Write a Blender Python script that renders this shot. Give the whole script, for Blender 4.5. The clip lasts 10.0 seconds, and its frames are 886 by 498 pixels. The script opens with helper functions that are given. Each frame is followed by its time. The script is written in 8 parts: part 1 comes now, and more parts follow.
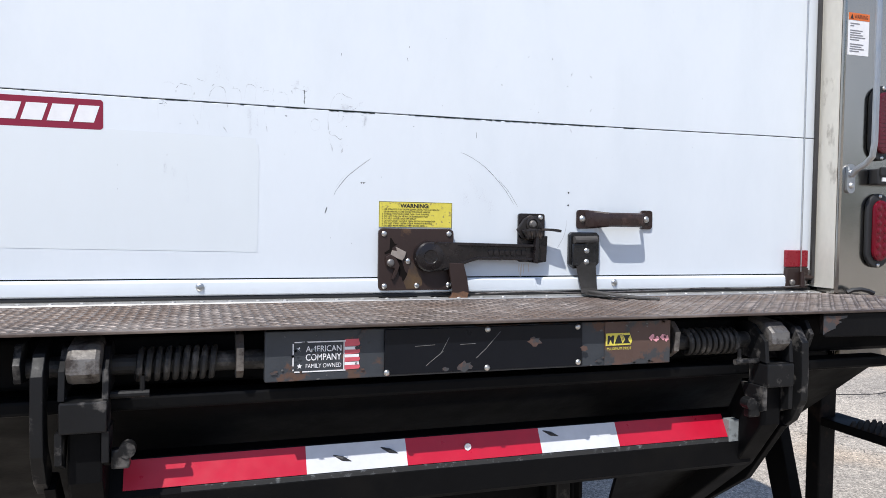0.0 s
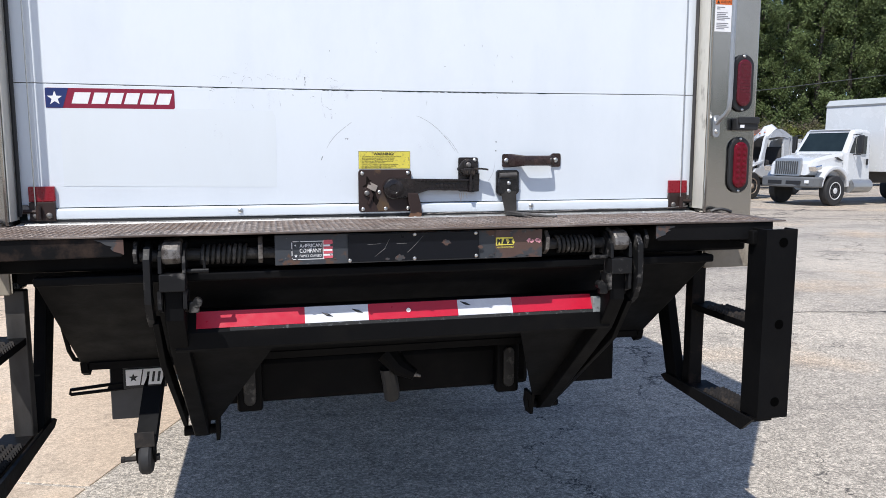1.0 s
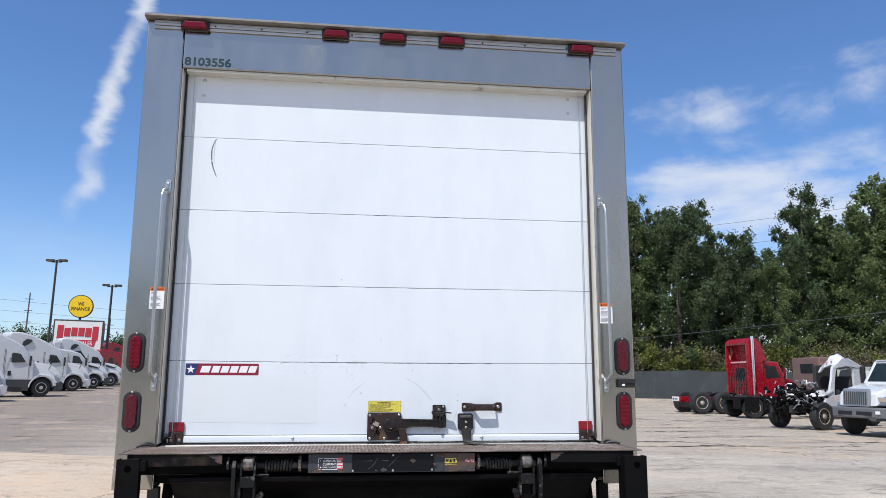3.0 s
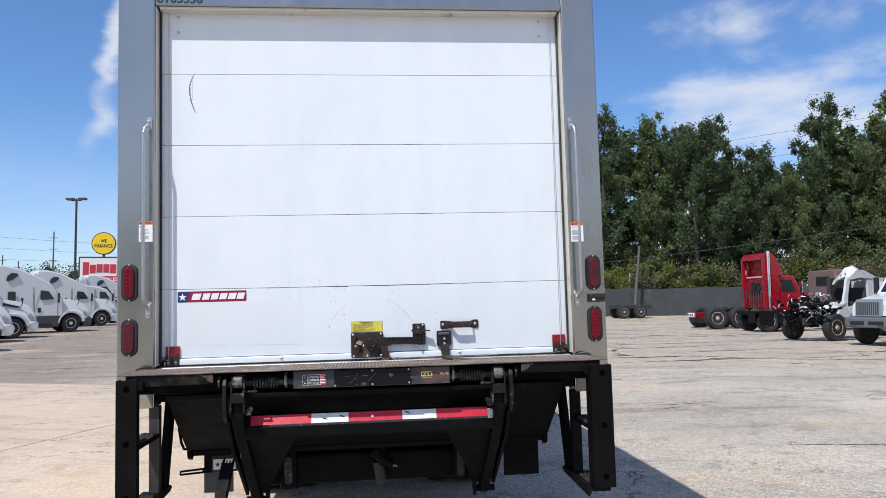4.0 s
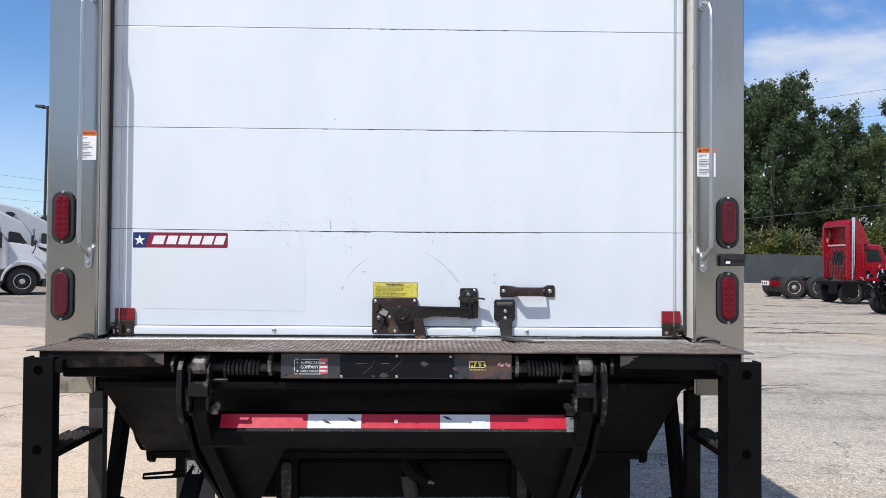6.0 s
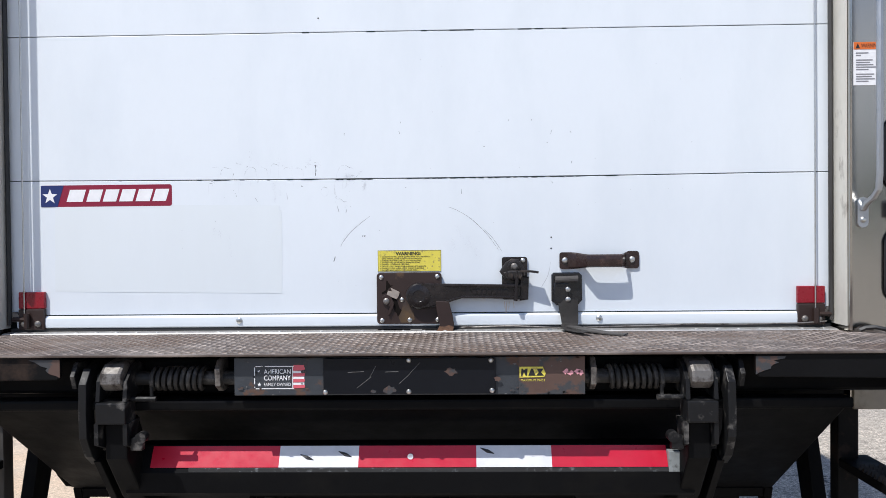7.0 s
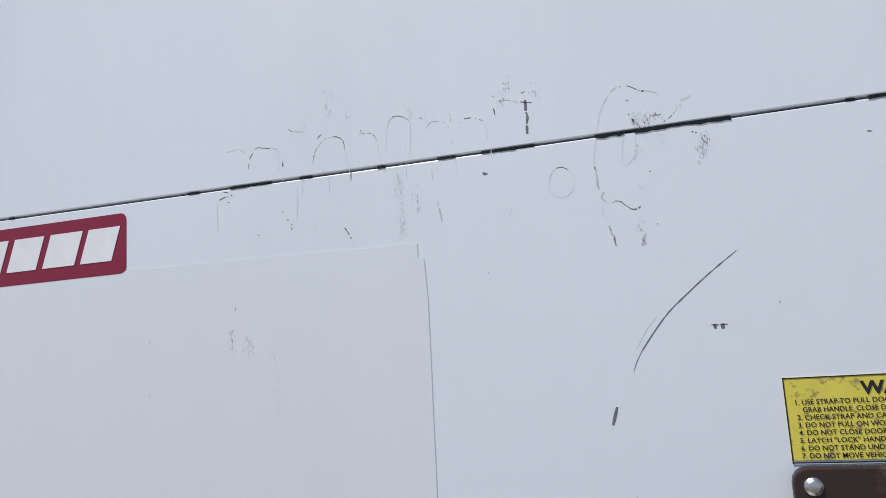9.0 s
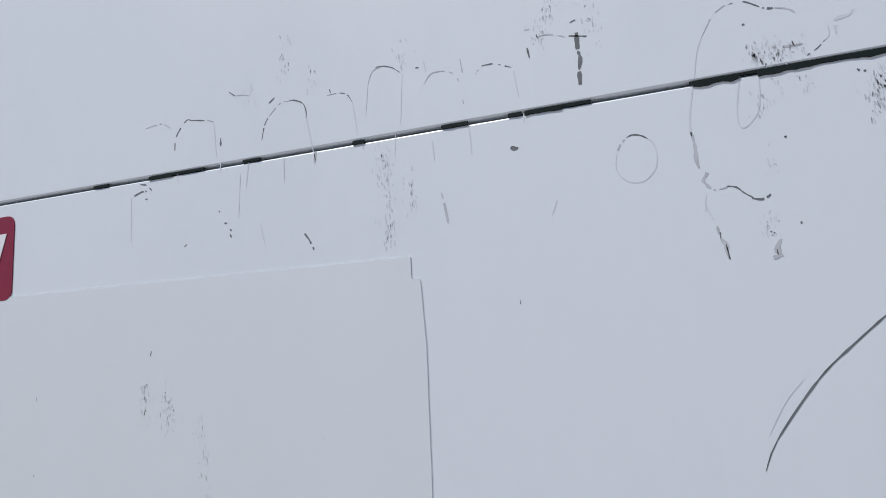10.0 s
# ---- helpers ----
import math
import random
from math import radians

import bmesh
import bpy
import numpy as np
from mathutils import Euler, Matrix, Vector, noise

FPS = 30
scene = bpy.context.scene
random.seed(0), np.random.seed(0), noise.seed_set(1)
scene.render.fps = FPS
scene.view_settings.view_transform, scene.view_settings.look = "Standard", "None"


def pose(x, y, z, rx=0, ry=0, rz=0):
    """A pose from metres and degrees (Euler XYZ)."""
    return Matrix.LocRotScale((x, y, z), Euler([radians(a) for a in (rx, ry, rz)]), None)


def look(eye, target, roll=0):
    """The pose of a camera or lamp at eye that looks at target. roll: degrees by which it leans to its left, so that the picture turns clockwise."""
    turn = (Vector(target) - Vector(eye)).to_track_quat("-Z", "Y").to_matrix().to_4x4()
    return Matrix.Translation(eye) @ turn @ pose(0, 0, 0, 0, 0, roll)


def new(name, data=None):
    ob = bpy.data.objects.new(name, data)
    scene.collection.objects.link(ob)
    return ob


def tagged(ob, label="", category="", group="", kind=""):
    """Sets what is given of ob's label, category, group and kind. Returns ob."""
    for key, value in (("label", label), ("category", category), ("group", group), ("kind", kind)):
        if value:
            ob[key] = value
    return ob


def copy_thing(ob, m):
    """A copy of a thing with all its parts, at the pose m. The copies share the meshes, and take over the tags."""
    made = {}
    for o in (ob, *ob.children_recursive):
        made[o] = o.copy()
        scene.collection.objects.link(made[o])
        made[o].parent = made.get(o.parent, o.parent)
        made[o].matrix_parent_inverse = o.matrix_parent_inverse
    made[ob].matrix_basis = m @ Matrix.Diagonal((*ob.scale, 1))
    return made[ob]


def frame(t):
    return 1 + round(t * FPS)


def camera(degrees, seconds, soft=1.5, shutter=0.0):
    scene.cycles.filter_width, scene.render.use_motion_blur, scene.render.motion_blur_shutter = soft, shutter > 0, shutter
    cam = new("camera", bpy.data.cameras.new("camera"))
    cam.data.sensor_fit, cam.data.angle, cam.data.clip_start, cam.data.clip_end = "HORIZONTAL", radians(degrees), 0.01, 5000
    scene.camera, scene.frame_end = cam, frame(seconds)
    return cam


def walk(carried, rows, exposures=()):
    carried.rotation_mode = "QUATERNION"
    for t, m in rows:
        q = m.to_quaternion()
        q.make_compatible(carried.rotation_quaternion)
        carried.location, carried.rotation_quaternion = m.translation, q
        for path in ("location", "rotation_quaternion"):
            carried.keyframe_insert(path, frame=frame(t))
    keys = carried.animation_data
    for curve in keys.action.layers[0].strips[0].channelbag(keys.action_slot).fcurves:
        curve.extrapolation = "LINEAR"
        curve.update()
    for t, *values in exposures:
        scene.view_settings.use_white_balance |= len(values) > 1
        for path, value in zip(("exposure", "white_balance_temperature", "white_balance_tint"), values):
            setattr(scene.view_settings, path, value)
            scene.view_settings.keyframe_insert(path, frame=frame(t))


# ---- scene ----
cam = camera(61.7, 10.0, soft=0.65)
PATH = [
    (0, (-0.438, -1.565, 1.455), (0.187, 0.334, 1.395), 1.5),
    (0.3, (-0.443, -1.805, 1.449), (0.084, 0.121, 1.329), 3.7),
    (0.5, (-0.424, -1.953, 1.447), (0.082, -0.025, 1.291), 3.4),
    (0.7, (-0.397, -2.133, 1.460), (0.095, -0.204, 1.266), 2.4),
    (1, (-0.352, -2.365, 1.493), (0.105, -0.433, 1.245), 0.6),
    (1.5, (-0.349, -2.782, 1.503), (0.064, -0.848, 1.202), 0.7),
    (2, (-0.226, -3.183, 1.518), (0.076, -1.211, 1.377), 1.3),
    (2.5, (-0.237, -3.53, 1.583), (0.022, -1.563, 1.838), 1.3),
    (3, (-0.183, -3.816, 1.615), (0.062, -1.862, 1.963), 0.9),
    (3.2, (-0.108, -3.918, 1.658), (0.127, -1.949, 1.917), 0.2),
    (4.3, (0.028, -3.993, 1.558), (0.226, -2.009, 1.705), -0.9),
    (4.5, (0.014, -3.881, 1.548), (0.199, -1.895, 1.706), -0.6),
    (5, (-0.016, -3.55, 1.579), (0.111, -1.561, 1.744), 0.1),
    (5.5, (0.066, -3.181, 1.58), (0.143, -1.187, 1.706), 0.8),
    (5.7, (0.098, -3.028, 1.581), (0.163, -1.032, 1.678), 1.1),
    (6.8, (0.177, -2.108, 1.604), (0.138, -0.11, 1.51), -0.0),
    (7, (0.15, -1.944, 1.539), (0.099, 0.055, 1.51), 0.1),
    (7.3, (0.096, -1.673, 1.545), (-0.023, 0.323, 1.510), 0.1),
    (7.5, (0.074, -1.486, 1.548), (-0.102, 0.506, 1.554), 0.0),
    (7.8, (0.073, -1.245, 1.543), (-0.221, 0.733, 1.547), -0.4),
    (8, (0.061, -1.12, 1.53), (-0.285, 0.845, 1.6), -0.7),
    (8.2, (0.044, -0.989, 1.513), (-0.371, 0.962, 1.654), -0.6),
    (8.5, (-0.03, -0.797, 1.488), (-0.455, 1.145, 1.704), -1.5),
    (8.7, (-0.088, -0.690, 1.507), (-0.521, 1.243, 1.785), -1.4),
    (9, (-0.136, -0.563, 1.532), (-0.719, 1.328, 1.821), -2.9),
    (9.3, (-0.141, -0.481, 1.539), (-0.900, 1.340, 1.867), -2.8),
    (9.5, (-0.163, -0.445, 1.548), (-0.909, 1.383, 1.866), -3.0),
    (9.7, (-0.166, -0.400, 1.550), (-0.917, 1.427, 1.863), -2.6),
    (10, (-0.182, -0.359, 1.562), (-0.857, 1.494, 1.897), -2.6),
]
walk(cam, [(t, look(eye, target, roll)) for t, eye, target, roll in PATH], [(0.0, 0.08), (1.0, 0.13), (2.0, 0.09), (3.0, 0.03), (7.0, 0.03), (8.0, -0.14), (8.5, -0.28), (9.0, -0.46), (9.5, -0.56), (10.0, -0.58)])


# ---- light ----
SUN = Vector((-0.417, -0.49, 1.0)).normalized()
world = bpy.data.worlds.new("sky")
scene.world = world
world.use_nodes = True
wt = world.node_tree
wt.nodes.clear()
w_out = wt.nodes.new("ShaderNodeOutputWorld")
w_bg = wt.nodes.new("ShaderNodeBackground")
w_sky = wt.nodes.new("ShaderNodeTexSky")
w_sky.sky_type = "NISHITA"
w_sky.sun_disc = False
w_sky.sun_elevation = math.asin(SUN.z)
w_sky.sun_rotation = math.atan2(SUN.x, SUN.y)
w_sky.air_density, w_sky.dust_density, w_sky.ozone_density = 1.0, 0.12, 3.2
w_bg.inputs["Strength"].default_value = 0.108


def w_node(kind, **values):
    n = wt.nodes.new(kind)
    for k, v in values.items():
        n.inputs[k].default_value = v
    return n


def w_math(op, a, b=0.0, c=None):
    n = wt.nodes.new("ShaderNodeMath")
    n.operation = op
    for i, v in enumerate((a, b) if c is None else (a, b, c)):
        if isinstance(v, (int, float)):
            n.inputs[i].default_value = v
        else:
            wt.links.new(v, n.inputs[i])
    return n.outputs[0]


def w_range(v, lo, hi, a=0.0, b=1.0):
    n = w_node("ShaderNodeMapRange", **{"From Min": lo, "From Max": hi, "To Min": a, "To Max": b})
    n.interpolation_type = "SMOOTHSTEP"
    wt.links.new(v, n.inputs["Value"])
    return n.outputs["Result"]


w_tc = wt.nodes.new("ShaderNodeTexCoord")


def w_dot(vec):
    n = wt.nodes.new("ShaderNodeVectorMath")
    n.operation = "DOT_PRODUCT"
    n.inputs[1].default_value = vec
    wt.links.new(w_tc.outputs["Generated"], n.inputs[0])
    return n.outputs["Value"]


def w_noise(scale, stretch, turn, detail=9.0, rough=0.58, distort=0.4):
    m = w_node("ShaderNodeMapping", Scale=stretch, Rotation=turn)
    n = w_node("ShaderNodeTexNoise", Scale=scale, Detail=detail, Roughness=rough, Distortion=distort)
    wt.links.new(w_tc.outputs["Generated"], m.inputs["Vector"])
    wt.links.new(m.outputs["Vector"], n.inputs["Vector"])
    return n.outputs["Fac"]


# thin high cloud: wisps over all the sky, a denser bank, one upright trail, and a milky band low down
wisps = w_noise(3.0, (1.0, 1.0, 2.6), (0.3, 0.4, 0.2))
fine = w_noise(9.0, (1.0, 1.0, 1.8), (0.1, 0.2, 0.5))
bank = w_math("MULTIPLY", w_math("MULTIPLY", w_range(w_dot((0, 0, 1)), 0.26, 0.335, 1.0, 0.0), w_range(w_dot((1, 0, 0)), 0.22, 0.40)), 0.185)
for way, size, much in (((0.392, 0.859, 0.325), 5.0, 0.11), ((0.469, 0.818, 0.330), 5.0, 0.16), ((0.519, 0.782, 0.340), 4.5, 0.17), ((0.575, 0.735, 0.359), 4.5, 0.17)):
    bank = w_math("MAXIMUM", bank, w_math("MULTIPLY", w_range(w_dot(Vector(way).normalized()), math.cos(radians(size)), math.cos(radians(size * 0.2))), much))
dense = w_math("ADD", w_math("ADD", w_math("MULTIPLY", wisps, 0.72), w_math("MULTIPLY", fine, 0.28)), bank)
cover = w_math("MULTIPLY", w_range(dense, 0.60, 0.80), 0.75)
D1, D2 = Vector((-0.268, 0.862, 0.43)), Vector((-0.316, 0.915, 0.252))
trail_n = D1.cross(D2).normalized()
bend = w_math("ADD", w_math("MULTIPLY", w_math("SUBTRACT", fine, 0.5), 0.035), w_math("MULTIPLY", w_math("SUBTRACT", wisps, 0.5), 0.10))
off = w_math("ABSOLUTE", w_math("ADD", w_dot(trail_n), bend))
trail = w_math("MULTIPLY", w_range(off, 0.0, 0.019, 1.0, 0.0), w_range(w_dot((D1 + D2).normalized()), 0.984, 0.996))
trail = w_math("MULTIPLY", trail, w_range(fine, 0.30, 0.56, 0.25, 0.8))
low = w_math("MULTIPLY", w_range(w_dot((0, 0, 1)), 0.0, 0.26, 0.42, 0.0), w_range(wisps, 0.36, 0.62, 0.5, 1.0))
# unseen cloud to the south, added to whiten the fill light
south = w_math("MULTIPLY", w_range(w_dot((-0.15, -1.0, 0.25)), -0.15, 0.75), w_range(wisps, 0.30, 0.60, 0.45, 1.0))
cover = w_math("MINIMUM", w_math("ADD", w_math("ADD", w_math("MAXIMUM", cover, trail), low), w_math("MULTIPLY", south, 0.42)), 0.85)
w_mix = wt.nodes.new("ShaderNodeMix")
w_mix.data_type = "RGBA"
w_mix.inputs["B"].default_value = (7.5, 7.75, 8.3, 1)
wt.links.new(cover, w_mix.inputs["Factor"])
w_air = wt.nodes.new("ShaderNodeMix")
w_air.data_type, w_air.blend_type = "RGBA", "MULTIPLY"
w_air.inputs["Factor"].default_value = 1.0
w_air.inputs["B"].default_value = (0.86, 1.10, 1.40, 1)
wt.links.new(w_sky.outputs["Color"], w_air.inputs["A"])
wt.links.new(w_air.outputs["Result"], w_mix.inputs["A"])
wt.links.new(w_mix.outputs["Result"], w_bg.inputs["Color"])
wt.links.new(w_bg.outputs["Background"], w_out.inputs["Surface"])

sun_data = bpy.data.lights.new("sun", "SUN")
sun_data.energy, sun_data.angle, sun_data.color = 4.55, radians(0.53), (1.0, 0.975, 0.945)
sun = new("sun", sun_data)
sun.matrix_world = look(SUN * 60, (0, 0, 0))


# ---- materials ----
def mat(name, base, rough=0.5, metal=0.0, var=0.12, scale=4.0, bump=0.05, bscale=60.0, stretch=(1, 1, 1), stain=None,
        stain_at=0.6, stain_soft=0.08, stain_scale=6.0, grain=0.05, island=0.0, coat=0.0, spec=0.5, rough_var=0.1, stain_rough=None, sheer=0.0):
    """A procedural surface: base colour with broad and fine variation, an optional second colour in patches, fine relief."""
    m = bpy.data.materials.new(name)
    m.use_nodes = True
    nt = m.node_tree
    p = nt.nodes["Principled BSDF"]
    tc = nt.nodes.new("ShaderNodeTexCoord")
    mp = nt.nodes.new("ShaderNodeMapping")
    mp.inputs["Scale"].default_value = stretch
    nt.links.new(tc.outputs["Object"], mp.inputs["Vector"])

    def noise_tex(s, detail=5.0, rgh=0.55):
        n = nt.nodes.new("ShaderNodeTexNoise")
        n.inputs["Scale"].default_value, n.inputs["Detail"].default_value, n.inputs["Roughness"].default_value = s, detail, rgh
        nt.links.new(mp.outputs["Vector"], n.inputs["Vector"])
        return n.outputs["Fac"]

    def math_node(op, a, b):
        n = nt.nodes.new("ShaderNodeMath")
        n.operation = op
        for i, v in enumerate((a, b)):
            if isinstance(v, (int, float)):
                n.inputs[i].default_value = v
            else:
                nt.links.new(v, n.inputs[i])
        return n.outputs[0]

    broad, fine = noise_tex(scale), noise_tex(bscale, 3.0)
    gain = math_node("ADD", math_node("MULTIPLY", math_node("SUBTRACT", broad, 0.5), var * 4), 1.0)
    gain = math_node("ADD", gain, math_node("MULTIPLY", math_node("SUBTRACT", fine, 0.5), grain * 4))
    if island:
        geo = nt.nodes.new("ShaderNodeNewGeometry")
        gain = math_node("ADD", gain, math_node("MULTIPLY", math_node("SUBTRACT", geo.outputs["Random Per Island"], 0.5), island * 2))
    mul = nt.nodes.new("ShaderNodeMix")
    mul.data_type, mul.blend_type = "RGBA", "MULTIPLY"
    mul.inputs["Factor"].default_value = 1.0
    mul.inputs["A"].default_value = (*base, 1)
    nt.links.new(gain, mul.inputs["B"])
    col = mul.outputs["Result"]
    rgh = math_node("ADD", math_node("MULTIPLY", math_node("SUBTRACT", noise_tex(scale * 3.1), 0.5), rough_var * 4), rough)
    if stain:
        mr = nt.nodes.new("ShaderNodeMapRange")
        nt.links.new(noise_tex(stain_scale, 8.0, 0.62), mr.inputs["Value"])
        mr.inputs["From Min"].default_value, mr.inputs["From Max"].default_value = stain_at - stain_soft, stain_at + stain_soft
        sm = nt.nodes.new("ShaderNodeMix")
        sm.data_type = "RGBA"
        nt.links.new(mr.outputs["Result"], sm.inputs["Factor"])
        nt.links.new(col, sm.inputs["A"])
        sm.inputs["B"].default_value = (*stain, 1)
        col = sm.outputs["Result"]
        if stain_rough is not None:
            rm = nt.nodes.new("ShaderNodeMix")
            nt.links.new(mr.outputs["Result"], rm.inputs["Factor"])
            nt.links.new(rgh, rm.inputs["A"])
            rm.inputs["B"].default_value = stain_rough
            rgh = rm.outputs["Result"]
    nt.links.new(col, p.inputs["Base Color"])
    nt.links.new(rgh, p.inputs["Roughness"])
    p.inputs["Metallic"].default_value = metal
    p.inputs["Coat Weight"].default_value = coat
    p.inputs["Specular IOR Level"].default_value = spec
    if bump:
        b = nt.nodes.new("ShaderNodeBump")
        b.inputs["Strength"].default_value, b.inputs["Distance"].default_value = min(1.0, bump * 4), 0.004
        nt.links.new(math_node("ADD", fine, broad), b.inputs["Height"])
        nt.links.new(b.outputs["Normal"], p.inputs["Normal"])
    if sheer:
        tl = nt.nodes.new("ShaderNodeBsdfTranslucent")
        mx = nt.nodes.new("ShaderNodeMixShader")
        mx.inputs["Fac"].default_value = sheer
        nt.links.new(col, tl.inputs["Color"])
        nt.links.new(p.outputs["BSDF"], mx.inputs[1])
        nt.links.new(tl.outputs["BSDF"], mx.inputs[2])
        nt.links.new(mx.outputs["Shader"], nt.nodes["Material Output"].inputs["Surface"])
    return m


WHITE = mat("door_white_paint", (0.728, 0.772, 0.808), 0.38, var=0.022, scale=2.6, bump=0.004, bscale=90, stretch=(1, 1, 0.4), grain=0.006,
            stain=(0.645, 0.695, 0.735), stain_at=0.66, stain_soft=0.20, stain_scale=4.2)
PATCH = mat("sticker_ghost_film", (0.722, 0.768, 0.796), 0.37, var=0.02, scale=5, bump=0, stretch=(1, 1, 0.22), grain=0.006,
            stain=(0.685, 0.725, 0.738), stain_at=0.58, stain_soft=0.30, stain_scale=3.0)
BODY_WHITE = mat("body_white_paint", (0.78, 0.79, 0.80), 0.35, var=0.03, scale=1.5, bump=0.01)
STEEL = mat("stainless_brushed", (0.42, 0.405, 0.375), 0.20, 1.0, var=0.05, scale=1.6, bump=0.006, bscale=5, stretch=(2.0, 2.0, 0.6), grain=0.03,
            stain=(0.42, 0.39, 0.34), stain_at=0.66, stain_soft=0.16, stain_scale=2.4, stain_rough=0.36, rough_var=0.05)
CAP_ALU = mat("dull_aluminium_cap", (0.24, 0.23, 0.215), 0.6, 0.7, var=0.08, scale=6, bump=0.02, stain=(0.16, 0.13, 0.11), stain_at=0.6)
ALU = mat("aluminium_strip", (0.50, 0.49, 0.47), 0.48, 0.75, var=0.06, scale=9, bump=0.02, stain=(0.38, 0.34, 0.30), stain_at=0.64)
DIRTY_CREAM = mat("dirty_cream_plate", (0.30, 0.265, 0.21), 0.65, var=0.15, scale=9, bump=0.02, stain=(0.13, 0.10, 0.075), stain_at=0.58, stain_scale=12)
CREAM = mat("weathered_cream_paint", (0.60, 0.575, 0.51), 0.5, var=0.06, scale=7, bump=0.02, stain=(0.20, 0.17, 0.14), stain_at=0.67,
            stain_soft=0.05, stain_scale=11, stretch=(1, 1, 0.5))
BLACK = mat("black_steel_paint", (0.0045, 0.0046, 0.0051), 0.52, spec=0.07, var=0.2, scale=5, bump=0.03, bscale=45, stain=(0.008, 0.0075, 0.007),
            stain_at=0.62, stain_soft=0.1, stain_scale=7)
BLACK_WORN = mat("black_paint_worn_to_rust", (0.006, 0.006, 0.0065), 0.55, spec=0.10, var=0.2, scale=6, bump=0.04, stain=(0.035, 0.024, 0.019),
                 stain_at=0.63, stain_soft=0.06, stain_scale=9, stain_rough=0.8)
TOOTH = mat("dusty_black_steel", (0.022, 0.020, 0.019), 0.6, spec=0.25, var=0.2, scale=20, bump=0.03, stain=(0.05, 0.04, 0.033), stain_at=0.58, stain_scale=20)
RAIL_GREY = mat("grey_steel_worn", (0.05, 0.047, 0.044), 0.5, var=0.2, scale=7, bump=0.03, stain=(0.022, 0.019, 0.017), stain_at=0.55, stain_soft=0.1, stain_scale=9, stretch=(1, 1, 0.4))
GREY_WORN = mat("grey_black_paint_worn", (0.042, 0.047, 0.054), 0.45, spec=0.3, var=0.12, scale=9, bump=0.03, stain=(0.10, 0.06, 0.045),
                stain_at=0.59, stain_soft=0.02, stain_scale=16, stain_rough=0.8)
RUST_BROWN = mat("primer_brown_rust", (0.092, 0.053, 0.041), 0.6, var=0.15, scale=12, bump=0.04, stain=(0.040, 0.042, 0.046), stain_at=0.52,
                 stain_soft=0.02, stain_scale=14)
GLOSS_BLACK = mat("gloss_black_plate", (0.006, 0.007, 0.010), 0.34, spec=0.18, var=0.15, scale=7, bump=0.012, stain=(0.06, 0.035, 0.024), stain_at=0.68,
                  stain_soft=0.02, stain_scale=8, stain_rough=0.8)
CASTING = mat("bare_cast_steel", (0.25, 0.235, 0.22), 0.5, 0.85, var=0.15, scale=30, bump=0.06, stain=(0.07, 0.06, 0.055), stain_at=0.55,
              stain_scale=30, stain_rough=0.7)
SPRING_DARK = mat("dusty_spring_steel", (0.012, 0.0115, 0.011), 0.6, 0.0, var=0.15, scale=25, bump=0.05, stain=(0.10, 0.093, 0.085), stain_at=0.60,
                  stain_scale=30)
GRIP_BROWN = mat("grip_red_brown_paint", (0.025, 0.0125, 0.0108), 0.28, spec=0.5, var=0.2, scale=14, bump=0.02, stain=(0.085, 0.045, 0.036), stain_at=0.66, stain_soft=0.06, stain_scale=18)
LATCH_BROWN = mat("latch_brown_paint", (0.034, 0.0205, 0.0175), 0.42, spec=0.36, var=0.15, scale=14, bump=0.02, stain=(0.12, 0.068, 0.036), stain_at=0.68,
                  stain_soft=0.05, stain_scale=16, stain_rough=0.7)
LATCH_RUST = mat("latch_rust", (0.17, 0.085, 0.045), 0.75, var=0.25, scale=30, bump=0.06, stain=(0.05, 0.035, 0.03), stain_at=0.55, stain_scale=24)
LEVER_DARK = mat("lever_dark_paint", (0.012, 0.0092, 0.0095), 0.27, spec=0.42, var=0.15, scale=12, bump=0.02, stain=(0.026, 0.02, 0.019), stain_at=0.60, stain_scale=20)
PLATE_RUST = mat("latch_plate_rust", (0.085, 0.050, 0.022), 0.6, var=0.3, scale=30, bump=0.03, stain=(0.045, 0.03, 0.024), stain_at=0.52, stain_scale=26)
CATCH_DARK = mat("catch_greased_steel", (0.016, 0.013, 0.012), 0.36, spec=0.45, var=0.2, scale=30, bump=0.03, stain=(0.075, 0.055, 0.042), stain_at=0.62, stain_scale=40)
BRACKET_BLACK = mat("bracket_black_enamel", (0.010, 0.010, 0.011), 0.25, var=0.1, scale=20, bump=0.03)
SLOT = mat("slot_shade", (0.008, 0.006, 0.005), 0.7, var=0.1, bump=0, spec=0.1)
BARE = mat("bare_worn_metal", (0.42, 0.36, 0.31), 0.5, 0.5, var=0.12, scale=40, bump=0.05)
GALV = mat("galvanised_bar", (0.46, 0.47, 0.48), 0.42, 1.0, var=0.05, scale=9, bump=0.0)
ZINC = mat("zinc_fastener", (0.60, 0.60, 0.58), 0.35, 1.0, var=0.08, scale=60, bump=0.02)
SCRATCH = mat("grey_scratch", (0.11, 0.11, 0.11), 0.6, var=0.3, scale=60, bump=0)
HOLE = mat("dark_hole", (0.002, 0.002, 0.002), 0.9, var=0.0, bump=0, spec=0.0)
RUBBER = mat("black_rubber", (0.016, 0.016, 0.017), 0.55, var=0.1, scale=20, bump=0.02)
SEAM_RUBBER = mat("seam_rubber_green_black", (0.006, 0.013, 0.013), 0.7, spec=0.2, var=0.2, scale=30, bump=0.02)
WEB = mat("grey_webbing", (0.072, 0.067, 0.063), 0.8, var=0.25, scale=30, bump=0.12, bscale=900)
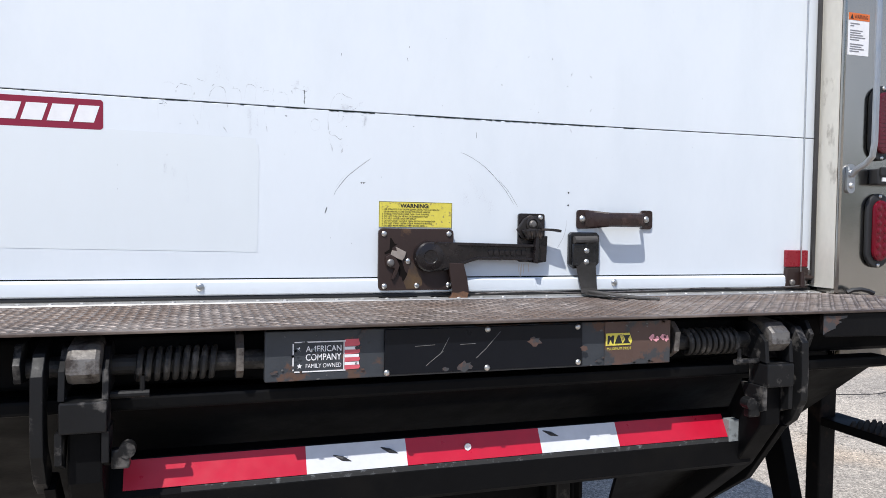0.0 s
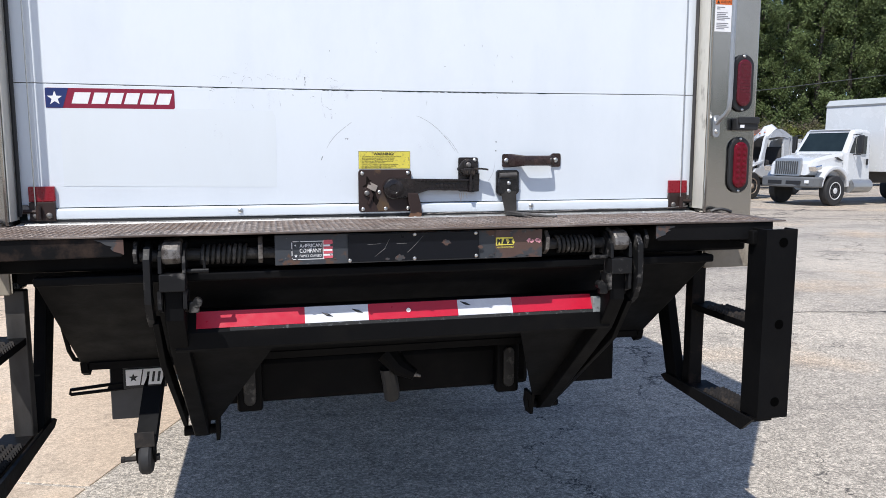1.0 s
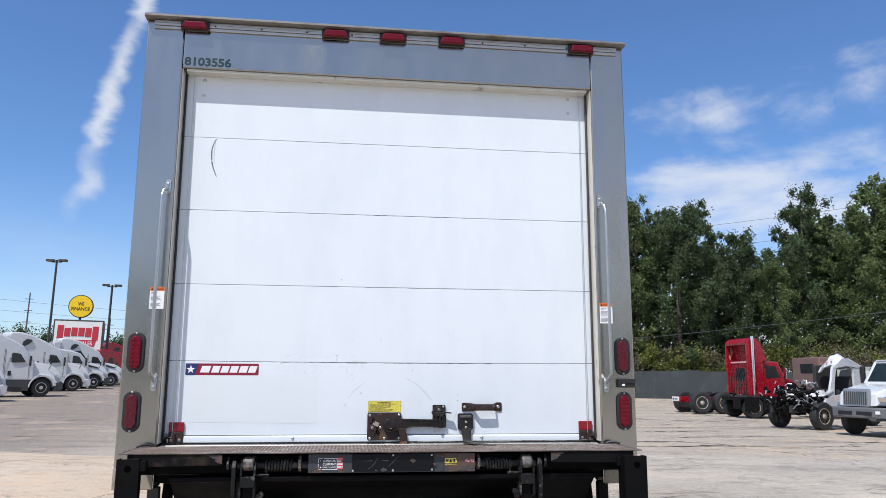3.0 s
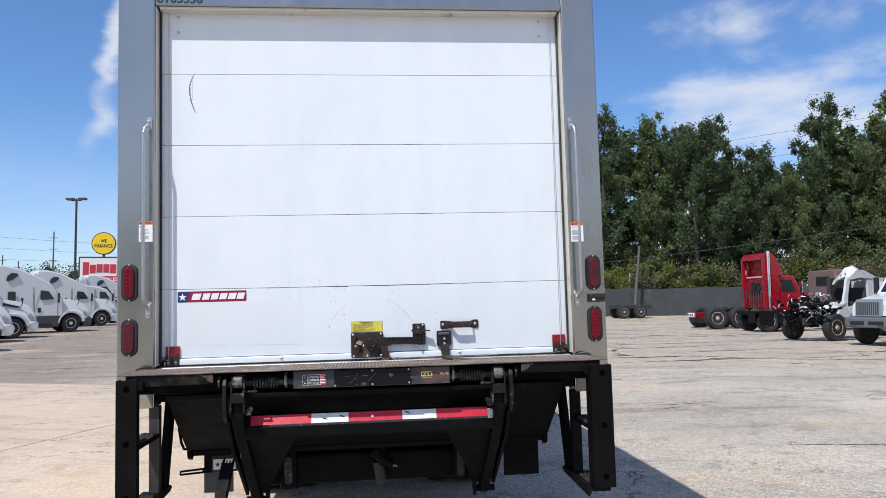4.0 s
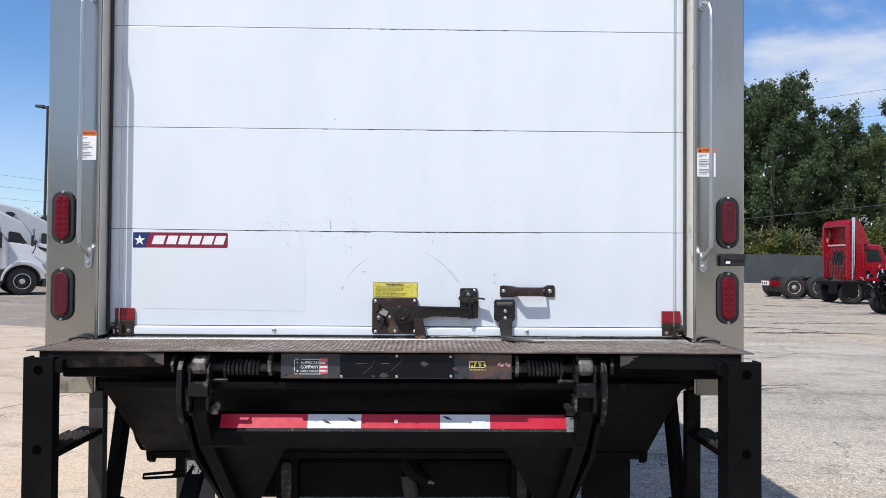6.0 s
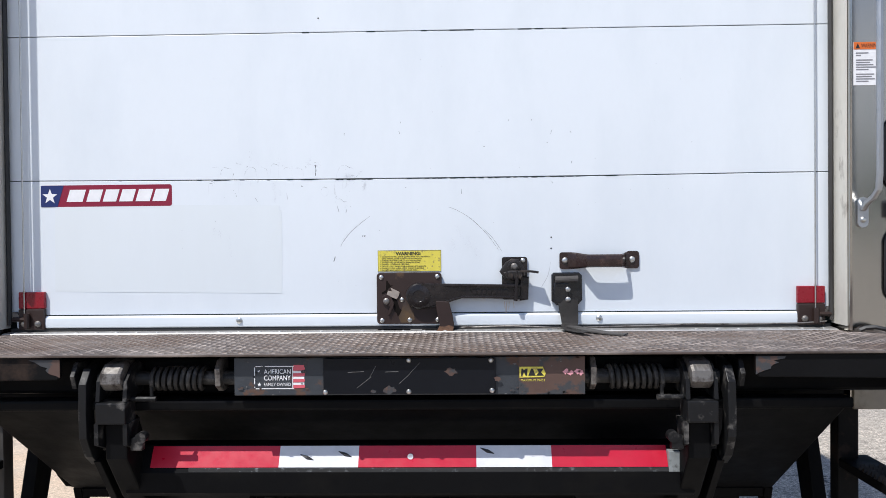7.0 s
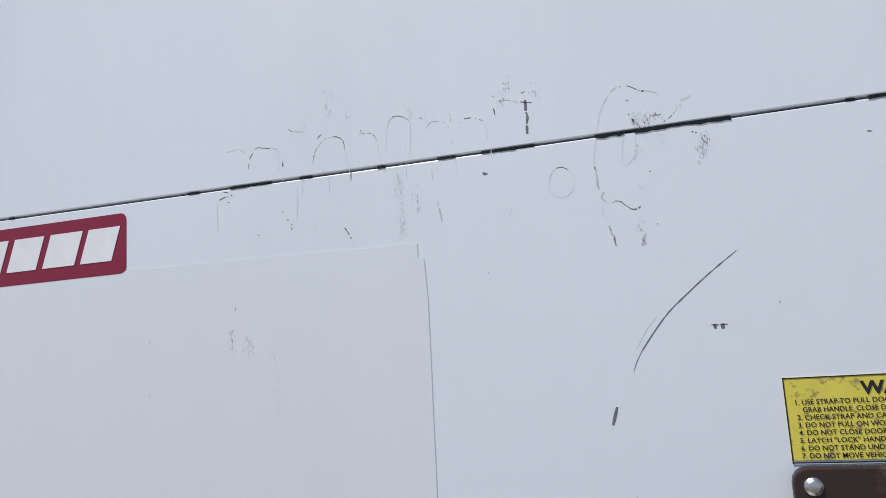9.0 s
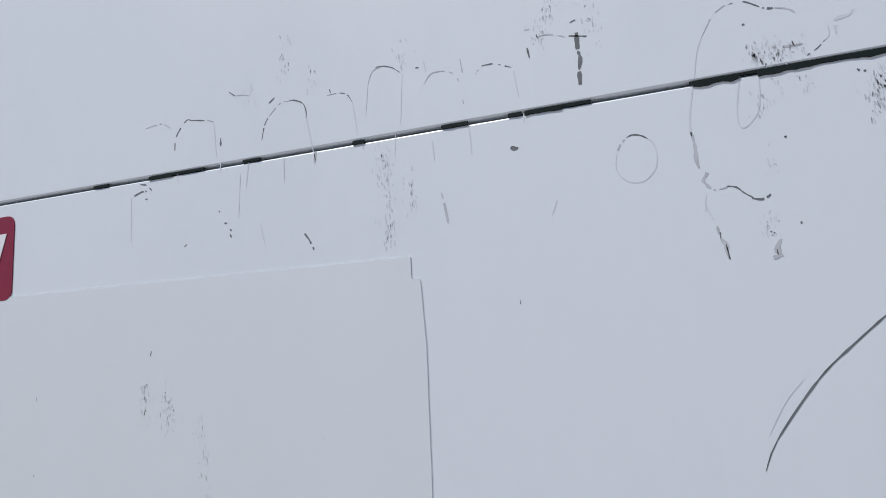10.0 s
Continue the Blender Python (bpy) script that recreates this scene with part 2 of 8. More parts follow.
RED_LENS = mat("red_lamp_lens", (0.125, 0.002, 0.010), 0.2, var=0.2, scale=30, bump=0.02, bscale=130, spec=0.3)
RED_DULL = mat("red_lamp_lens_faded", (0.085, 0.002, 0.009), 0.25, var=0.12, scale=30, bump=0.02, bscale=130)
RED_REFLECT = mat("red_reflector", (0.24, 0.006, 0.016), 0.3, var=0.08, scale=30, bump=0.02, bscale=300)
RED_TAPE = mat("red_reflective_tape", (0.46, 0.006, 0.028), 0.35, var=0.05, scale=12, bump=0.01)
WHITE_TAPE = mat("white_reflective_tape", (0.62, 0.63, 0.66), 0.4, var=0.05, scale=12, bump=0.01, stain=(0.25, 0.25, 0.26), stain_at=0.68,
                 stain_soft=0.02, stain_scale=14)
GREY_EDGE = mat("scraped_tape_edge", (0.022, 0.023, 0.024), 0.5, var=0.2, scale=20, bump=0.02, stain=(0.14, 0.15, 0.155), stain_at=0.62, stain_soft=0.05, stain_scale=70)
TAPE_END = mat("dirty_tape_end", (0.22, 0.24, 0.245), 0.5, var=0.2, scale=30, bump=0.02, stain=(0.06, 0.06, 0.06), stain_at=0.6, stain_scale=40)
LOGO_RED = mat("sticker_dark_red", (0.235, 0.010, 0.036), 0.35, var=0.02, bump=0)
LOGO_BLUE = mat("sticker_navy", (0.016, 0.03, 0.13), 0.35, var=0.02, bump=0)
STICK_WHITE = mat("sticker_white", (0.80, 0.80, 0.81), 0.4, var=0.02, bump=0)
STICK_YELLOW = mat("sticker_yellow", (0.70, 0.60, 0.085), 0.45, var=0.05, scale=25, bump=0.01, stain=(0.36, 0.29, 0.09), stain_at=0.60, stain_soft=0.03,
                   stain_scale=130)
STICK_ORANGE = mat("sticker_orange", (0.66, 0.15, 0.03), 0.45, var=0.03, bump=0)
STICK_PINK = mat("sticker_scrap_pink", (0.72, 0.32, 0.36), 0.5, var=0.15, scale=50, bump=0)
STICK_STRIPE = mat("sticker_faded_red", (0.60, 0.10, 0.13), 0.5, var=0.12, scale=40, bump=0)
SCUFF_MID = mat("grey_scuff", (0.48, 0.50, 0.53), 0.55, var=0.2, scale=90, bump=0)
INK = mat("black_ink", (0.012, 0.012, 0.014), 0.5, var=0.0, bump=0)
INK_BAR = mat("grey_ink", (0.22, 0.22, 0.24), 0.6, var=0.0, bump=0)
INK_GREEN = mat("dark_green_vinyl", (0.008, 0.028, 0.032), 0.4, var=0.0, bump=0)
LINK_DARK = mat("hinge_dark_steel", (0.009, 0.0092, 0.010), 0.45, spec=0.2, var=0.2, scale=12, bump=0.03, stain=(0.10, 0.094, 0.088), stain_at=0.60, stain_soft=0.06, stain_scale=26)
SCUFF = mat("dark_scuff", (0.14, 0.15, 0.16), 0.6, var=0.3, scale=120, bump=0)
SCUFF_SOFT = mat("faint_grey_scuff", (0.63, 0.66, 0.70), 0.42, var=0.06, scale=70, bump=0)
RUST_STAIN = mat("thin_rust_stain", (0.66, 0.60, 0.53), 0.45, var=0.1, scale=30, bump=0)
SMEAR = mat("faint_smear_film", (0.64, 0.67, 0.715), 0.4, var=0.03, scale=40, bump=0)
DECK = mat("worn_tread_plate", (0.088, 0.066, 0.056), 0.5, 0.4, var=0.3, scale=5, bump=0.05, bscale=80, grain=0.12, stain=(0.23, 0.19, 0.165), stain_at=0.56,
           stain_soft=0.10, stain_scale=6, stain_rough=0.42)
TREAD = mat("worn_tread_ridges", (0.24, 0.205, 0.185), 0.55, 0.15, var=0.25, scale=6, bump=0.02, bscale=80, island=0.35, stain=(0.16, 0.115, 0.09), stain_at=0.52,
            stain_soft=0.1, stain_scale=5)
FLAP_GREY = mat("grey_mudflap", (0.06, 0.06, 0.062), 0.6, var=0.06, scale=8, bump=0.02)


def ground_mat(name, base, dark, light, crack, patch_scale=0.35, crack_scale=0.33, crack_width=0.006, speck=260.0, speck_gain=0.35, bump=0.5, far_scale=0.10, far=None, stones=0.12):
    m = bpy.data.materials.new(name)
    m.use_nodes = True
    nt = m.node_tree
    p = nt.nodes["Principled BSDF"]
    tc = nt.nodes.new("ShaderNodeTexCoord")

    def tex(s, d=6.0, r=0.6):
        n = nt.nodes.new("ShaderNodeTexNoise")
        n.inputs["Scale"].default_value, n.inputs["Detail"].default_value, n.inputs["Roughness"].default_value = s, d, r
        nt.links.new(tc.outputs["Object"], n.inputs["Vector"])
        return n

    def mix(a, b, fac, lo, hi):
        mr = nt.nodes.new("ShaderNodeMapRange")
        mr.inputs["From Min"].default_value, mr.inputs["From Max"].default_value = lo, hi
        nt.links.new(fac, mr.inputs["Value"])
        mx = nt.nodes.new("ShaderNodeMix")
        mx.data_type = "RGBA"
        nt.links.new(mr.outputs["Result"], mx.inputs["Factor"])
        for v, k in ((a, "A"), (b, "B")):
            if isinstance(v, tuple):
                mx.inputs[k].default_value = (*v, 1)
            else:
                nt.links.new(v, mx.inputs[k])
        return mx.outputs["Result"]

    c = mix(base, light, tex(patch_scale).outputs["Fac"], 0.42, 0.66)
    if far:
        # an older, browner surfacing begins along a ragged line across the yard
        sx = nt.nodes.new("ShaderNodeSeparateXYZ")
        nt.links.new(tc.outputs["Object"], sx.inputs["Vector"])
        rag = nt.nodes.new("ShaderNodeMath")
        rag.operation = "MULTIPLY_ADD"
        rag.inputs[1].default_value = 9.0
        nt.links.new(tex(0.16, 7.0, 0.6).outputs["Fac"], rag.inputs[0])
        nt.links.new(sx.outputs["Y"], rag.inputs[2])
        c = mix(c, tuple(q * w for q, w in zip(base, (1.04, 1.0, 0.95))), rag.outputs[0], 16.5, 18.5)
        west = nt.nodes.new("ShaderNodeMath")
        west.operation = "MULTIPLY_ADD"
        west.inputs[1].default_value = -6.0
        nt.links.new(tex(0.16, 7.0, 0.6).outputs["Fac"], west.inputs[0])
        nt.links.new(sx.outputs["X"], west.inputs[2])
        c = mix(far, c, west.outputs[0], -12.0, -7.0)
    st = nt.nodes.new("ShaderNodeMapping")
    st.inputs["Scale"].default_value = (0.35, 1.6, 1.0)
    nt.links.new(tc.outputs["Object"], st.inputs["Vector"])
    streak = tex(patch_scale * 2.2, 9.0, 0.7)
    nt.links.new(st.outputs["Vector"], streak.inputs["Vector"])
    c = mix(c, dark, streak.outputs["Fac"], 0.51, 0.72)
    c = mix(c, dark, tex(patch_scale * 2.7, 9.0, 0.68).outputs["Fac"], 0.58, 0.74)
    c = mix(c, tuple(x * 0.55 for x in base), tex(patch_scale * 9, 9.0, 0.7).outputs["Fac"], 0.54, 0.76)
    c = mix(c, tuple(x * y for x, y in zip(light, (1.08, 0.93, 0.78))), tex(patch_scale * 1.3, 6.0, 0.65).outputs["Fac"], 0.54, 0.74)
    sp = tex(speck, 6.0, 0.78)
    gain = nt.nodes.new("ShaderNodeMapRange")
    gain.inputs["From Min"].default_value, gain.inputs["From Max"].default_value = 0.34, 0.66
    gain.inputs["To Min"].default_value, gain.inputs["To Max"].default_value = 1 - speck_gain, 1 + speck_gain
    nt.links.new(sp.outputs["Fac"], gain.inputs["Value"])
    mul = nt.nodes.new("ShaderNodeMix")
    mul.data_type, mul.blend_type = "RGBA", "MULTIPLY"
    mul.inputs["Factor"].default_value = 1.0
    nt.links.new(c, mul.inputs["A"])
    nt.links.new(gain.outputs["Result"], mul.inputs["B"])
    c = mul.outputs["Result"]
    wn = tex(0.9, 7.0, 0.62)
    cen = nt.nodes.new("ShaderNodeVectorMath")
    cen.operation = "SUBTRACT"
    cen.inputs[1].default_value = (0.5, 0.5, 0.5)
    nt.links.new(wn.outputs["Color"], cen.inputs[0])
    big = nt.nodes.new("ShaderNodeVectorMath")
    big.operation = "MULTIPLY_ADD"
    big.inputs[1].default_value = (2.6, 2.6, 0.0)
    nt.links.new(cen.outputs["Vector"], big.inputs[0])
    nt.links.new(tc.outputs["Object"], big.inputs[2])
    vo = nt.nodes.new("ShaderNodeTexVoronoi")
    vo.feature = "DISTANCE_TO_EDGE"
    vo.inputs["Scale"].default_value = crack_scale
    nt.links.new(big.outputs["Vector"], vo.inputs["Vector"])
    c = mix(crack, c, vo.outputs["Distance"], crack_width * 0.4, crack_width)
    vo2 = nt.nodes.new("ShaderNodeTexVoronoi")
    vo2.feature = "DISTANCE_TO_EDGE"
    vo2.inputs["Scale"].default_value = far_scale
    nt.links.new(big.outputs["Vector"], vo2.inputs["Vector"])
    cw = nt.nodes.new("ShaderNodeMath")
    cw.operation = "MULTIPLY_ADD"
    cw.inputs[1].default_value, cw.inputs[2].default_value = -0.06, 0.031
    nt.links.new(tex(0.35, 10.0, 0.8).outputs["Fac"], cw.inputs[0])
    cd = nt.nodes.new("ShaderNodeMath")
    cd.operation = "ADD"
    nt.links.new(vo2.outputs["Distance"], cd.inputs[0])
    if far:
        wide = nt.nodes.new("ShaderNodeMapRange")
        wide.inputs["From Min"].default_value, wide.inputs["From Max"].default_value = 17.0, 24.0
        wide.inputs["To Min"].default_value, wide.inputs["To Max"].default_value = 0.2, 3.6
        nt.links.new(rag.outputs[0], wide.inputs["Value"])
        cm = nt.nodes.new("ShaderNodeMath")
        cm.operation = "MULTIPLY"
        nt.links.new(cw.outputs[0], cm.inputs[0])
        nt.links.new(wide.outputs["Result"], cm.inputs[1])
        nt.links.new(cm.outputs[0], cd.inputs[1])
    else:
        cd.inputs[1].default_value = 0.0
    c = mix(crack, c, cd.outputs[0], 0.0004, 0.0022)
    rough_tex = tex(13.0, 8.0, 0.82)
    rg = nt.nodes.new("ShaderNodeMapRange")
    rg.inputs["From Min"].default_value, rg.inputs["From Max"].default_value = 0.36, 0.64
    rg.inputs["To Min"].default_value, rg.inputs["To Max"].default_value = 1 - stones * 0.75, 1 + stones * 0.75
    nt.links.new(rough_tex.outputs["Fac"], rg.inputs["Value"])
    m4 = nt.nodes.new("ShaderNodeMix")
    m4.data_type, m4.blend_type = "RGBA", "MULTIPLY"
    m4.inputs["Factor"].default_value = 1.0
    nt.links.new(c, m4.inputs["A"])
    nt.links.new(rg.outputs["Result"], m4.inputs["B"])
    c = m4.outputs["Result"]
    # single stones of the surfacing, light and dark
    grit = nt.nodes.new("ShaderNodeTexVoronoi")
    grit.inputs["Scale"].default_value = 85.0
    nt.links.new(tc.outputs["Object"], grit.inputs["Vector"])
    gs = nt.nodes.new("ShaderNodeSeparateColor")
    nt.links.new(grit.outputs["Color"], gs.inputs["Color"])
    gg = nt.nodes.new("ShaderNodeMapRange")
    gg.inputs["To Min"].default_value, gg.inputs["To Max"].default_value = 1 - stones, 1 + stones
    nt.links.new(gs.outputs["Red"], gg.inputs["Value"])
    m3 = nt.nodes.new("ShaderNodeMix")
    m3.data_type, m3.blend_type = "RGBA", "MULTIPLY"
    m3.inputs["Factor"].default_value = 1.0
    nt.links.new(c, m3.inputs["A"])
    nt.links.new(gg.outputs["Result"], m3.inputs["B"])
    c = m3.outputs["Result"]
    fs = tex(speck * 3.3, 2.0, 0.5)
    fg = nt.nodes.new("ShaderNodeMapRange")
    fg.inputs["From Min"].default_value, fg.inputs["From Max"].default_value = 0.32, 0.68
    fg.inputs["To Min"].default_value, fg.inputs["To Max"].default_value = 1 - speck_gain * 0.8, 1 + speck_gain * 0.8
    nt.links.new(fs.outputs["Fac"], fg.inputs["Value"])
    m2 = nt.nodes.new("ShaderNodeMix")
    m2.data_type, m2.blend_type = "RGBA", "MULTIPLY"
    m2.inputs["Factor"].default_value = 1.0
    nt.links.new(c, m2.inputs["A"])
    nt.links.new(fg.outputs["Result"], m2.inputs["B"])
    c = m2.outputs["Result"]
    nt.links.new(c, p.inputs["Base Color"])
    p.inputs["Roughness"].default_value = 0.85
    b = nt.nodes.new("ShaderNodeBump")
    b.inputs["Strength"].default_value, b.inputs["Distance"].default_value = bump, 0.006
    nt.links.new(sp.outputs["Fac"], b.inputs["Height"])
    nt.links.new(b.outputs["Normal"], p.inputs["Normal"])
    return m


ASPHALT = ground_mat("old_asphalt", (0.375, 0.332, 0.275), (0.175, 0.156, 0.135), (0.49, 0.43, 0.35), (0.05, 0.045, 0.04), 0.24, 0.22, 0.0020, 60.0, 0.58, 0.06, stones=0.36,
                     far=(0.255, 0.208, 0.165))
CONCRETE = ground_mat("worn_concrete", (0.495, 0.386, 0.281), (0.27, 0.215, 0.16), (0.54, 0.445, 0.34), (0.12, 0.10, 0.085), 0.33, 0.12, 0.0016, 60.0, 0.25, 0.08)

CRACK_DARK = mat("crack_dirt", (0.055, 0.047, 0.040), 0.9, var=0.3, scale=2.0, bump=0.05, stain=(0.15, 0.125, 0.10), stain_at=0.6, stain_scale=3.0)
TYRE = mat("tyre_rubber", (0.018, 0.018, 0.019), 0.7, var=0.15, scale=10, bump=0.04)
RIM = mat("polished_wheel", (0.62, 0.62, 0.62), 0.3, 1.0, var=0.06, scale=20, bump=0)
RIM_WHITE = mat("painted_wheel", (0.62, 0.62, 0.62), 0.5, var=0.08, scale=20, bump=0)
RIM_RUSTY = mat("rusty_wheel", (0.27, 0.20, 0.14), 0.7, var=0.2, scale=20, bump=0.03, stain=(0.55, 0.53, 0.49), stain_at=0.56, stain_scale=8)
SEMI_WHITE = mat("semi_white_paint", (0.60, 0.61, 0.615), 0.25, var=0.03, scale=1, bump=0, coat=0.3)
SEMI_GREY = mat("semi_grey_plastic", (0.05, 0.053, 0.056), 0.5, var=0.08, scale=3, bump=0)
SEMI_RED = mat("semi_red_paint", (0.27, 0.004, 0.014), 0.25, var=0.08, scale=2, bump=0, coat=0.3, stain=(0.42, 0.08, 0.06), stain_at=0.7)
PEELED = mat("peeled_primer", (0.42, 0.27, 0.17), 0.7, var=0.2, scale=6, bump=0, stain=(0.30, 0.05, 0.03), stain_at=0.55, stain_scale=9)
SEMI_BROWN = mat("sleeper_brown_paint", (0.17, 0.105, 0.09), 0.45, var=0.06, scale=2, bump=0)
GLASS_TEAL = mat("greenish_windscreen_glass", (0.030, 0.045, 0.048), 0.06, var=0.25, scale=1.6, bump=0, spec=0.75)
GLASS_DARK = mat("dark_window_glass", (0.022, 0.026, 0.028), 0.08, var=0.0, bump=0, spec=0.35)
CHROME = mat("chrome", (0.75, 0.76, 0.78), 0.12, 1.0, var=0.02, bump=0)
CAP_GREY = mat("pale_grey_roof_cap", (0.40, 0.42, 0.42), 0.5, var=0.05, bump=0)
GRILLE = mat("grille_grey_chrome", (0.36, 0.37, 0.38), 0.35, 0.6, var=0.05, bump=0)
BUMPER_GREY = mat("grey_bumper", (0.12, 0.125, 0.13), 0.5, var=0.05, bump=0)
SEAT_DARK = mat("dark_cab_trim", (0.03, 0.028, 0.027), 0.8, var=0.15, scale=6, bump=0.02)
FENCE_WHITE = mat("white_fence_sheet", (0.62, 0.63, 0.64), 0.6, var=0.06, scale=0.9, bump=0.02, stain=(0.48, 0.48, 0.47), stain_at=0.66, stain_scale=1.3)
FENCE = mat("grey_fence_fabric", (0.105, 0.122, 0.130), 0.75, var=0.10, scale=0.8, bump=0.03, stretch=(1, 1, 0.5), stain=(0.15, 0.165, 0.17), stain_at=0.62, stain_scale=1.1)
WOOD_POLE = mat("weathered_pole_wood", (0.11, 0.10, 0.092), 0.85, var=0.15, scale=3, bump=0.05, stretch=(6, 6, 0.5))
POLE_DARK = mat("lamp_pole_bronze", (0.05, 0.045, 0.042), 0.5, var=0.08, bump=0)
SIGN_WHITE = mat("sign_face_white", (0.75, 0.74, 0.72), 0.5, var=0.03, bump=0)
SIGN_YELLOW = mat("sign_face_yellow", (0.85, 0.56, 0.01), 0.45, var=0.02, bump=0)
SIGN_RED = mat("sign_letter_red", (0.50, 0.03, 0.05), 0.45, var=0.03, bump=0)
BARK = mat("tree_bark", (0.055, 0.048, 0.040), 0.9, var=0.2, scale=3, bump=0.05, stretch=(4, 4, 0.6))
LEAF = mat("tree_leaves", (0.138, 0.182, 0.072), 0.55, sheer=0.35, var=0.26, scale=0.3, bump=0, island=0.5, spec=0.22)
LEAF_B = mat("tree_leaves_dark", (0.088, 0.126, 0.060), 0.55, sheer=0.35, var=0.26, scale=0.3, bump=0, island=0.5, spec=0.22)
BUSH = mat("bush_leaves", (0.145, 0.165, 0.038), 0.6, sheer=0.25, var=0.3, scale=0.35, bump=0, island=0.4, spec=0.25, stain=(0.165, 0.142, 0.105), stain_at=0.53, stain_scale=0.28)
WIRE = mat("overhead_wire", (0.045, 0.05, 0.05), 0.6, var=0.0, bump=0)


# ---- mesh helpers ----
def box(bm, a, b, bev=0.0, m=None):
    """A box between two corners, with bevelled edges."""
    lo, hi = Vector([min(x) for x in zip(a, b)]), Vector([max(x) for x in zip(a, b)])
    vs = bmesh.ops.create_cube(bm, size=1.0)["verts"]
    mid, size = (lo + hi) / 2, hi - lo
    for v in vs:
        v.co = mid + Vector((v.co.x * size.x, v.co.y * size.y, v.co.z * size.z))
    if bev:
        es = list({e for v in vs for e in v.link_edges})
        r = bmesh.ops.bevel(bm, geom=es, offset=min(bev, min(size) * 0.45), segments=2, affect="EDGES", profile=0.5)
        vs = list({v for f in r["faces"] for v in f.verts} | {v for v in vs if v.is_valid})
    if m is not None:
        bmesh.ops.transform(bm, matrix=m, verts=[v for v in vs if v.is_valid])
    return vs


def prism(bm, pts, axis, a, b, bev=0.0):
    """A polygon drawn in the plane across an axis and drawn out along it from a to b. x: (y, z), y: (x, z), z: (x, y)."""
    def at(p, d):
        return {"x": (d, p[0], p[1]), "y": (p[0], d, p[1]), "z": (p[0], p[1], d)}[axis]
    lo, hi = [bm.verts.new(at(p, a)) for p in pts], [bm.verts.new(at(p, b)) for p in pts]
    fs = [bm.faces.new(lo), bm.faces.new(hi[::-1])]
    n = len(pts)
    for i in range(n):
        fs.append(bm.faces.new((lo[i], hi[i], hi[(i + 1) % n], lo[(i + 1) % n])))
    bmesh.ops.recalc_face_normals(bm, faces=fs)
    if bev:
        es = list({e for f in fs[:2] for e in f.edges})
        bmesh.ops.bevel(bm, geom=es, offset=bev, segments=2, affect="EDGES", profile=0.5)


def cyl(bm, p0, p1, r0, r1=None, seg=20):
    p0, p1 = Vector(p0), Vector(p1)
    d = p1 - p0
    m = Matrix.Translation((p0 + p1) / 2) @ d.to_track_quat("Z", "Y").to_matrix().to_4x4()
    bmesh.ops.create_cone(bm, cap_ends=True, segments=seg, radius1=r0, radius2=r0 if r1 is None else r1, depth=d.length, matrix=m)


def tube(bm, pts, r, seg=8, flat=None):
    """A bar swept along points; flat: half width and half thickness of a ribbon instead of a round bar."""
    pts = [Vector(p) for p in pts]
    rings, up = [], None
    for i, p in enumerate(pts):
        d = (pts[min(i + 1, len(pts) - 1)] - pts[max(i - 1, 0)]).normalized()
        if up is None:
            up = Vector((0, 0, 1)) if abs(d.z) < 0.9 else Vector((1, 0, 0))
        side = d.cross(up).normalized()
        up = side.cross(d).normalized()
        rr = r[i] if isinstance(r, (list, tuple)) else r
        if flat:
            offs = [(flat[0], flat[1]), (-flat[0], flat[1]), (-flat[0], -flat[1]), (flat[0], -flat[1])]
            rings.append([bm.verts.new(p + side * a + up * b) for a, b in offs])
        else:
            rings.append([bm.verts.new(p + side * rr * math.cos(t) + up * rr * math.sin(t)) for t in [2 * math.pi * k / seg for k in range(seg)]])
    n = len(rings[0])
    for a, b in zip(rings, rings[1:]):
        for k in range(n):
            bm.faces.new((a[k], a[(k + 1) % n], b[(k + 1) % n], b[k]))
    bm.faces.new(rings[0][::-1])
    bm.faces.new(rings[-1])


def lathe(bm, profile, centre, axis="y", seg=24):
    """A profile of (radius, offset along the axis) turned round the axis."""
    c = Vector(centre)
    rings = []
    for r, o in profile:
        ring = []
        for k in range(seg):
            t = 2 * math.pi * k / seg
            u, v = r * math.cos(t), r * math.sin(t)
            ring.append(bm.verts.new(c + Vector({"y": (u, o, v), "x": (o, u, v), "z": (u, v, o)}[axis])))
        rings.append(ring)
    fs = []
    for a, b in zip(rings, rings[1:]):
        for k in range(seg):
            fs.append(bm.faces.new((a[k], a[(k + 1) % seg], b[(k + 1) % seg], b[k])))
    fs.append(bm.faces.new(rings[0][::-1]))
    fs.append(bm.faces.new(rings[-1]))
    bmesh.ops.recalc_face_normals(bm, faces=fs)


def stadium(cx, cz, w, h, n=8):
    r = w / 2
    top = [(cx + r * math.cos(t), cz + h / 2 - r + r * math.sin(t)) for t in [math.pi * k / n for k in range(n + 1)]]
    low = [(cx + r * math.cos(t), cz - h / 2 + r + r * math.sin(t)) for t in [math.pi + math.pi * k / n for k in range(n + 1)]]
    return top + low


def rounded(x0, x1, z0, z1, r, n=4):
    out = []
    for cx, cz, s in ((x1 - r, z1 - r, 0), (x0 + r, z1 - r, 1), (x0 + r, z0 + r, 2), (x1 - r, z0 + r, 3)):
        out += [(cx + r * math.cos(t), cz + r * math.sin(t)) for t in [math.pi / 2 * (s + k / n) for k in range(n + 1)]]
    return out


def mesh_of(bm, material, name, smooth=False):
    me = bpy.data.meshes.new(name)
    bm.to_mesh(me)
    bm.free()
    me.materials.append(material)
    if smooth:
        me.shade_smooth()
        me.set_sharp_from_angle(angle=radians(20))
    return me


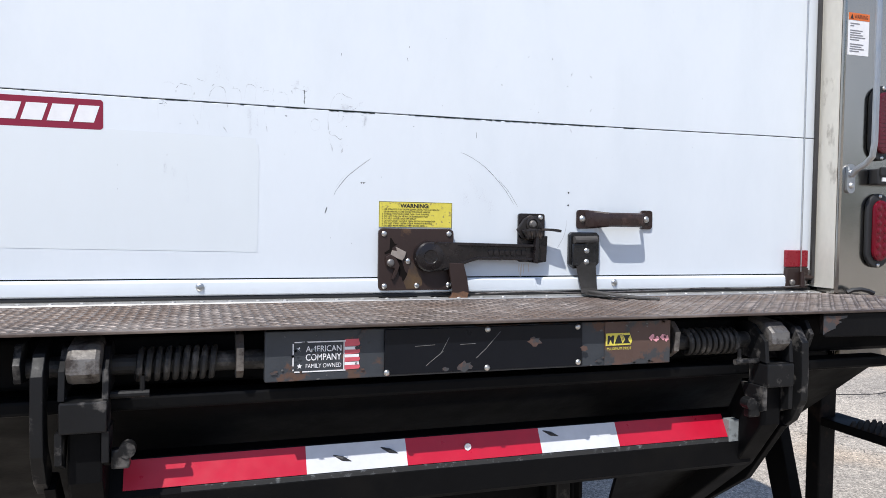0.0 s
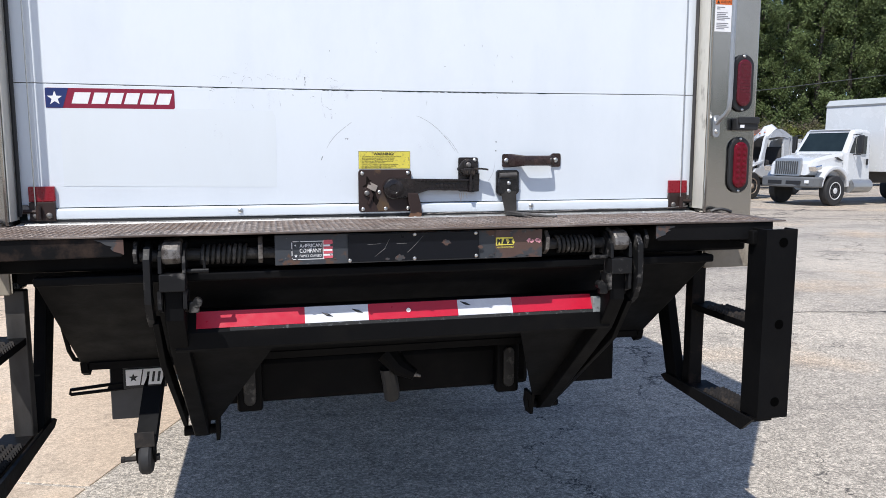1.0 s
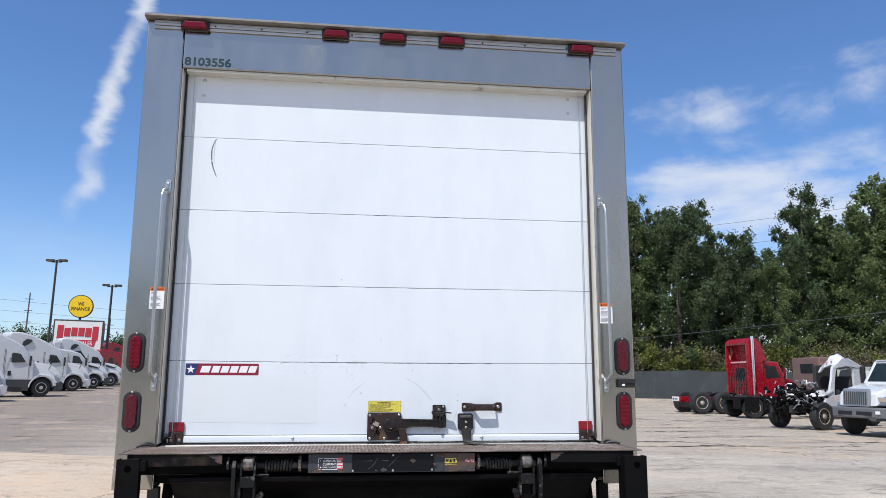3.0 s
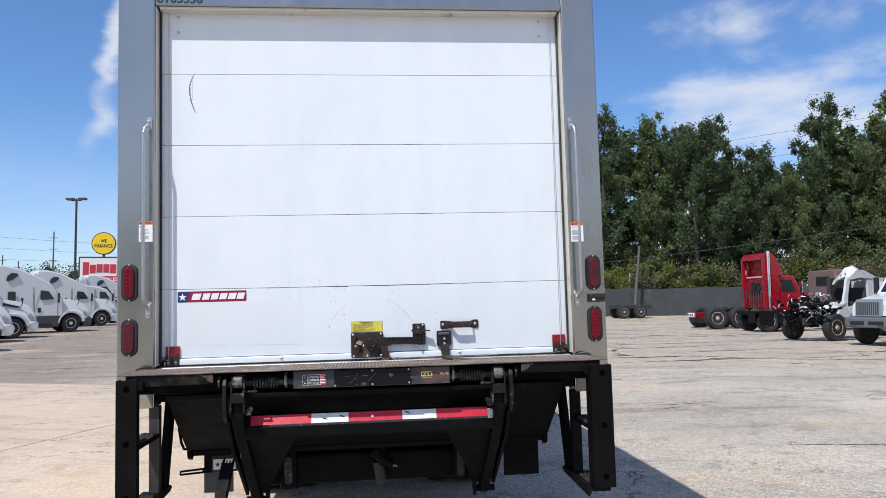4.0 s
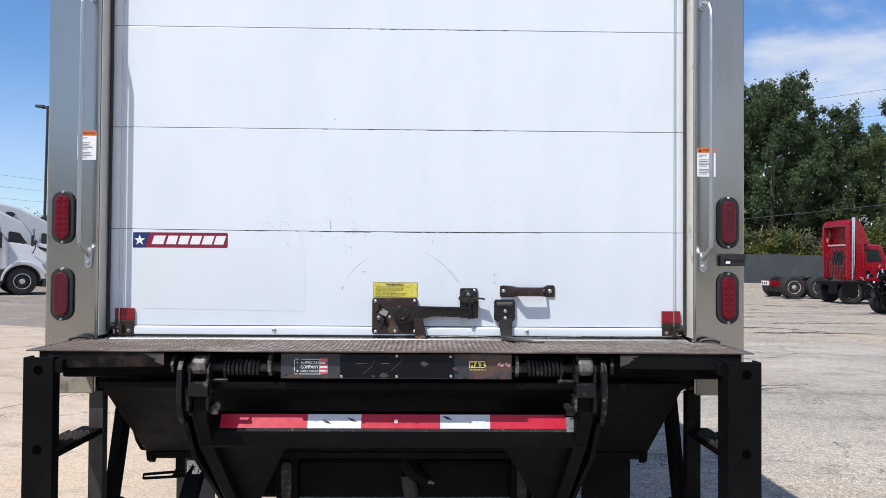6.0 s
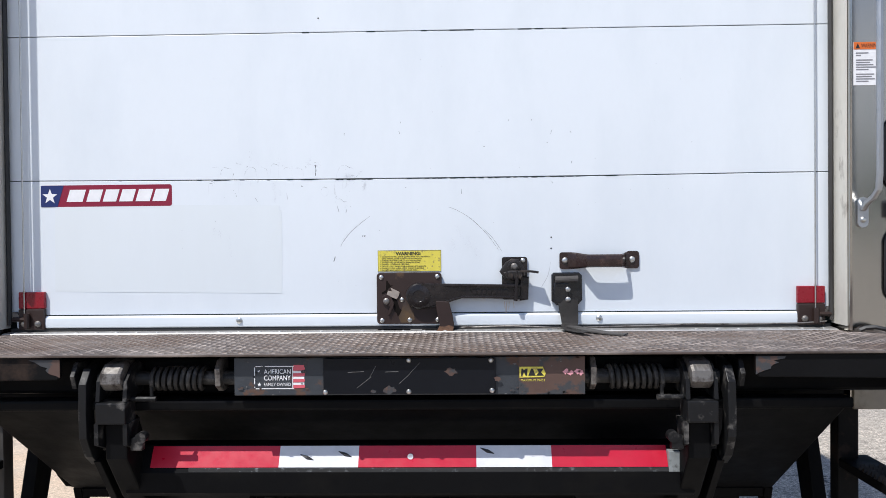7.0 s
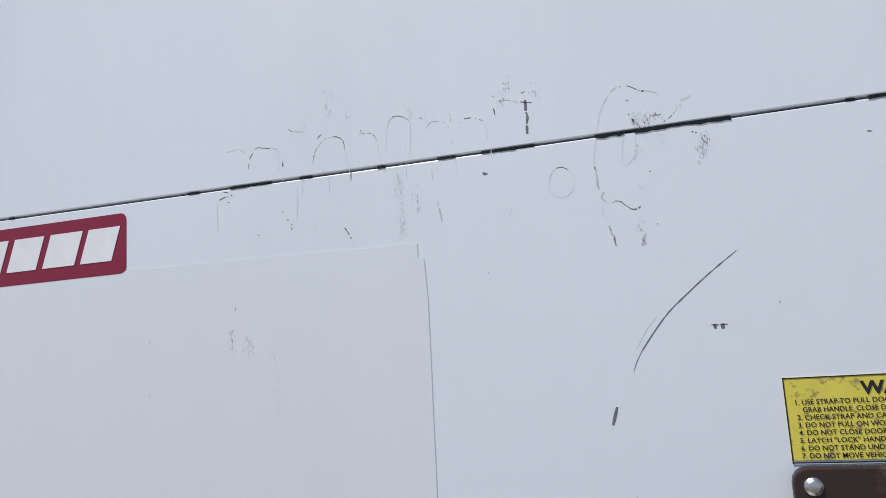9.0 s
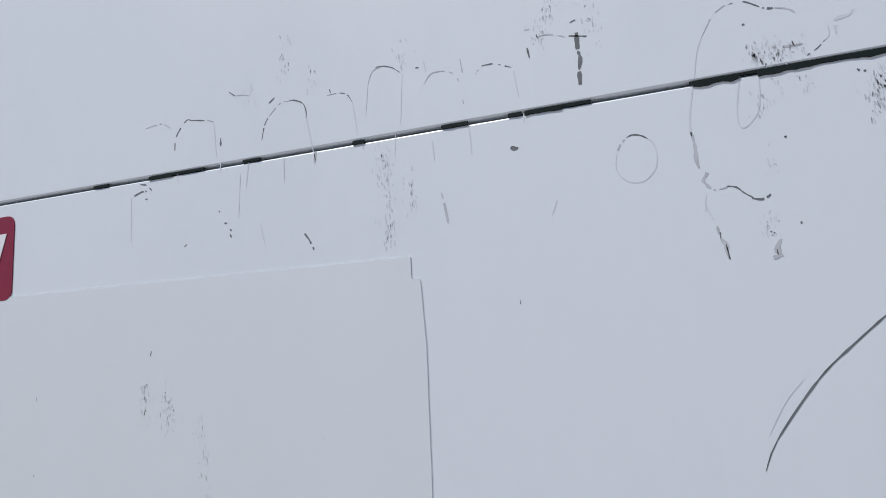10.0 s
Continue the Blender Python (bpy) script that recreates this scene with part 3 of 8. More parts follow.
def part(name, bm, material, parent=None, label="", smooth=True, kind=""):
    """Links a bmesh as one mesh under a thing or a part."""
    ob = new(name, mesh_of(bm, material, name, smooth))
    if parent is not None:
        ob.parent = parent
    return tagged(ob, label=label, kind=kind)


def piece(name, mesh, parent, m, label=""):
    ob = new(name, mesh)
    ob.parent = parent
    ob.matrix_basis = m
    return tagged(ob, label=label)


def thing(name, label, category, m=None, group=""):
    ob = new(name)
    ob.empty_display_size = 0.2
    if m is not None:
        ob.matrix_basis = m
    return tagged(ob, label=label, category=category, group=group)


def lettering(name, body, x0, x1, z0, z1, y, material, parent, label="", depth=0.0004, bold=0.0):
    """Words in Blender's own font, fitted into a rectangle that faces -y."""
    cu = bpy.data.curves.new(name, "FONT")
    cu.body, cu.extrude, cu.offset, cu.resolution_u = body, 0.0, bold, 3
    tmp = bpy.data.objects.new(name, cu)
    scene.collection.objects.link(tmp)
    me = bpy.data.meshes.new_from_object(tmp.evaluated_get(bpy.context.evaluated_depsgraph_get()))
    bpy.data.objects.remove(tmp)
    co = np.zeros(len(me.vertices) * 3)
    me.vertices.foreach_get("co", co)
    co = co.reshape(-1, 3)
    lo, hi = co.min(0), co.max(0)
    s = np.zeros_like(co)
    s[:, 0] = x0 + (co[:, 0] - lo[0]) / (hi[0] - lo[0]) * (x1 - x0)
    s[:, 2] = z0 + (co[:, 1] - lo[1]) / (hi[1] - lo[1]) * (z1 - z0)
    s[:, 1] = y - depth
    me.vertices.foreach_set("co", s.ravel())
    me.materials.clear()
    me.materials.append(material)
    me.update()
    ob = new(name, me)
    ob.parent = parent
    return tagged(ob, label=label)


def screw(name, parent, x, y, z, r=0.006, material=None, label="", h=0.004):
    """A domed fastener head that faces -y."""
    bm = bmesh.new()
    lathe(bm, [(r, 0.0), (r * 0.95, -h * 0.4), (r * 0.6, -h * 0.85), (r * 0.15, -h)], (x, y, z), "y", 12)
    return part(name, bm, material or ZINC, parent, label)


# ---- ground ----
def rise(x, y):
    """The yard climbs gently towards its far end, sooner beside the row of tractors."""
    k = min(max((x + 12.0) / 12.0, 0.0), 1.0)
    return 0.016 * min(max(y - 29.0 - 7.0 * k, 0.0), 50.0)


bm = bmesh.new()
edge = [[bm.verts.new((x, y, rise(x, y))) for x in (-900, -12, -8, -4, 0, 900)] for y in (-900, 29, 31.33, 33.67, 36, 79, 81.33, 83.67, 86, 900)]
for a, b in zip(edge, edge[1:]):
    for i in range(5):
        bm.faces.new((a[i], a[i + 1], b[i + 1], b[i]))
ground = part("ground", bm, ASPHALT, None, smooth=False)
tagged(ground, "old grey asphalt yard, cracked and bleached by the sun", "ground", kind="structure")

# concrete slabs beside the asphalt, each a piece of its own, parted by open joints
slab_yard = tagged(new("pavement"), "pale worn concrete slabs with dark joints, level with the asphalt", "pavement", kind="structure")
slab_yard.matrix_basis = Matrix.Translation((-1.55, 0.0, 0.0)) @ pose(0, 0, 0, 0, 0, -20.3)
SLAB_U, SLAB_V, GAP = 4.6, 4.2, 0.014
bm = bmesh.new()
box(bm, (-SLAB_V + GAP, GAP, -0.05), (-GAP, SLAB_U - GAP, 0.006), 0.004)
slab_mesh = mesh_of(bm, CONCRETE, "slab")
for i in range(9):
    for j in range(-3, 2):
        piece("slab", slab_mesh, slab_yard, Matrix.Translation((-i * SLAB_V, 1.15 + j * SLAB_U, random.uniform(-0.0015, 0.0015))))

# long ragged cracks and broken edges in the older surfacing, one thin dark ribbon after the other
cg = random.Random(31)
cv, cf = [], []
CRACKS = [(cg.uniform(4, 24), cg.uniform(14.5, 34), cg.uniform(3, 9), cg.uniform(0.08, 0.30)) for _ in range(34)] + [(cg.uniform(-24, -8), cg.uniform(13, 30), cg.uniform(2, 5), cg.uniform(0.05, 0.15)) for _ in range(9)]
CRACKS += [(cg.uniform(2, 9), cg.uniform(3, 12), cg.uniform(1.5, 4), 0.035) for _ in range(6)]
for x, y, length, w in CRACKS:
    ang = radians(cg.uniform(-22, 14))
    n = int(length / 0.12)
    prev = None
    for k in range(n):
        ang += cg.uniform(-0.28, 0.28) - 0.12 * (ang - radians(-4))
        x += 0.12 * math.cos(ang)
        y += 0.12 * math.sin(ang)
        s = w * math.sin(math.pi * (k + 0.5) / n) ** 0.6 * cg.choice((0.15, 0.4, 0.7, 1.0)) / 2
        b = len(cv)
        cv += [(x + math.sin(ang) * s, y - math.cos(ang) * s, 0.004), (x - math.sin(ang) * s * cg.uniform(0.3, 1.6), y + math.cos(ang) * s * cg.uniform(0.3, 1.6), 0.004)]
        if prev is not None:
            cf.append((prev, b, b + 1, prev + 1))
        prev = b
me = bpy.data.meshes.new("crack")
me.from_pydata(cv, [], cf)
me.materials.append(CRACK_DARK)
ob = new("crack", me)
ob.parent = ground
tagged(ob, "long ragged dark cracks in the asphalt", kind="stuff")

# ---- the box truck ----
# the truck stands on its springs with a slight lean to its driver's side
LEAN = Matrix.Translation((0.025, 0, 1.5)) @ pose(0, 0, 0, 0, -0.66, 0) @ Matrix.Translation((0, 0, -1.5))
truck = thing("box_truck", "white box truck with stainless rear frame and closed roll-up door", "truck", LEAN)


def d(x, z):
    """A place on the door from the yard's axes to the truck's own."""
    return x - 0.025 + 0.0115 * (z - 1.5), z - 0.0115 * (x - 0.025)


HW, INNER, FACE = 1.272, 1.086, -0.08
# cargo body: side walls, roof and floor with thickness
for sx in (-1, 1):
    bm = bmesh.new()
    box(bm, (sx * HW, 0.05, 1.12), (sx * (HW - 0.05), 7.9, 3.44), 0.006)
    part("side_wall", bm, BODY_WHITE, truck)
bm = bmesh.new()
box(bm, (-HW, 0.05, 3.44), (HW, 7.9, 3.475), 0.006)
part("roof", bm, BODY_WHITE, truck)
bm = bmesh.new()
box(bm, (-HW + 0.05, 0.05, 1.12), (HW - 0.05, 7.9, 1.28), 0.004)
part("cargo_floor", bm, SEAT_DARK, truck)
bm = bmesh.new()
box(bm, (-HW + 0.05, 7.82, 1.28), (HW - 0.05, 7.9, 3.44))
part("front_wall", bm, BODY_WHITE, truck)
for sx in (-1, 1):
    bm = bmesh.new()
    box(bm, (sx * 0.36, 0.2, 0.86), (sx * 0.44, 7.9, 1.119), 0.006)
    part("chassis_rail", bm, BLACK, truck)

# rear frame posts of brushed stainless steel, with the painted inner return
for sx in (-1, 1):
    bm = bmesh.new()
    box(bm, (sx * INNER, FACE, 1.105), (sx * HW, 0.05, 3.44), 0.007)
    post = part("corner_post", bm, STEEL, truck, "brushed stainless steel rear corner post, dull and smeared")
    bm = bmesh.new()
    box(bm, (sx * (INNER - 0.004), FACE + 0.008, 1.31), (sx * (INNER - 0.001), 0.02, 3.188))
    part("inner_return", bm, CREAM, post, "weathered cream inner side with scraped spots")
    bm = bmesh.new()
    box(bm, (sx * (INNER + 0.004), FACE - 0.012, 1.105), (sx * (HW - 0.002), FACE - 0.001, 1.2), 0.003)
    part("lower_skirt", bm, DIRTY_CREAM, post, "dirty cream plate below the deck")
    bm = bmesh.new()
    tube(bm, [(sx * (INNER - 0.012), -0.012, 1.32), (sx * (INNER - 0.014), -0.014, 2.2), (sx * (INNER - 0.012), -0.012, 3.18)], 0.006, 6)
    part("edge_seal", bm, RAIL_GREY if sx > 0 else RUBBER, post, "worn rubber edge seal")
    # grab bar
    gx = sx * 1.118
    bm = bmesh.new()
    tube(bm, [(gx - sx * 0.004, FACE - 0.006, 2.545), (gx - sx * 0.002, FACE - 0.025, 2.54), (gx + sx * 0.003, FACE - 0.052, 2.525), (gx + sx * 0.005, FACE - 0.063, 2.50), (gx + sx * 0.006, FACE - 0.065, 2.46),
              (gx + sx * 0.006, FACE - 0.065, 2.1), (gx + sx * 0.006, FACE - 0.065, 1.68), (gx + sx * 0.006, FACE - 0.06, 1.645),
              (gx + sx * 0.003, FACE - 0.045, 1.628), (gx, FACE - 0.02, 1.615), (gx - sx * 0.002, FACE - 0.006, 1.60)], 0.0078, 10)
    bar = part("grab_bar", bm, GALV, truck, "galvanised steel grab bar bolted to the post")
    for gz, ox in ((2.555, -0.006), (1.592, -0.002)):
        bm = bmesh.new()
        prism(bm, stadium(gx + sx * ox, gz, 0.026, 0.075), "y", FACE - 0.007, FACE - 0.0005)
        foot = part("foot_plate", bm, GALV, bar)
        for oz in (-0.018, 0.014):
            screw("bolt", bar, gx + sx * ox, FACE - 0.006, gz + oz, 0.008, h=0.007)
    # warning sticker under the bar
    x0, zs = (1.096, -0.022) if sx > 0 else (-1.164, 0.018)
    bm = bmesh.new()
    box(bm, (x0, FACE - 0.0012, 1.928 + zs), (x0 + 0.068, FACE - 0.0002, 2.034 + zs))
    st = part("warning_sticker", bm, STICK_WHITE, truck, "white safety sticker with an orange heading")
    bm = bmesh.new()
    box(bm, (x0, FACE - 0.0018, 2.016 + zs), (x0 + 0.068, FACE - 0.0013, 2.034 + zs))
    part("heading_band", bm, STICK_ORANGE, st)
    lettering("heading", "WARNING", x0 + 0.018, x0 + 0.062, 2.020 + zs, 2.030 + zs, FACE - 0.0018, INK, st)
    bm = bmesh.new()
    prism(bm, [(x0 + 0.005, 2.019 + zs), (x0 + 0.015, 2.019 + zs), (x0 + 0.010, 2.031 + zs)], "y", FACE - 0.0024, FACE - 0.0019)
    part("alert_sign", bm, INK, st)
    lines = bmesh.new()
    for k, wid in enumerate((0.030, 0.012, 0, 0.04, 0.034, 0.042, 0.05, 0.03, 0, 0.044, 0.038, 0.046, 0.03)):
        if wid:
            box(lines, (x0 + 0.006, FACE - 0.0018, 2.006 + zs - k * 0.0058), (x0 + 0.006 + wid, FACE - 0.0013, 2.0085 + zs - k * 0.0058))
    part("text_lines", lines, INK_BAR, st)
    # two oval tail lamps
    for lz, lens_mat in ((1.737, RED_LENS if sx < 0 else RED_DULL), (1.460, RED_DULL if sx < 0 else RED_LENS)):
        lx = sx * 1.208
        bm = bmesh.new()
        out, inn = stadium(lx, lz, 0.080, 0.192, 12), stadium(lx, lz, 0.052, 0.158, 12)
        for rim_pts, y0, y1 in ((out, FACE - 0.0005, FACE - 0.012),):
            prism(bm, rim_pts, "y", y0, y1, 0.004)
        lamp = part("tail_lamp", bm, RUBBER, truck, "oval red tail lamp in a black rubber grommet")
        bm = bmesh.new()
        prism(bm, inn, "y", FACE - 0.009, FACE - 0.022, 0.006)
        lens = part("lens", bm, lens_mat, lamp, "red ribbed lens")
        bm = bmesh.new()
        if lens_mat is RED_DULL:
            for k in range(13):
                zz = lz - 0.062 + k * 0.0103
                bm = bmesh.new()
                box(bm, (lx - 0.019, FACE - 0.0226, zz - 0.0014), (lx + 0.019, FACE - 0.0215, zz + 0.0014), 0.0005)
                part("lens_rib", bm, lens_mat, lamp)
        else:
            for k in range(14):
                lathe(bm, [(0.0085, 0.0), (0.0075, -0.0012), (0.004, -0.0022), (0.0008, -0.0025)], (lx + (0.011 if k % 2 else -0.011), FACE - 0.0215, lz - 0.060 + (k // 2) * 0.020), "y", 10)
            part("lens_relief", bm, lens_mat, lamp, kind="stuff")
        for oz in (-0.089, 0.089):
            screw("screw", lamp, lx, FACE - 0.0115, lz + oz, 0.0055)
# black lamp bracket between the lamps on one post
bm = bmesh.new()
box(bm, (1.178, FACE - 0.030, 1.578), (1.262, FACE, 1.618), 0.004)
box(bm, (1.182, FACE - 0.036, 1.600), (1.262, FACE - 0.029, 1.622), 0.002)
br = part("lamp_bracket", bm, RUBBER, truck, "empty black number lamp bracket")
bm = bmesh.new()
box(bm, (1.19, FACE - 0.034, 1.586), (1.205, FACE - 0.0305, 1.596))
part("bulb_holder", bm, STICK_WHITE, br)
# frayed cord ends at the foot of each post
for sx in (-1, 1):
    bm = bmesh.new()
    tube(bm, [(sx * 1.10, -0.10, 1.302), (sx * 1.113, -0.105, 1.309), (sx * 1.132, -0.112, 1.311), (sx * 1.150, -0.118, 1.307), (sx * 1.165, -0.12, 1.301)], 0.006, 6)
    part("wiring_loop", bm, RUBBER, truck, "black taped wiring loop on the deck")

# header with aluminium rail, marker lamps and roof cap
bm = bmesh.new()
box(bm, (-INNER + 0.001, FACE, 3.19), (INNER - 0.001, 0.05, 3.44), 0.006)
header = part("header", bm, STEEL, truck, "brushed stainless header over the door")
bm = bmesh.new()
box(bm, (-INNER + 0.02, FACE + 0.012, 3.176), (INNER - 0.02, 0.018, 3.1895), 0.002)
part("header_lining", bm, CREAM, header)
bm = bmesh.new()
prism(bm, [(0.05, 3.440), (FACE - 0.030, 3.440), (FACE - 0.045, 3.446), (FACE - 0.045, 3.452), (FACE - 0.028, 3.466), (0.05, 3.4755)], "x", -HW - 0.006, HW + 0.006)
cap = part("roof_cap", bm, CAP_ALU, truck, "dull aluminium roof cap with a drip lip")
bm = bmesh.new()
for z0, z1, o in ((3.393, 3.408, 0.010), (3.410, 3.424, 0.014), (3.426, 3.438, 0.010)):
    box(bm, (-1.235, FACE - o, z0), (1.235, FACE - 0.0005, z1), 0.002)
rail = part("marker_rail", bm, ALU, truck, "ribbed aluminium marker lamp rail")
for mx in (-1.03, -0.31, -0.006, 0.31, 1.03):
    bm = bmesh.new()
    box(bm, (mx - 0.072, FACE - 0.020, 3.388), (mx + 0.072, FACE - 0.010, 3.436), 0.003)
    ml = part("marker_lamp", bm, RUBBER, truck, "red clearance marker lamp")
    bm = bmesh.new()
    prism(bm, [(mx - 0.066, 3.392), (mx + 0.066, 3.392), (mx + 0.052, 3.428), (mx - 0.052, 3.428)], "y", FACE - 0.045, FACE - 0.019, 0.006)
    part("lens", bm, RED_LENS, ml)
for k in range(9):
    screw("rivet", rail, -0.93 + k * 0.235, FACE - 0.0135, 3.417, 0.005, HOLE)
lettering("unit_number", "8103556", -1.076, -0.842, 3.202, 3.250, FACE - 0.0003, INK_GREEN, truck, "dark green vinyl unit number", bold=0.035)

# ---- roll-up door ----
door = new("roll_up_door", mesh_of(bmesh.new(), SEAM_RUBBER, "roll_up_door"))
bm = bmesh.new()
box(bm, (-INNER + 0.002, 0.006, 1.302), (INNER - 0.002, 0.022, 3.23))
bm.to_mesh(door.data)
bm.free()
door.data.materials.append(SEAM_RUBBER)
door.parent = truck
tagged(door, "closed white sectional roll-up door with scuffs")
SEAMS = [1.3425, 1.7005, 2.081, 2.461, 2.846, 3.235]


def sag(x):
    """The joint above the lowest panel hangs a little towards its middle."""
    return -0.0042 * max(0.0, 1.0 - ((x + 0.05) / 0.98) ** 2)



for z0, z1 in zip(SEAMS, SEAMS[1:]):
    bm = bmesh.new()
    box(bm, (-INNER + 0.002, -0.0005, z0 + 0.0011), (INNER - 0.002, 0.016, z1 - 0.0011), 0.0010)
    if 1.7005 in (z0, z1):
        for cx in [-1.0 + 0.1 * k for k in range(21)]:
            bmesh.ops.bisect_plane(bm, geom=bm.verts[:] + bm.edges[:] + bm.faces[:], plane_co=(cx, 0, 0), plane_no=(1, 0, 0))
        for v in bm.verts:
            if abs(v.co.z - 1.7005) < 0.004:
                v.co.z += sag(v.co.x)
    part("door_panel", bm, WHITE, door, smooth=False)
# bottom rail with a rounded face and its seal
bm = bmesh.new()
prism(bm, [(0.014, 1.309), (-0.004, 1.309), (-0.009, 1.312), (-0.0105, 1.322), (-0.009, 1.336), (-0.004, 1.3408), (0.014, 1.3408)], "x", -INNER + 0.03, INNER - 0.03)
part("bottom_rail", bm, WHITE, door, "white painted bottom rail with bolts")
bm = bmesh.new()
box(bm, (-INNER + 0.01, -0.006, 1.3005), (INNER - 0.01, 0.004, 1.3085), 0.002)
part("bottom_seal", bm, RUBBER, door, "black rubber seal")
for bx in (-0.462, 0.48):
    screw("bolt", door, bx, -0.0103, 1.327, 0.0085, h=0.005)
for bx, bz in ((-0.985, 3.156), (-0.985, 3.073), (0.977, 3.156), (0.977, 3.073)):
    screw("bolt", door, bx, -0.0004, bz, 0.0085, h=0.005)
# ragged rubber showing along the joint above the lowest panel
rng = random.Random(4)
tears = bmesh.new()
x = -0.78
while x < 0.52:
    w = rng.choice((0.004, 0.006, 0.012, 0.02, 0.03, 0.036))
    if rng.random() < (0.92 if x > -0.25 else 0.5):
        low = rng.uniform(0.0006, 0.0020)
        m = max(2, int(w / 0.003))
        ragged = [(x + w * (1 - k / m), 1.7 - low * rng.uniform(0.55, 1.1)) for k in range(m + 1)]
        prism(tears, [(x, 1.7007), (x + w, 1.7007)] + ragged, "y", -0.0011, 0.0)
    x += w + rng.uniform(0.004, 0.035 if x > -0.25 else 0.06)
for k in range(20):
    x0, w = -0.02 + k * 0.0235 + rng.uniform(-0.003, 0.003), rng.uniform(0.010, 0.017)
    prism(tears, [(x0, 1.7007), (x0 + w, 1.7007), (x0 + w, 1.7 - rng.uniform(0.001, 0.0022)), (x0 + w * 0.5, 1.7 - rng.uniform(0.001, 0.0024)), (x0, 1.7 - rng.uniform(0.001, 0.0022))], "y", -0.0013, -0.0002)
for x0, x1, deep in ((-0.505, -0.487, 0.0030), (-0.363, -0.356, 0.0034), (-0.310, -0.295, 0.0030), (-0.273, -0.266, 0.0030), (-0.264, -0.245, 0.0040), (-0.182, -0.161, 0.0060), (-0.153, -0.131, 0.0056), (-0.110, -0.085, 0.0056)):
    m = max(3, int((x1 - x0) / 0.003))
    prism(tears, [(x0 - 0.023, 1.7007), (x1 - 0.023, 1.7007)] + [(x1 - 0.023 - (x1 - x0) * k / m, 1.6996 - deep * rng.uniform(0.18, 0.40)) for k in range(m + 1)], "y", -0.0012, -0.0003)
for v in tears.verts:
    v.co.z += 0.0005 + sag(v.co.x)
part("torn_joint_seal", tears, SEAM_RUBBER, door, "ragged dark rubber sticking out of the joint", kind="stuff")
for zz in (2.081, 2.461):
    tears = bmesh.new()
    for k in range(14):
        x = rng.uniform(-0.35, 0.4)
        box(tears, (x, -0.0010, zz - 0.0013), (x + rng.uniform(0.004, 0.024), 0.0, zz + 0.0010))
    part("torn_joint_seal", tears, SEAM_RUBBER, door, kind="stuff")
# lift cables down both edges
for sx in (-1, 1):
    bm = bmesh.new()
    tube(bm, [(sx * 1.032, -0.016, 1.335), (sx * 1.032, -0.014, 2.2), (sx * 1.034, -0.012, 3.19)], 0.0019, 6)
    part("lift_cable", bm, ZINC, door, "thin steel lift cable")
    cx = sx * (1.024 if sx > 0 else 1.015)
    bm = bmesh.new()
    box(bm, (cx - 0.035, -0.012, 1.362), (cx + 0.035, -0.001, 1.406), 0.002)
    rf = part("red_reflector", bm, RED_REFLECT, door, "red reflector above the cable anchor")
    bm = bmesh.new()
    box(bm, (cx - 0.035, -0.014, 1.306), (cx + 0.035, -0.001, 1.361), 0.003)
    an = part("cable_anchor", bm, LATCH_BROWN, door, "rusty cable anchor bracket")
    for ox, oz in ((-0.018, 1.322), (0.018, 1.322)):
        screw("bolt", an, cx + ox, -0.0138, oz, 0.009, CASTING, h=0.008)
    bm = bmesh.new()
    cyl(bm, (cx + sx * 0.008, -0.022, 1.312), (cx + sx * 0.008, -0.022, 1.350), 0.007, None, 10)
    cyl(bm, (cx + sx * 0.008, -0.02, 1.334), (cx + sx * 0.050, -0.012, 1.334), 0.006, None, 8)
    part("cable_stud", bm, LATCH_BROWN, an)
    bm = bmesh.new()
    cyl(bm, (cx + sx * 0.048, -0.012, 1.340), (cx + sx * 0.048, -0.001, 1.340), 0.014, None, 14)
    part("roller_end", bm, CASTING, an)

# maker's badge: navy and dark red strip with plain white shapes
bm = bmesh.new()
prism(bm, rounded(-0.991, -0.640, 1.631, 1.688, 0.006), "y", -0.0012, -0.0004)
badge = part("maker_badge", bm, LOGO_RED, door, "dark red and navy sticker with white shapes")
bm = bmesh.new()
prism(bm, [(-0.9905, 1.6315), (-0.946, 1.6315), (-0.929, 1.6875), (-0.9905, 1.6875)], "y", -0.0017, -0.0013)
part("navy_field", bm, LOGO_BLUE, badge)
bm = bmesh.new()
star = []
for k in range(10):
    r = 0.021 if k % 2 == 0 else 0.0085
    star.append((-0.966 + r * math.sin(k * math.pi / 5), 1.6585 + r * math.cos(k * math.pi / 5)))
prism(bm, star, "y", -0.0022, -0.0018)
part("star", bm, STICK_WHITE, badge)
for k, (w, gap) in enumerate(((0.047, 0), (0.040, 0), (0.040, 0), (0.040, 0), (0.042, 0), (0.040, 0))):
    x0 = -0.922 + [0, 0.053, 0.097, 0.141, 0.185, 0.230][k]
    sl = 0.010
    bm = bmesh.new()
    prism(bm, [(x0, 1.644), (x0 + w - 0.004, 1.644), (x0 + w - 0.004 + sl, 1.676), (x0 + sl, 1.676)], "y", -0.0017, -0.0013)
    blk = part("white_block", bm, STICK_WHITE, badge)

# pale film left on the lowest panel by a removed sticker
bm = bmesh.new()
prism(bm, [d(-0.93, 1.395), d(-0.324, 1.393), d(-0.324, 1.578), d(-0.326, 1.612), d(-0.331, 1.613), d(-0.331, 1.6245), d(-0.93, 1.6265)], "y", -0.0010, -0.0004)
part("sticker_ghost", bm, PATCH, door, "pale rectangle of old sticker film", smooth=False)
GHOST_EDGE = [(-0.93, 1.6268), (-0.331, 1.6248), (-0.3308, 1.613), (-0.3258, 1.612), (-0.3238, 1.578), (-0.3238, 1.43)]


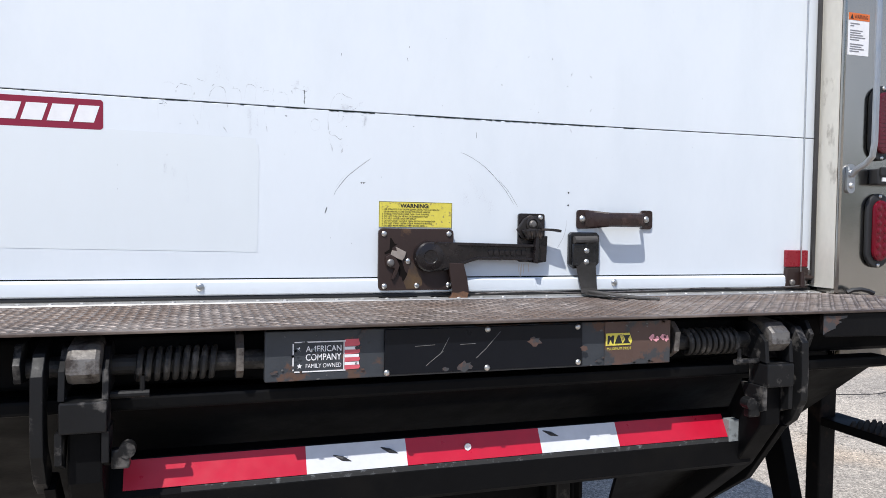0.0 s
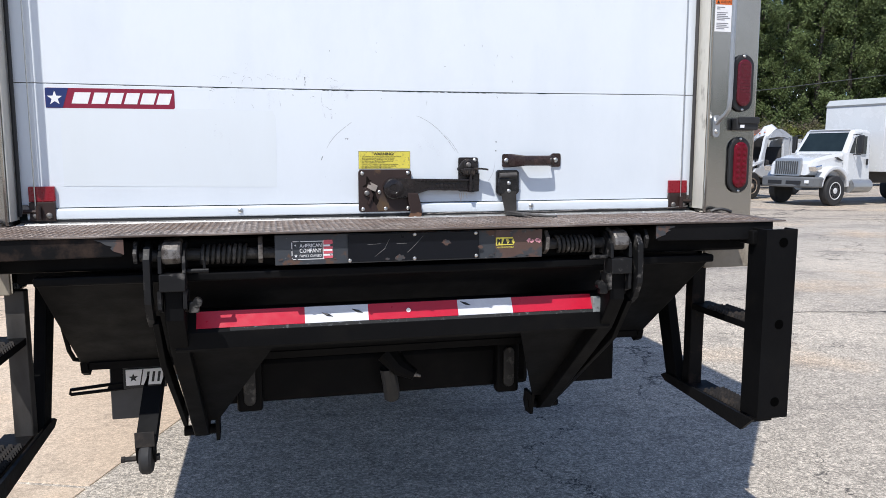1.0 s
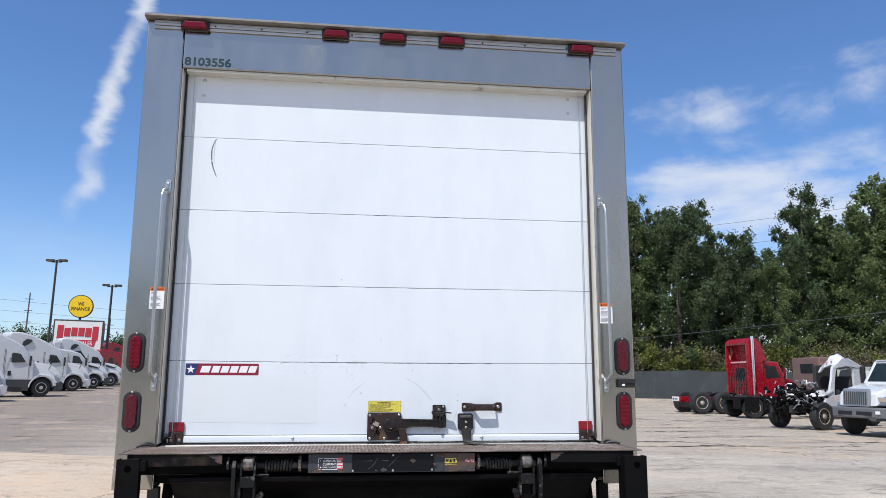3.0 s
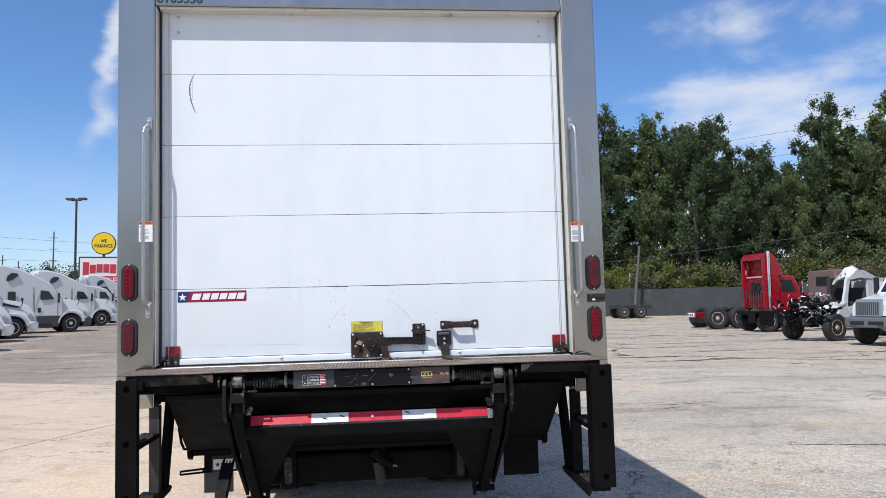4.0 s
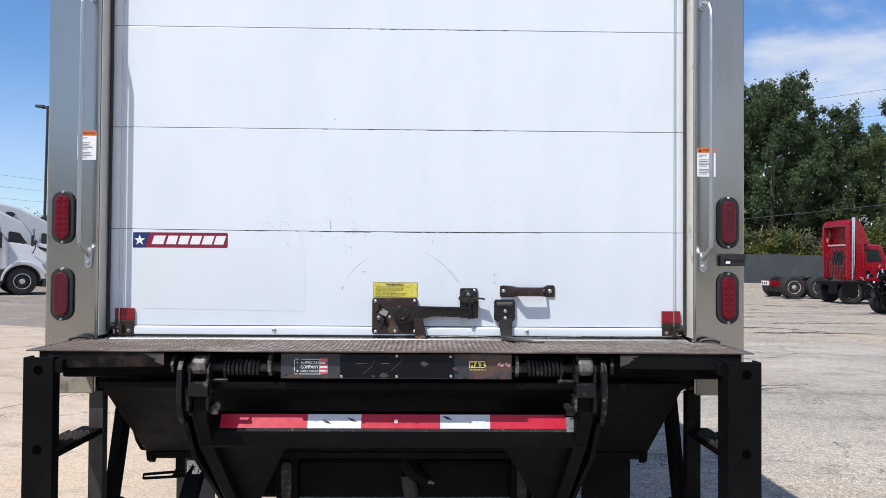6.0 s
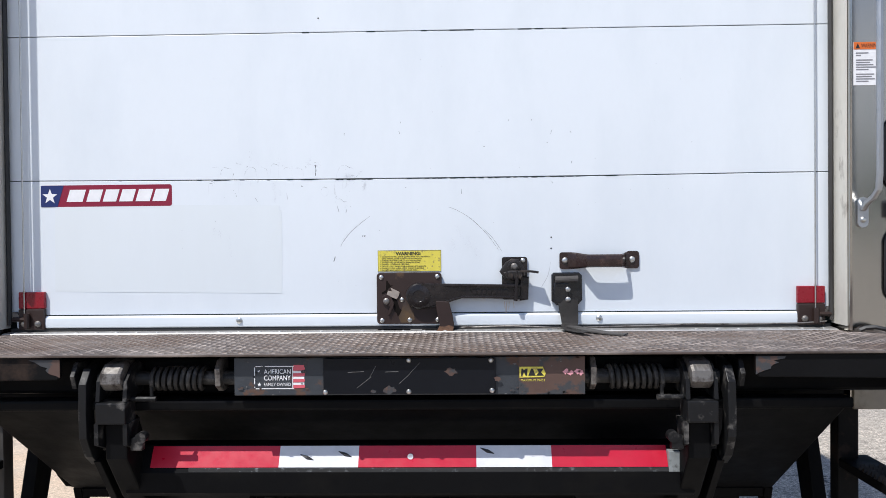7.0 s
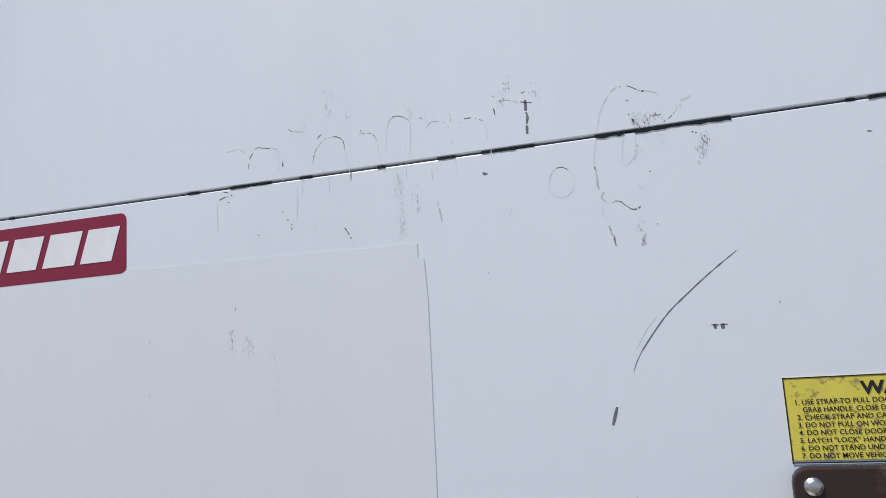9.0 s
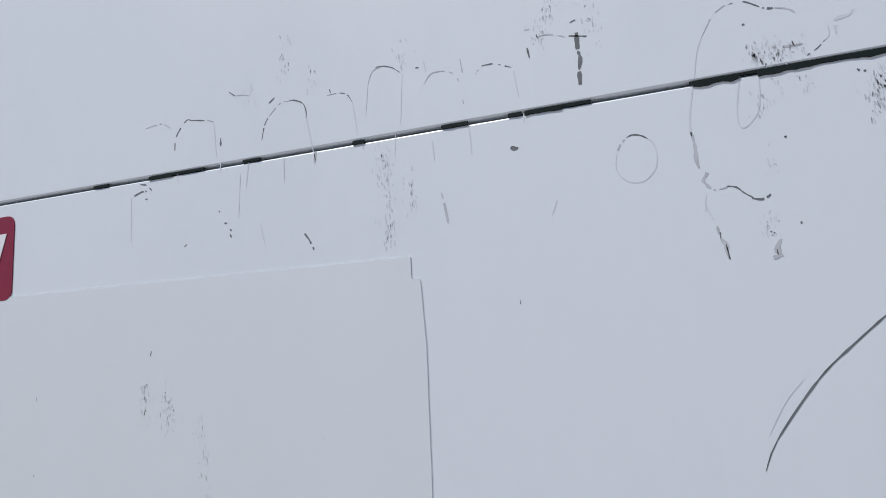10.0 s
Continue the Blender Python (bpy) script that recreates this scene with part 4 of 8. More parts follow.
def stroke(pts, w, material=SCUFF, name="scuff", straight=False, broken=0.0, into=None):
    """A thin worn line on the door, widest in the middle."""
    y = -0.00108 if pts[0][0] < -0.32 and 1.39 < pts[0][1] < 1.63 else -0.00062
    pts = [Vector(d(*p)) for p in pts]
    fine = []
    for i in range(len(pts) - 1):
        a, b = pts[i], pts[i + 1]
        pa, nb = pts[max(i - 1, 0)], pts[min(i + 2, len(pts) - 1)]
        n = max(3, int((b - a).length / (0.0018 if broken else 0.004)))
        for k in range(n):
            q = k / n
            if straight:
                fine.append(a.lerp(b, q))
            else:
                fine.append(0.5 * (2 * a + (b - pa) * q + (2 * pa - 5 * a + 4 * b - nb) * q * q + (3 * a - pa - 3 * b + nb) * q ** 3))
    fine.append(pts[-1])
    bm = bmesh.new()
    prev = None
    for i, p in enumerate(fine):
        q, o = fine[min(i + 1, len(fine) - 1)], fine[max(i - 1, 0)]
        tx, tz = q[0] - o[0], q[1] - o[1]
        ln = math.hypot(tx, tz) or 1
        s = (0.42 if material is not SCUFF_SOFT else 0.36) * w * (0.15 + 0.85 * math.sin(math.pi * (i + 0.5) / len(fine)) ** 0.5) * rng.uniform(0.5, 1.3) / 2
        pair = [bm.verts.new((p[0] - tz / ln * s, y, p[1] + tx / ln * s)), bm.verts.new((p[0] + tz / ln * s, y, p[1] - tx / ln * s))]
        if prev and (not broken or rng.random() > broken):
            bm.faces.new((prev[0], prev[1], pair[1], pair[0]))
        prev = pair
    bmesh.ops.recalc_face_normals(bm, faces=bm.faces[:])
    if into is not None:
        me = bpy.data.meshes.new("stroke")
        bm.to_mesh(me)
        bm.free()
        into.from_mesh(me)
        bpy.data.meshes.remove(me)
        return None
    return part(name, bm, material, door, smooth=False)


stroke(GHOST_EDGE, 0.0007, SCUFF_SOFT, "film_edge", True)


def smear(pts, n, dark=0.12, wide=1.0):
    """A dirty rub made of many short faint marks along a line."""
    soft, mid = bmesh.new(), bmesh.new()
    for k in range(n):
        i = rng.randrange(len(pts) - 1)
        q = rng.random()
        x = pts[i][0] + (pts[i + 1][0] - pts[i][0]) * q + rng.gauss(0, 0.0022) * wide
        z = pts[i][1] + (pts[i + 1][1] - pts[i][1]) * q + rng.gauss(0, 0.003)
        ln = rng.uniform(0.0004, 0.003)
        faint = rng.random() > dark
        stroke([(x, z), (x + rng.uniform(-0.0004, 0.0008), z - ln)], rng.uniform(0.0006, 0.0017), SMEAR if faint else SCUFF_MID, into=soft if faint else mid)
    part("rub_specks", soft, SMEAR, door, smooth=False, kind="stuff")
    part("rub_specks", mid, SCUFF_MID, door, smooth=False, kind="stuff")


# scratches swung by the latch lever
stroke([(-0.169, 1.515), (-0.163, 1.528), (-0.144, 1.553), (-0.129, 1.567), (-0.111, 1.582), (-0.091, 1.597)], 0.0028, name="lever_scratch")
stroke([(-0.166, 1.530), (-0.158, 1.544), (-0.150, 1.553)], 0.0014, SCUFF_SOFT, "lever_scratch")
stroke([(-0.187, 1.477), (-0.183, 1.490)], 0.0060, name="lever_scratch")
stroke([(0.112, 1.621), (0.125, 1.6175), (0.156, 1.602), (0.181, 1.584), (0.205, 1.561), (0.225, 1.538), (0.246, 1.508)], 0.0026, name="lever_scratch")
stroke([(0.206, 1.564), (0.230, 1.540), (0.256, 1.503)], 0.0018, name="lever_scratch")
for pts in ([(0.133, 1.573), (0.150, 1.545), (0.160, 1.520)], [(0.125, 1.535), (0.128, 1.505)], [(0.167, 1.545), (0.172, 1.515)], [(0.185, 1.520), (0.188, 1.49)]):
    smear(pts, 70, 0.04, 1.6)
stroke([(0.381, 1.478), (0.379, 1.460), (0.373, 1.438), (0.358, 1.412)], 0.0036, SCUFF_MID, "rub_mark")
for pts in ([(-0.113, 1.5455), (-0.108, 1.545)], [(-0.106, 1.5455), (-0.102, 1.545)],
            [(0.331, 1.852), (0.331, 1.846)], [(0.383, 1.821), (0.380, 1.812)], [(0.272, 1.850), (0.271, 1.846)], [(-0.012, 1.844), (-0.012, 1.840)],
            [(0.382, 1.690), (0.387, 1.683)], [(0.370, 1.790), (0.374, 1.788)], [(0.436, 1.741), (0.434, 1.735)], [(0.205, 1.779), (0.211, 1.7785)],
            [(-0.016, 1.820), (-0.014, 1.812)], [(0.149, 1.668), (0.149, 1.655)], [(0.43, 1.82), (0.434, 1.814)], 
            [(-0.159, 1.815), (-0.160, 1.808)], [(0.0, 1.672), (0.004, 1.6715)]):
    stroke(pts, 0.0026, broken=0.12)
# outlines of lettering peeled off long ago, run marks and rubs round them
stroke([(-0.5090, 1.7240), (-0.5020, 1.7250), (-0.4960, 1.7250), (-0.4890, 1.7210)], 0.0014, SCUFF_MID, "glue_outline", broken=0.25)
stroke([(-0.4860, 1.7060), (-0.4850, 1.7150), (-0.4780, 1.7240), (-0.4740, 1.7240)], 0.0018, SCUFF, "glue_outline", broken=0.3)
stroke([(-0.4750, 1.7240), (-0.4640, 1.7220)], 0.0020, SCUFF, "glue_outline")
stroke([(-0.4620, 1.7220), (-0.4570, 1.7200)], 0.0018, SCUFF_MID, "glue_outline", broken=0.25)
stroke([(-0.4570, 1.7190), (-0.4550, 1.6980)], 0.0012, SCUFF_SOFT, "glue_outline")
stroke([(-0.4520, 1.7090), (-0.4520, 1.7040)], 0.0029, SCUFF, "glue_outline")
stroke([(-0.4460, 1.7370), (-0.4420, 1.7340)], 0.0021, SCUFF, "glue_outline")
stroke([(-0.4420, 1.7340), (-0.4340, 1.7330), (-0.4280, 1.7300)], 0.0016, SCUFF_MID, "glue_outline", broken=0.25)
stroke([(-0.4180, 1.7250), (-0.4140, 1.7280)], 0.0018, SCUFF, "glue_outline")
stroke([(-0.4230, 1.7030), (-0.4210, 1.7120), (-0.4180, 1.7170)], 0.0017, SCUFF, "glue_outline", broken=0.25)
stroke([(-0.4180, 1.7170), (-0.4100, 1.7240), (-0.4050, 1.7240)], 0.0014, SCUFF_MID, "glue_outline", broken=0.25)
stroke([(-0.4050, 1.7240), (-0.4010, 1.7240), (-0.3950, 1.7210), (-0.3930, 1.7160), (-0.3930, 1.7120)], 0.0017, SCUFF, "glue_outline", broken=0.2)
stroke([(-0.3930, 1.7120), (-0.3900, 1.6980), (-0.3870, 1.6850)], 0.0016, SCUFF_SOFT, "glue_outline")
stroke([(-0.3790, 1.7230), (-0.3710, 1.7230), (-0.3660, 1.7210), (-0.3630, 1.7160)], 0.0014, SCUFF, "glue_outline", broken=0.3)
stroke([(-0.3630, 1.7160), (-0.3600, 1.6960)], 0.0014, SCUFF_SOFT, "glue_outline")
stroke([(-0.3530, 1.7250), (-0.3500, 1.7320), (-0.3440, 1.7340)], 0.0014, SCUFF_MID, "glue_outline", broken=0.25)
stroke([(-0.3480, 1.7340), (-0.3440, 1.7340), (-0.3380, 1.7320), (-0.3330, 1.7280)], 0.0015, SCUFF, "glue_outline", broken=0.3)
stroke([(-0.3320, 1.7270), (-0.3340, 1.6980)], 0.0012, SCUFF_SOFT, "glue_outline")
stroke([(-0.3530, 1.7250), (-0.3550, 1.7060)], 0.0012, SCUFF_SOFT, "glue_outline")
stroke([(-0.3190, 1.7190), (-0.3150, 1.7240), (-0.3070, 1.7240), (-0.3010, 1.7210)], 0.0016, SCUFF_MID, "glue_outline", broken=0.25)
stroke([(-0.3000, 1.7200), (-0.2980, 1.7080), (-0.2960, 1.6990)], 0.0014, SCUFF_MID, "glue_outline", broken=0.4)
stroke([(-0.2900, 1.7190), (-0.2880, 1.7210), (-0.2850, 1.7230)], 0.0014, SCUFF_MID, "glue_outline", broken=0.25)
stroke([(-0.2860, 1.7230), (-0.2800, 1.7230)], 0.0018, SCUFF, "glue_outline")
stroke([(-0.2770, 1.7220), (-0.2700, 1.7190)], 0.0013, SCUFF, "glue_outline", broken=0.35)
stroke([(-0.2690, 1.7170), (-0.2670, 1.7020)], 0.0013, SCUFF_SOFT, "glue_outline")
stroke([(-0.2610, 1.7280), (-0.2600, 1.7220)], 0.0025, SCUFF, "glue_outline", broken=0.2)
stroke([(-0.2620, 1.7380), (-0.2590, 1.7380)], 0.0018, SCUFF_MID, "glue_outline", broken=0.25)
stroke([(-0.2550, 1.7330), (-0.2490, 1.7330), (-0.2410, 1.7300)], 0.0018, SCUFF_MID, "glue_outline", broken=0.3)
stroke([(-0.3190, 1.7320), (-0.3180, 1.7260)], 0.0018, SCUFF_SOFT, "glue_outline")
stroke([(-0.2980, 1.7290), (-0.2970, 1.7210)], 0.0018, SCUFF_MID, "glue_outline", broken=0.2)
stroke([(-0.4320, 1.6910), (-0.4340, 1.6760)], 0.0018, SCUFF_SOFT, "run_mark")
stroke([(-0.4840, 1.6930), (-0.4830, 1.6850)], 0.0018, SCUFF_SOFT, "run_mark")
stroke([(-0.4520, 1.6940), (-0.4520, 1.6880)], 0.0018, SCUFF_SOFT, "run_mark")
stroke([(-0.3570, 1.6940), (-0.3570, 1.6880)], 0.0018, SCUFF_SOFT, "run_mark")
stroke([(-0.3370, 1.6930), (-0.3380, 1.6810)], 0.0018, SCUFF_SOFT, "run_mark")
stroke([(-0.2950, 1.6920), (-0.2940, 1.6750)], 0.0018, SCUFF_SOFT, "run_mark")
stroke([(-0.2650, 1.6930), (-0.2650, 1.6880)], 0.0018, SCUFF_SOFT, "run_mark")
stroke([(-0.3160, 1.6860), (-0.3150, 1.6750)], 0.0018, SCUFF_SOFT, "run_mark")
stroke([(-0.4080, 1.6910), (-0.4080, 1.6760)], 0.0018, SCUFF_SOFT, "run_mark")
stroke([(-0.4240, 1.6520), (-0.4210, 1.6400)], 0.0018, SCUFF_SOFT, "run_mark")
stroke([(-0.5190, 1.6800), (-0.5180, 1.6520)], 0.0018, SCUFF_SOFT, "run_mark")
stroke([(-0.4380, 1.6840), (-0.4390, 1.6580)], 0.0018, SCUFF_SOFT, "run_mark")
stroke([(-0.3870, 1.6910), (-0.3880, 1.6840)], 0.003, SCUFF_MID, "run_mark")
stroke([(-0.3120, 1.6570), (-0.3100, 1.6470), (-0.3090, 1.6400)], 0.0032, SCUFF_MID, "scuff", broken=0.1)
stroke([(-0.3950, 1.6440), (-0.3920, 1.6400), (-0.3890, 1.6340)], 0.0028, SCUFF, "scuff", broken=0.1)
stroke([(-0.5170, 1.6810), (-0.5110, 1.6830), (-0.5070, 1.6830)], 0.003, SCUFF, "scuff", broken=0.25)
stroke([(-0.5080, 1.6780), (-0.5060, 1.6780)], 0.002, SCUFF, "scuff", broken=0.25)
stroke([(-0.5120, 1.6880), (-0.5070, 1.6870)], 0.002, SCUFF, "scuff", broken=0.25)
stroke([(-0.5050, 1.6850), (-0.5030, 1.6830)], 0.0024, SCUFF, "scuff", broken=0.25)
stroke([(-0.4530, 1.6640), (-0.4520, 1.6630)], 0.0020, SCUFF, "speck")
stroke([(-0.4490, 1.6560), (-0.4470, 1.6560)], 0.0020, SCUFF, "speck")
stroke([(-0.4450, 1.6520), (-0.4440, 1.6510)], 0.0020, SCUFF, "speck")
stroke([(-0.4450, 1.6490), (-0.4440, 1.6470)], 0.0020, SCUFF, "speck")
stroke([(-0.4780, 1.6450), (-0.4760, 1.6460)], 0.0020, SCUFF, "speck")
stroke([(-0.3240, 1.7290), (-0.3220, 1.7290)], 0.0020, SCUFF, "speck")
stroke([(-0.2730, 1.6760), (-0.2710, 1.6750), (-0.2690, 1.6750)], 0.0058, SCUFF, "scuff")
stroke([(-0.2510, 1.6450), (-0.2540, 1.6380)], 0.0018, SCUFF_SOFT, "scuff")
smear([(-0.4090, 1.7690), (-0.4080, 1.7420)], 26)
smear([(-0.4310, 1.7420), (-0.4320, 1.7210)], 14)
smear([(-0.3460, 1.6860), (-0.3450, 1.6710), (-0.3430, 1.6470), (-0.3440, 1.6340)], 110)
smear([(-0.3290, 1.6730), (-0.3290, 1.6450)], 30)
smear([(-0.3310, 1.7430), (-0.3320, 1.7320)], 16)
smear([(-0.3890, 1.7400), (-0.3890, 1.7290)], 14)
stroke([(-0.2390, 1.7300), (-0.2300, 1.7280)], 0.0022, SCUFF, "peel_mark")
stroke([(-0.2350, 1.7310), (-0.2350, 1.7220)], 0.006, SCUFF, "peel_mark", broken=0.08)
stroke([(-0.2350, 1.7210), (-0.2340, 1.7170), (-0.2350, 1.7110)], 0.0052, SCUFF, "peel_mark", broken=0.25)
stroke([(-0.2350, 1.7100), (-0.2350, 1.7030)], 0.005, SCUFF, "peel_mark", broken=0.15)
stroke([(-0.2380, 1.7370), (-0.2350, 1.7380)], 0.002, SCUFF, "peel_mark", broken=0.25)
stroke([(-0.1810, 1.6960), (-0.1790, 1.7080), (-0.1760, 1.7160)], 0.0014, SCUFF_SOFT, "glue_outline")
stroke([(-0.1760, 1.7160), (-0.1730, 1.7210), (-0.1700, 1.7260), (-0.1640, 1.7300), (-0.1620, 1.7300)], 0.0016, SCUFF_MID, "glue_outline", broken=0.25)
stroke([(-0.1620, 1.7300), (-0.1560, 1.7300), (-0.1480, 1.7250)], 0.0014, SCUFF, "glue_outline", broken=0.3)
stroke([(-0.1480, 1.7250), (-0.1450, 1.7240), (-0.1430, 1.7240)], 0.0024, SCUFF, "glue_outline", broken=0.1)
stroke([(-0.1430, 1.7240), (-0.1370, 1.7220), (-0.1340, 1.7190)], 0.0018, SCUFF_MID, "glue_outline", broken=0.25)
stroke([(-0.1320, 1.6980), (-0.1270, 1.7010), (-0.1240, 1.7040)], 0.0014, SCUFF, "glue_outline", broken=0.35)
stroke([(-0.1240, 1.7040), (-0.1220, 1.7060), (-0.1220, 1.7110)], 0.0014, SCUFF_SOFT, "glue_outline")
stroke([(-0.1190, 1.7060), (-0.1190, 1.7100), (-0.1180, 1.7130), (-0.1130, 1.7140), (-0.1110, 1.7170)], 0.0046, SCUFF_SOFT, "run_mark", broken=0.1)
stroke([(-0.1820, 1.6930), (-0.1850, 1.6770), (-0.1850, 1.6680)], 0.0022, SCUFF_SOFT, "glue_outline")
stroke([(-0.1850, 1.6700), (-0.1840, 1.6630), (-0.1840, 1.6560), (-0.1830, 1.6520)], 0.0042, SCUFF_MID, "glue_outline")
stroke([(-0.1830, 1.6500), (-0.1800, 1.6490), (-0.1820, 1.6460), (-0.1790, 1.6420)], 0.0036, SCUFF_MID, "glue_outline", broken=0.1)
stroke([(-0.1780, 1.6410), (-0.1740, 1.6410), (-0.1710, 1.6420)], 0.0016, SCUFF_MID, "glue_outline", broken=0.25)
stroke([(-0.1720, 1.6420), (-0.1680, 1.6410), (-0.1650, 1.6380), (-0.1610, 1.6350)], 0.0017, SCUFF, "glue_outline", broken=0.25)
stroke([(-0.1620, 1.6350), (-0.1580, 1.6340), (-0.1550, 1.6350), (-0.1540, 1.6360)], 0.0024, SCUFF, "glue_outline", broken=0.15)
stroke([(-0.1810, 1.6390), (-0.1820, 1.6340), (-0.1790, 1.6270)], 0.0013, SCUFF_SOFT, "glue_outline")
stroke([(-0.1610, 1.6940), (-0.1640, 1.6770), (-0.1630, 1.6690), (-0.1590, 1.6700), (-0.1540, 1.6780), (-0.1530, 1.6930)], 0.002, SCUFF_SOFT, "glue_outline")
stroke([(-0.1530, 1.6840), (-0.1520, 1.6810)], 0.003, SCUFF_MID, "glue_outline", broken=0.25)
smear([(-0.1530, 1.6810), (-0.1550, 1.6720)], 16)
stroke([(-0.2200, 1.6650), (-0.2180, 1.6690), (-0.2150, 1.6720)], 0.0026, SCUFF_MID, "glue_outline", broken=0.15)
stroke([(-0.2150, 1.6720), (-0.2120, 1.6730), (-0.2080, 1.6720), (-0.2050, 1.6700)], 0.0018, SCUFF, "glue_outline", broken=0.2)
stroke([(-0.2050, 1.6700), (-0.2020, 1.6660), (-0.2020, 1.6560), (-0.2070, 1.6500), (-0.2120, 1.6490), (-0.2170, 1.6510), (-0.2210, 1.6570), (-0.2200, 1.6650)], 0.0014, SCUFF_SOFT, "glue_outline")
stroke([(-0.1780, 1.6240), (-0.1770, 1.6180), (-0.1750, 1.6150), (-0.1750, 1.6110), (-0.1740, 1.6080)], 0.0042, SCUFF_MID, "glue_outline", broken=0.1)
stroke([(-0.1770, 1.6220), (-0.1770, 1.6180)], 0.0017, SCUFF, "glue_outline", broken=0.25)
stroke([(-0.1750, 1.6150), (-0.1740, 1.6080)], 0.0018, SCUFF, "glue_outline", broken=0.2)
stroke([(-0.1520, 1.6150), (-0.1540, 1.6110), (-0.1530, 1.6080), (-0.1560, 1.6070)], 0.0062, SCUFF_MID, "glue_outline", broken=0.1)
smear([(-0.1550, 1.6270), (-0.1560, 1.6150)], 26)
smear([(-0.1520, 1.6540), (-0.1520, 1.6500)], 8)
stroke([(-0.1560, 1.6190), (-0.1540, 1.6180)], 0.0018, SCUFF, "glue_outline", broken=0.25)
smear([(-0.1530, 1.7050), (-0.1460, 1.7040), (-0.1400, 1.7040), (-0.1300, 1.7040)], 46)
smear([(-0.1520, 1.7010), (-0.1430, 1.7000), (-0.1320, 1.7000)], 46)
smear([(-0.1530, 1.7070), (-0.1530, 1.7000)], 46)
stroke([(-0.1460, 1.7050), (-0.1390, 1.7040), (-0.1330, 1.7040)], 0.004, SCUFF_MID, "rub_mark", broken=0.2)
stroke([(-0.1130, 1.6880), (-0.1120, 1.6870)], 0.0028, SCUFF, "speck")
stroke([(-0.1100, 1.6870), (-0.1100, 1.6860)], 0.0028, SCUFF, "speck")
stroke([(-0.1430, 1.6220), (-0.1430, 1.6210)], 0.0028, SCUFF, "speck")
stroke([(-0.1450, 1.6620), (-0.1450, 1.6610)], 0.0028, SCUFF, "speck")
stroke([(-0.1570, 1.7190), (-0.1570, 1.7180)], 0.0028, SCUFF, "speck")
smear([(-0.1060, 1.6860), (-0.1080, 1.6680)], 60)
smear([(-0.1030, 1.6860), (-0.1050, 1.6740)], 40)
smear([(-0.2470, 1.7520), (-0.2560, 1.7310)], 60)
smear([(-0.2270, 1.7470), (-0.2280, 1.7210)], 30)
smear([(-0.1370, 1.6880), (-0.1310, 1.6850)], 10)
smear([(-0.1460, 1.6880), (-0.1410, 1.6860)], 8)

for pts, w in (([(0.268, 1.374), (0.266, 1.350), (0.267, 1.338)], 0.009), ([(0.274, 1.374), (0.273, 1.352)], 0.006), ([(0.262, 1.374), (0.261, 1.356)], 0.005), ([(0.285, 1.374), (0.287, 1.356)], 0.005), ([(0.30, 1.43), (0.303, 1.405)], 0.004)):
    stroke(pts, w, RUST_STAIN, "rust_streak")
for pts in ([(-0.505, 1.566), (-0.505, 1.545)], [(-0.488, 1.562), (-0.487, 1.54)], [(-0.463, 1.545), (-0.461, 1.515), (-0.459, 1.49)]):
    smear(pts, 50, 0.25)
stroke([(-0.896, 2.832), (-0.911, 2.800), (-0.918, 2.757), (-0.910, 2.690), (-0.885, 2.625)], 0.017, name="strap_mark")
stroke([(-0.901, 2.828), (-0.905, 2.757), (-0.902, 2.69)], 0.010, SCUFF_MID, name="strap_mark")
for k in range(60):
    x, z = rng.uniform(-0.62, 0.75), rng.choice((rng.uniform(1.35, 1.69), rng.uniform(1.71, 2.06)))
    if -0.11 < x < 0.62 and z < 1.52:
        continue
    a, ln = rng.uniform(60, 120), rng.uniform(0.0008, 0.003)
    stroke([(x, z), (x + ln * math.cos(radians(a)), z + ln * math.sin(radians(a)))], rng.uniform(0.0008, 0.0018), SCUFF if rng.random() < 0.5 else SCUFF_SOFT, "speck")
for hx, hz in (d(0.383, 1.542), d(0.383, 1.513), d(-0.228, 2.115)):
    screw("rivet_hole", door, hx, -0.0004, hz, 0.0021, HOLE, h=0.001)

stroke([(-0.1110, 1.5458), (-0.1103, 1.5425)], 0.0075, SCUFF, "speck")
stroke([(-0.1058, 1.5458), (-0.1051, 1.5422)], 0.0085, SCUFF, "speck")

# yellow warning label
bm = bmesh.new()
box(bm, (-0.096, -0.0012, 1.4525), (0.070, -0.0004, 1.5075))
wl = part("warning_label", bm, STICK_YELLOW, door, "scuffed yellow warning label with black print")
bm = bmesh.new()
for a, b in (((-0.096, 1.4505), (0.070, 1.4513)), ((-0.096, 1.5067), (0.070, 1.5075)), ((-0.096, 1.4505), (-0.0952, 1.5075)), ((0.0692, 1.4505), (0.070, 1.5075))):
    box(bm, (a[0], -0.0016, a[1]), (b[0], -0.0012, b[1]))
part("border", bm, INK, wl)
lettering("heading", "WARNING:", -0.049, 0.017, 1.4945, 1.5035, -0.0013, INK, wl, bold=0.035)
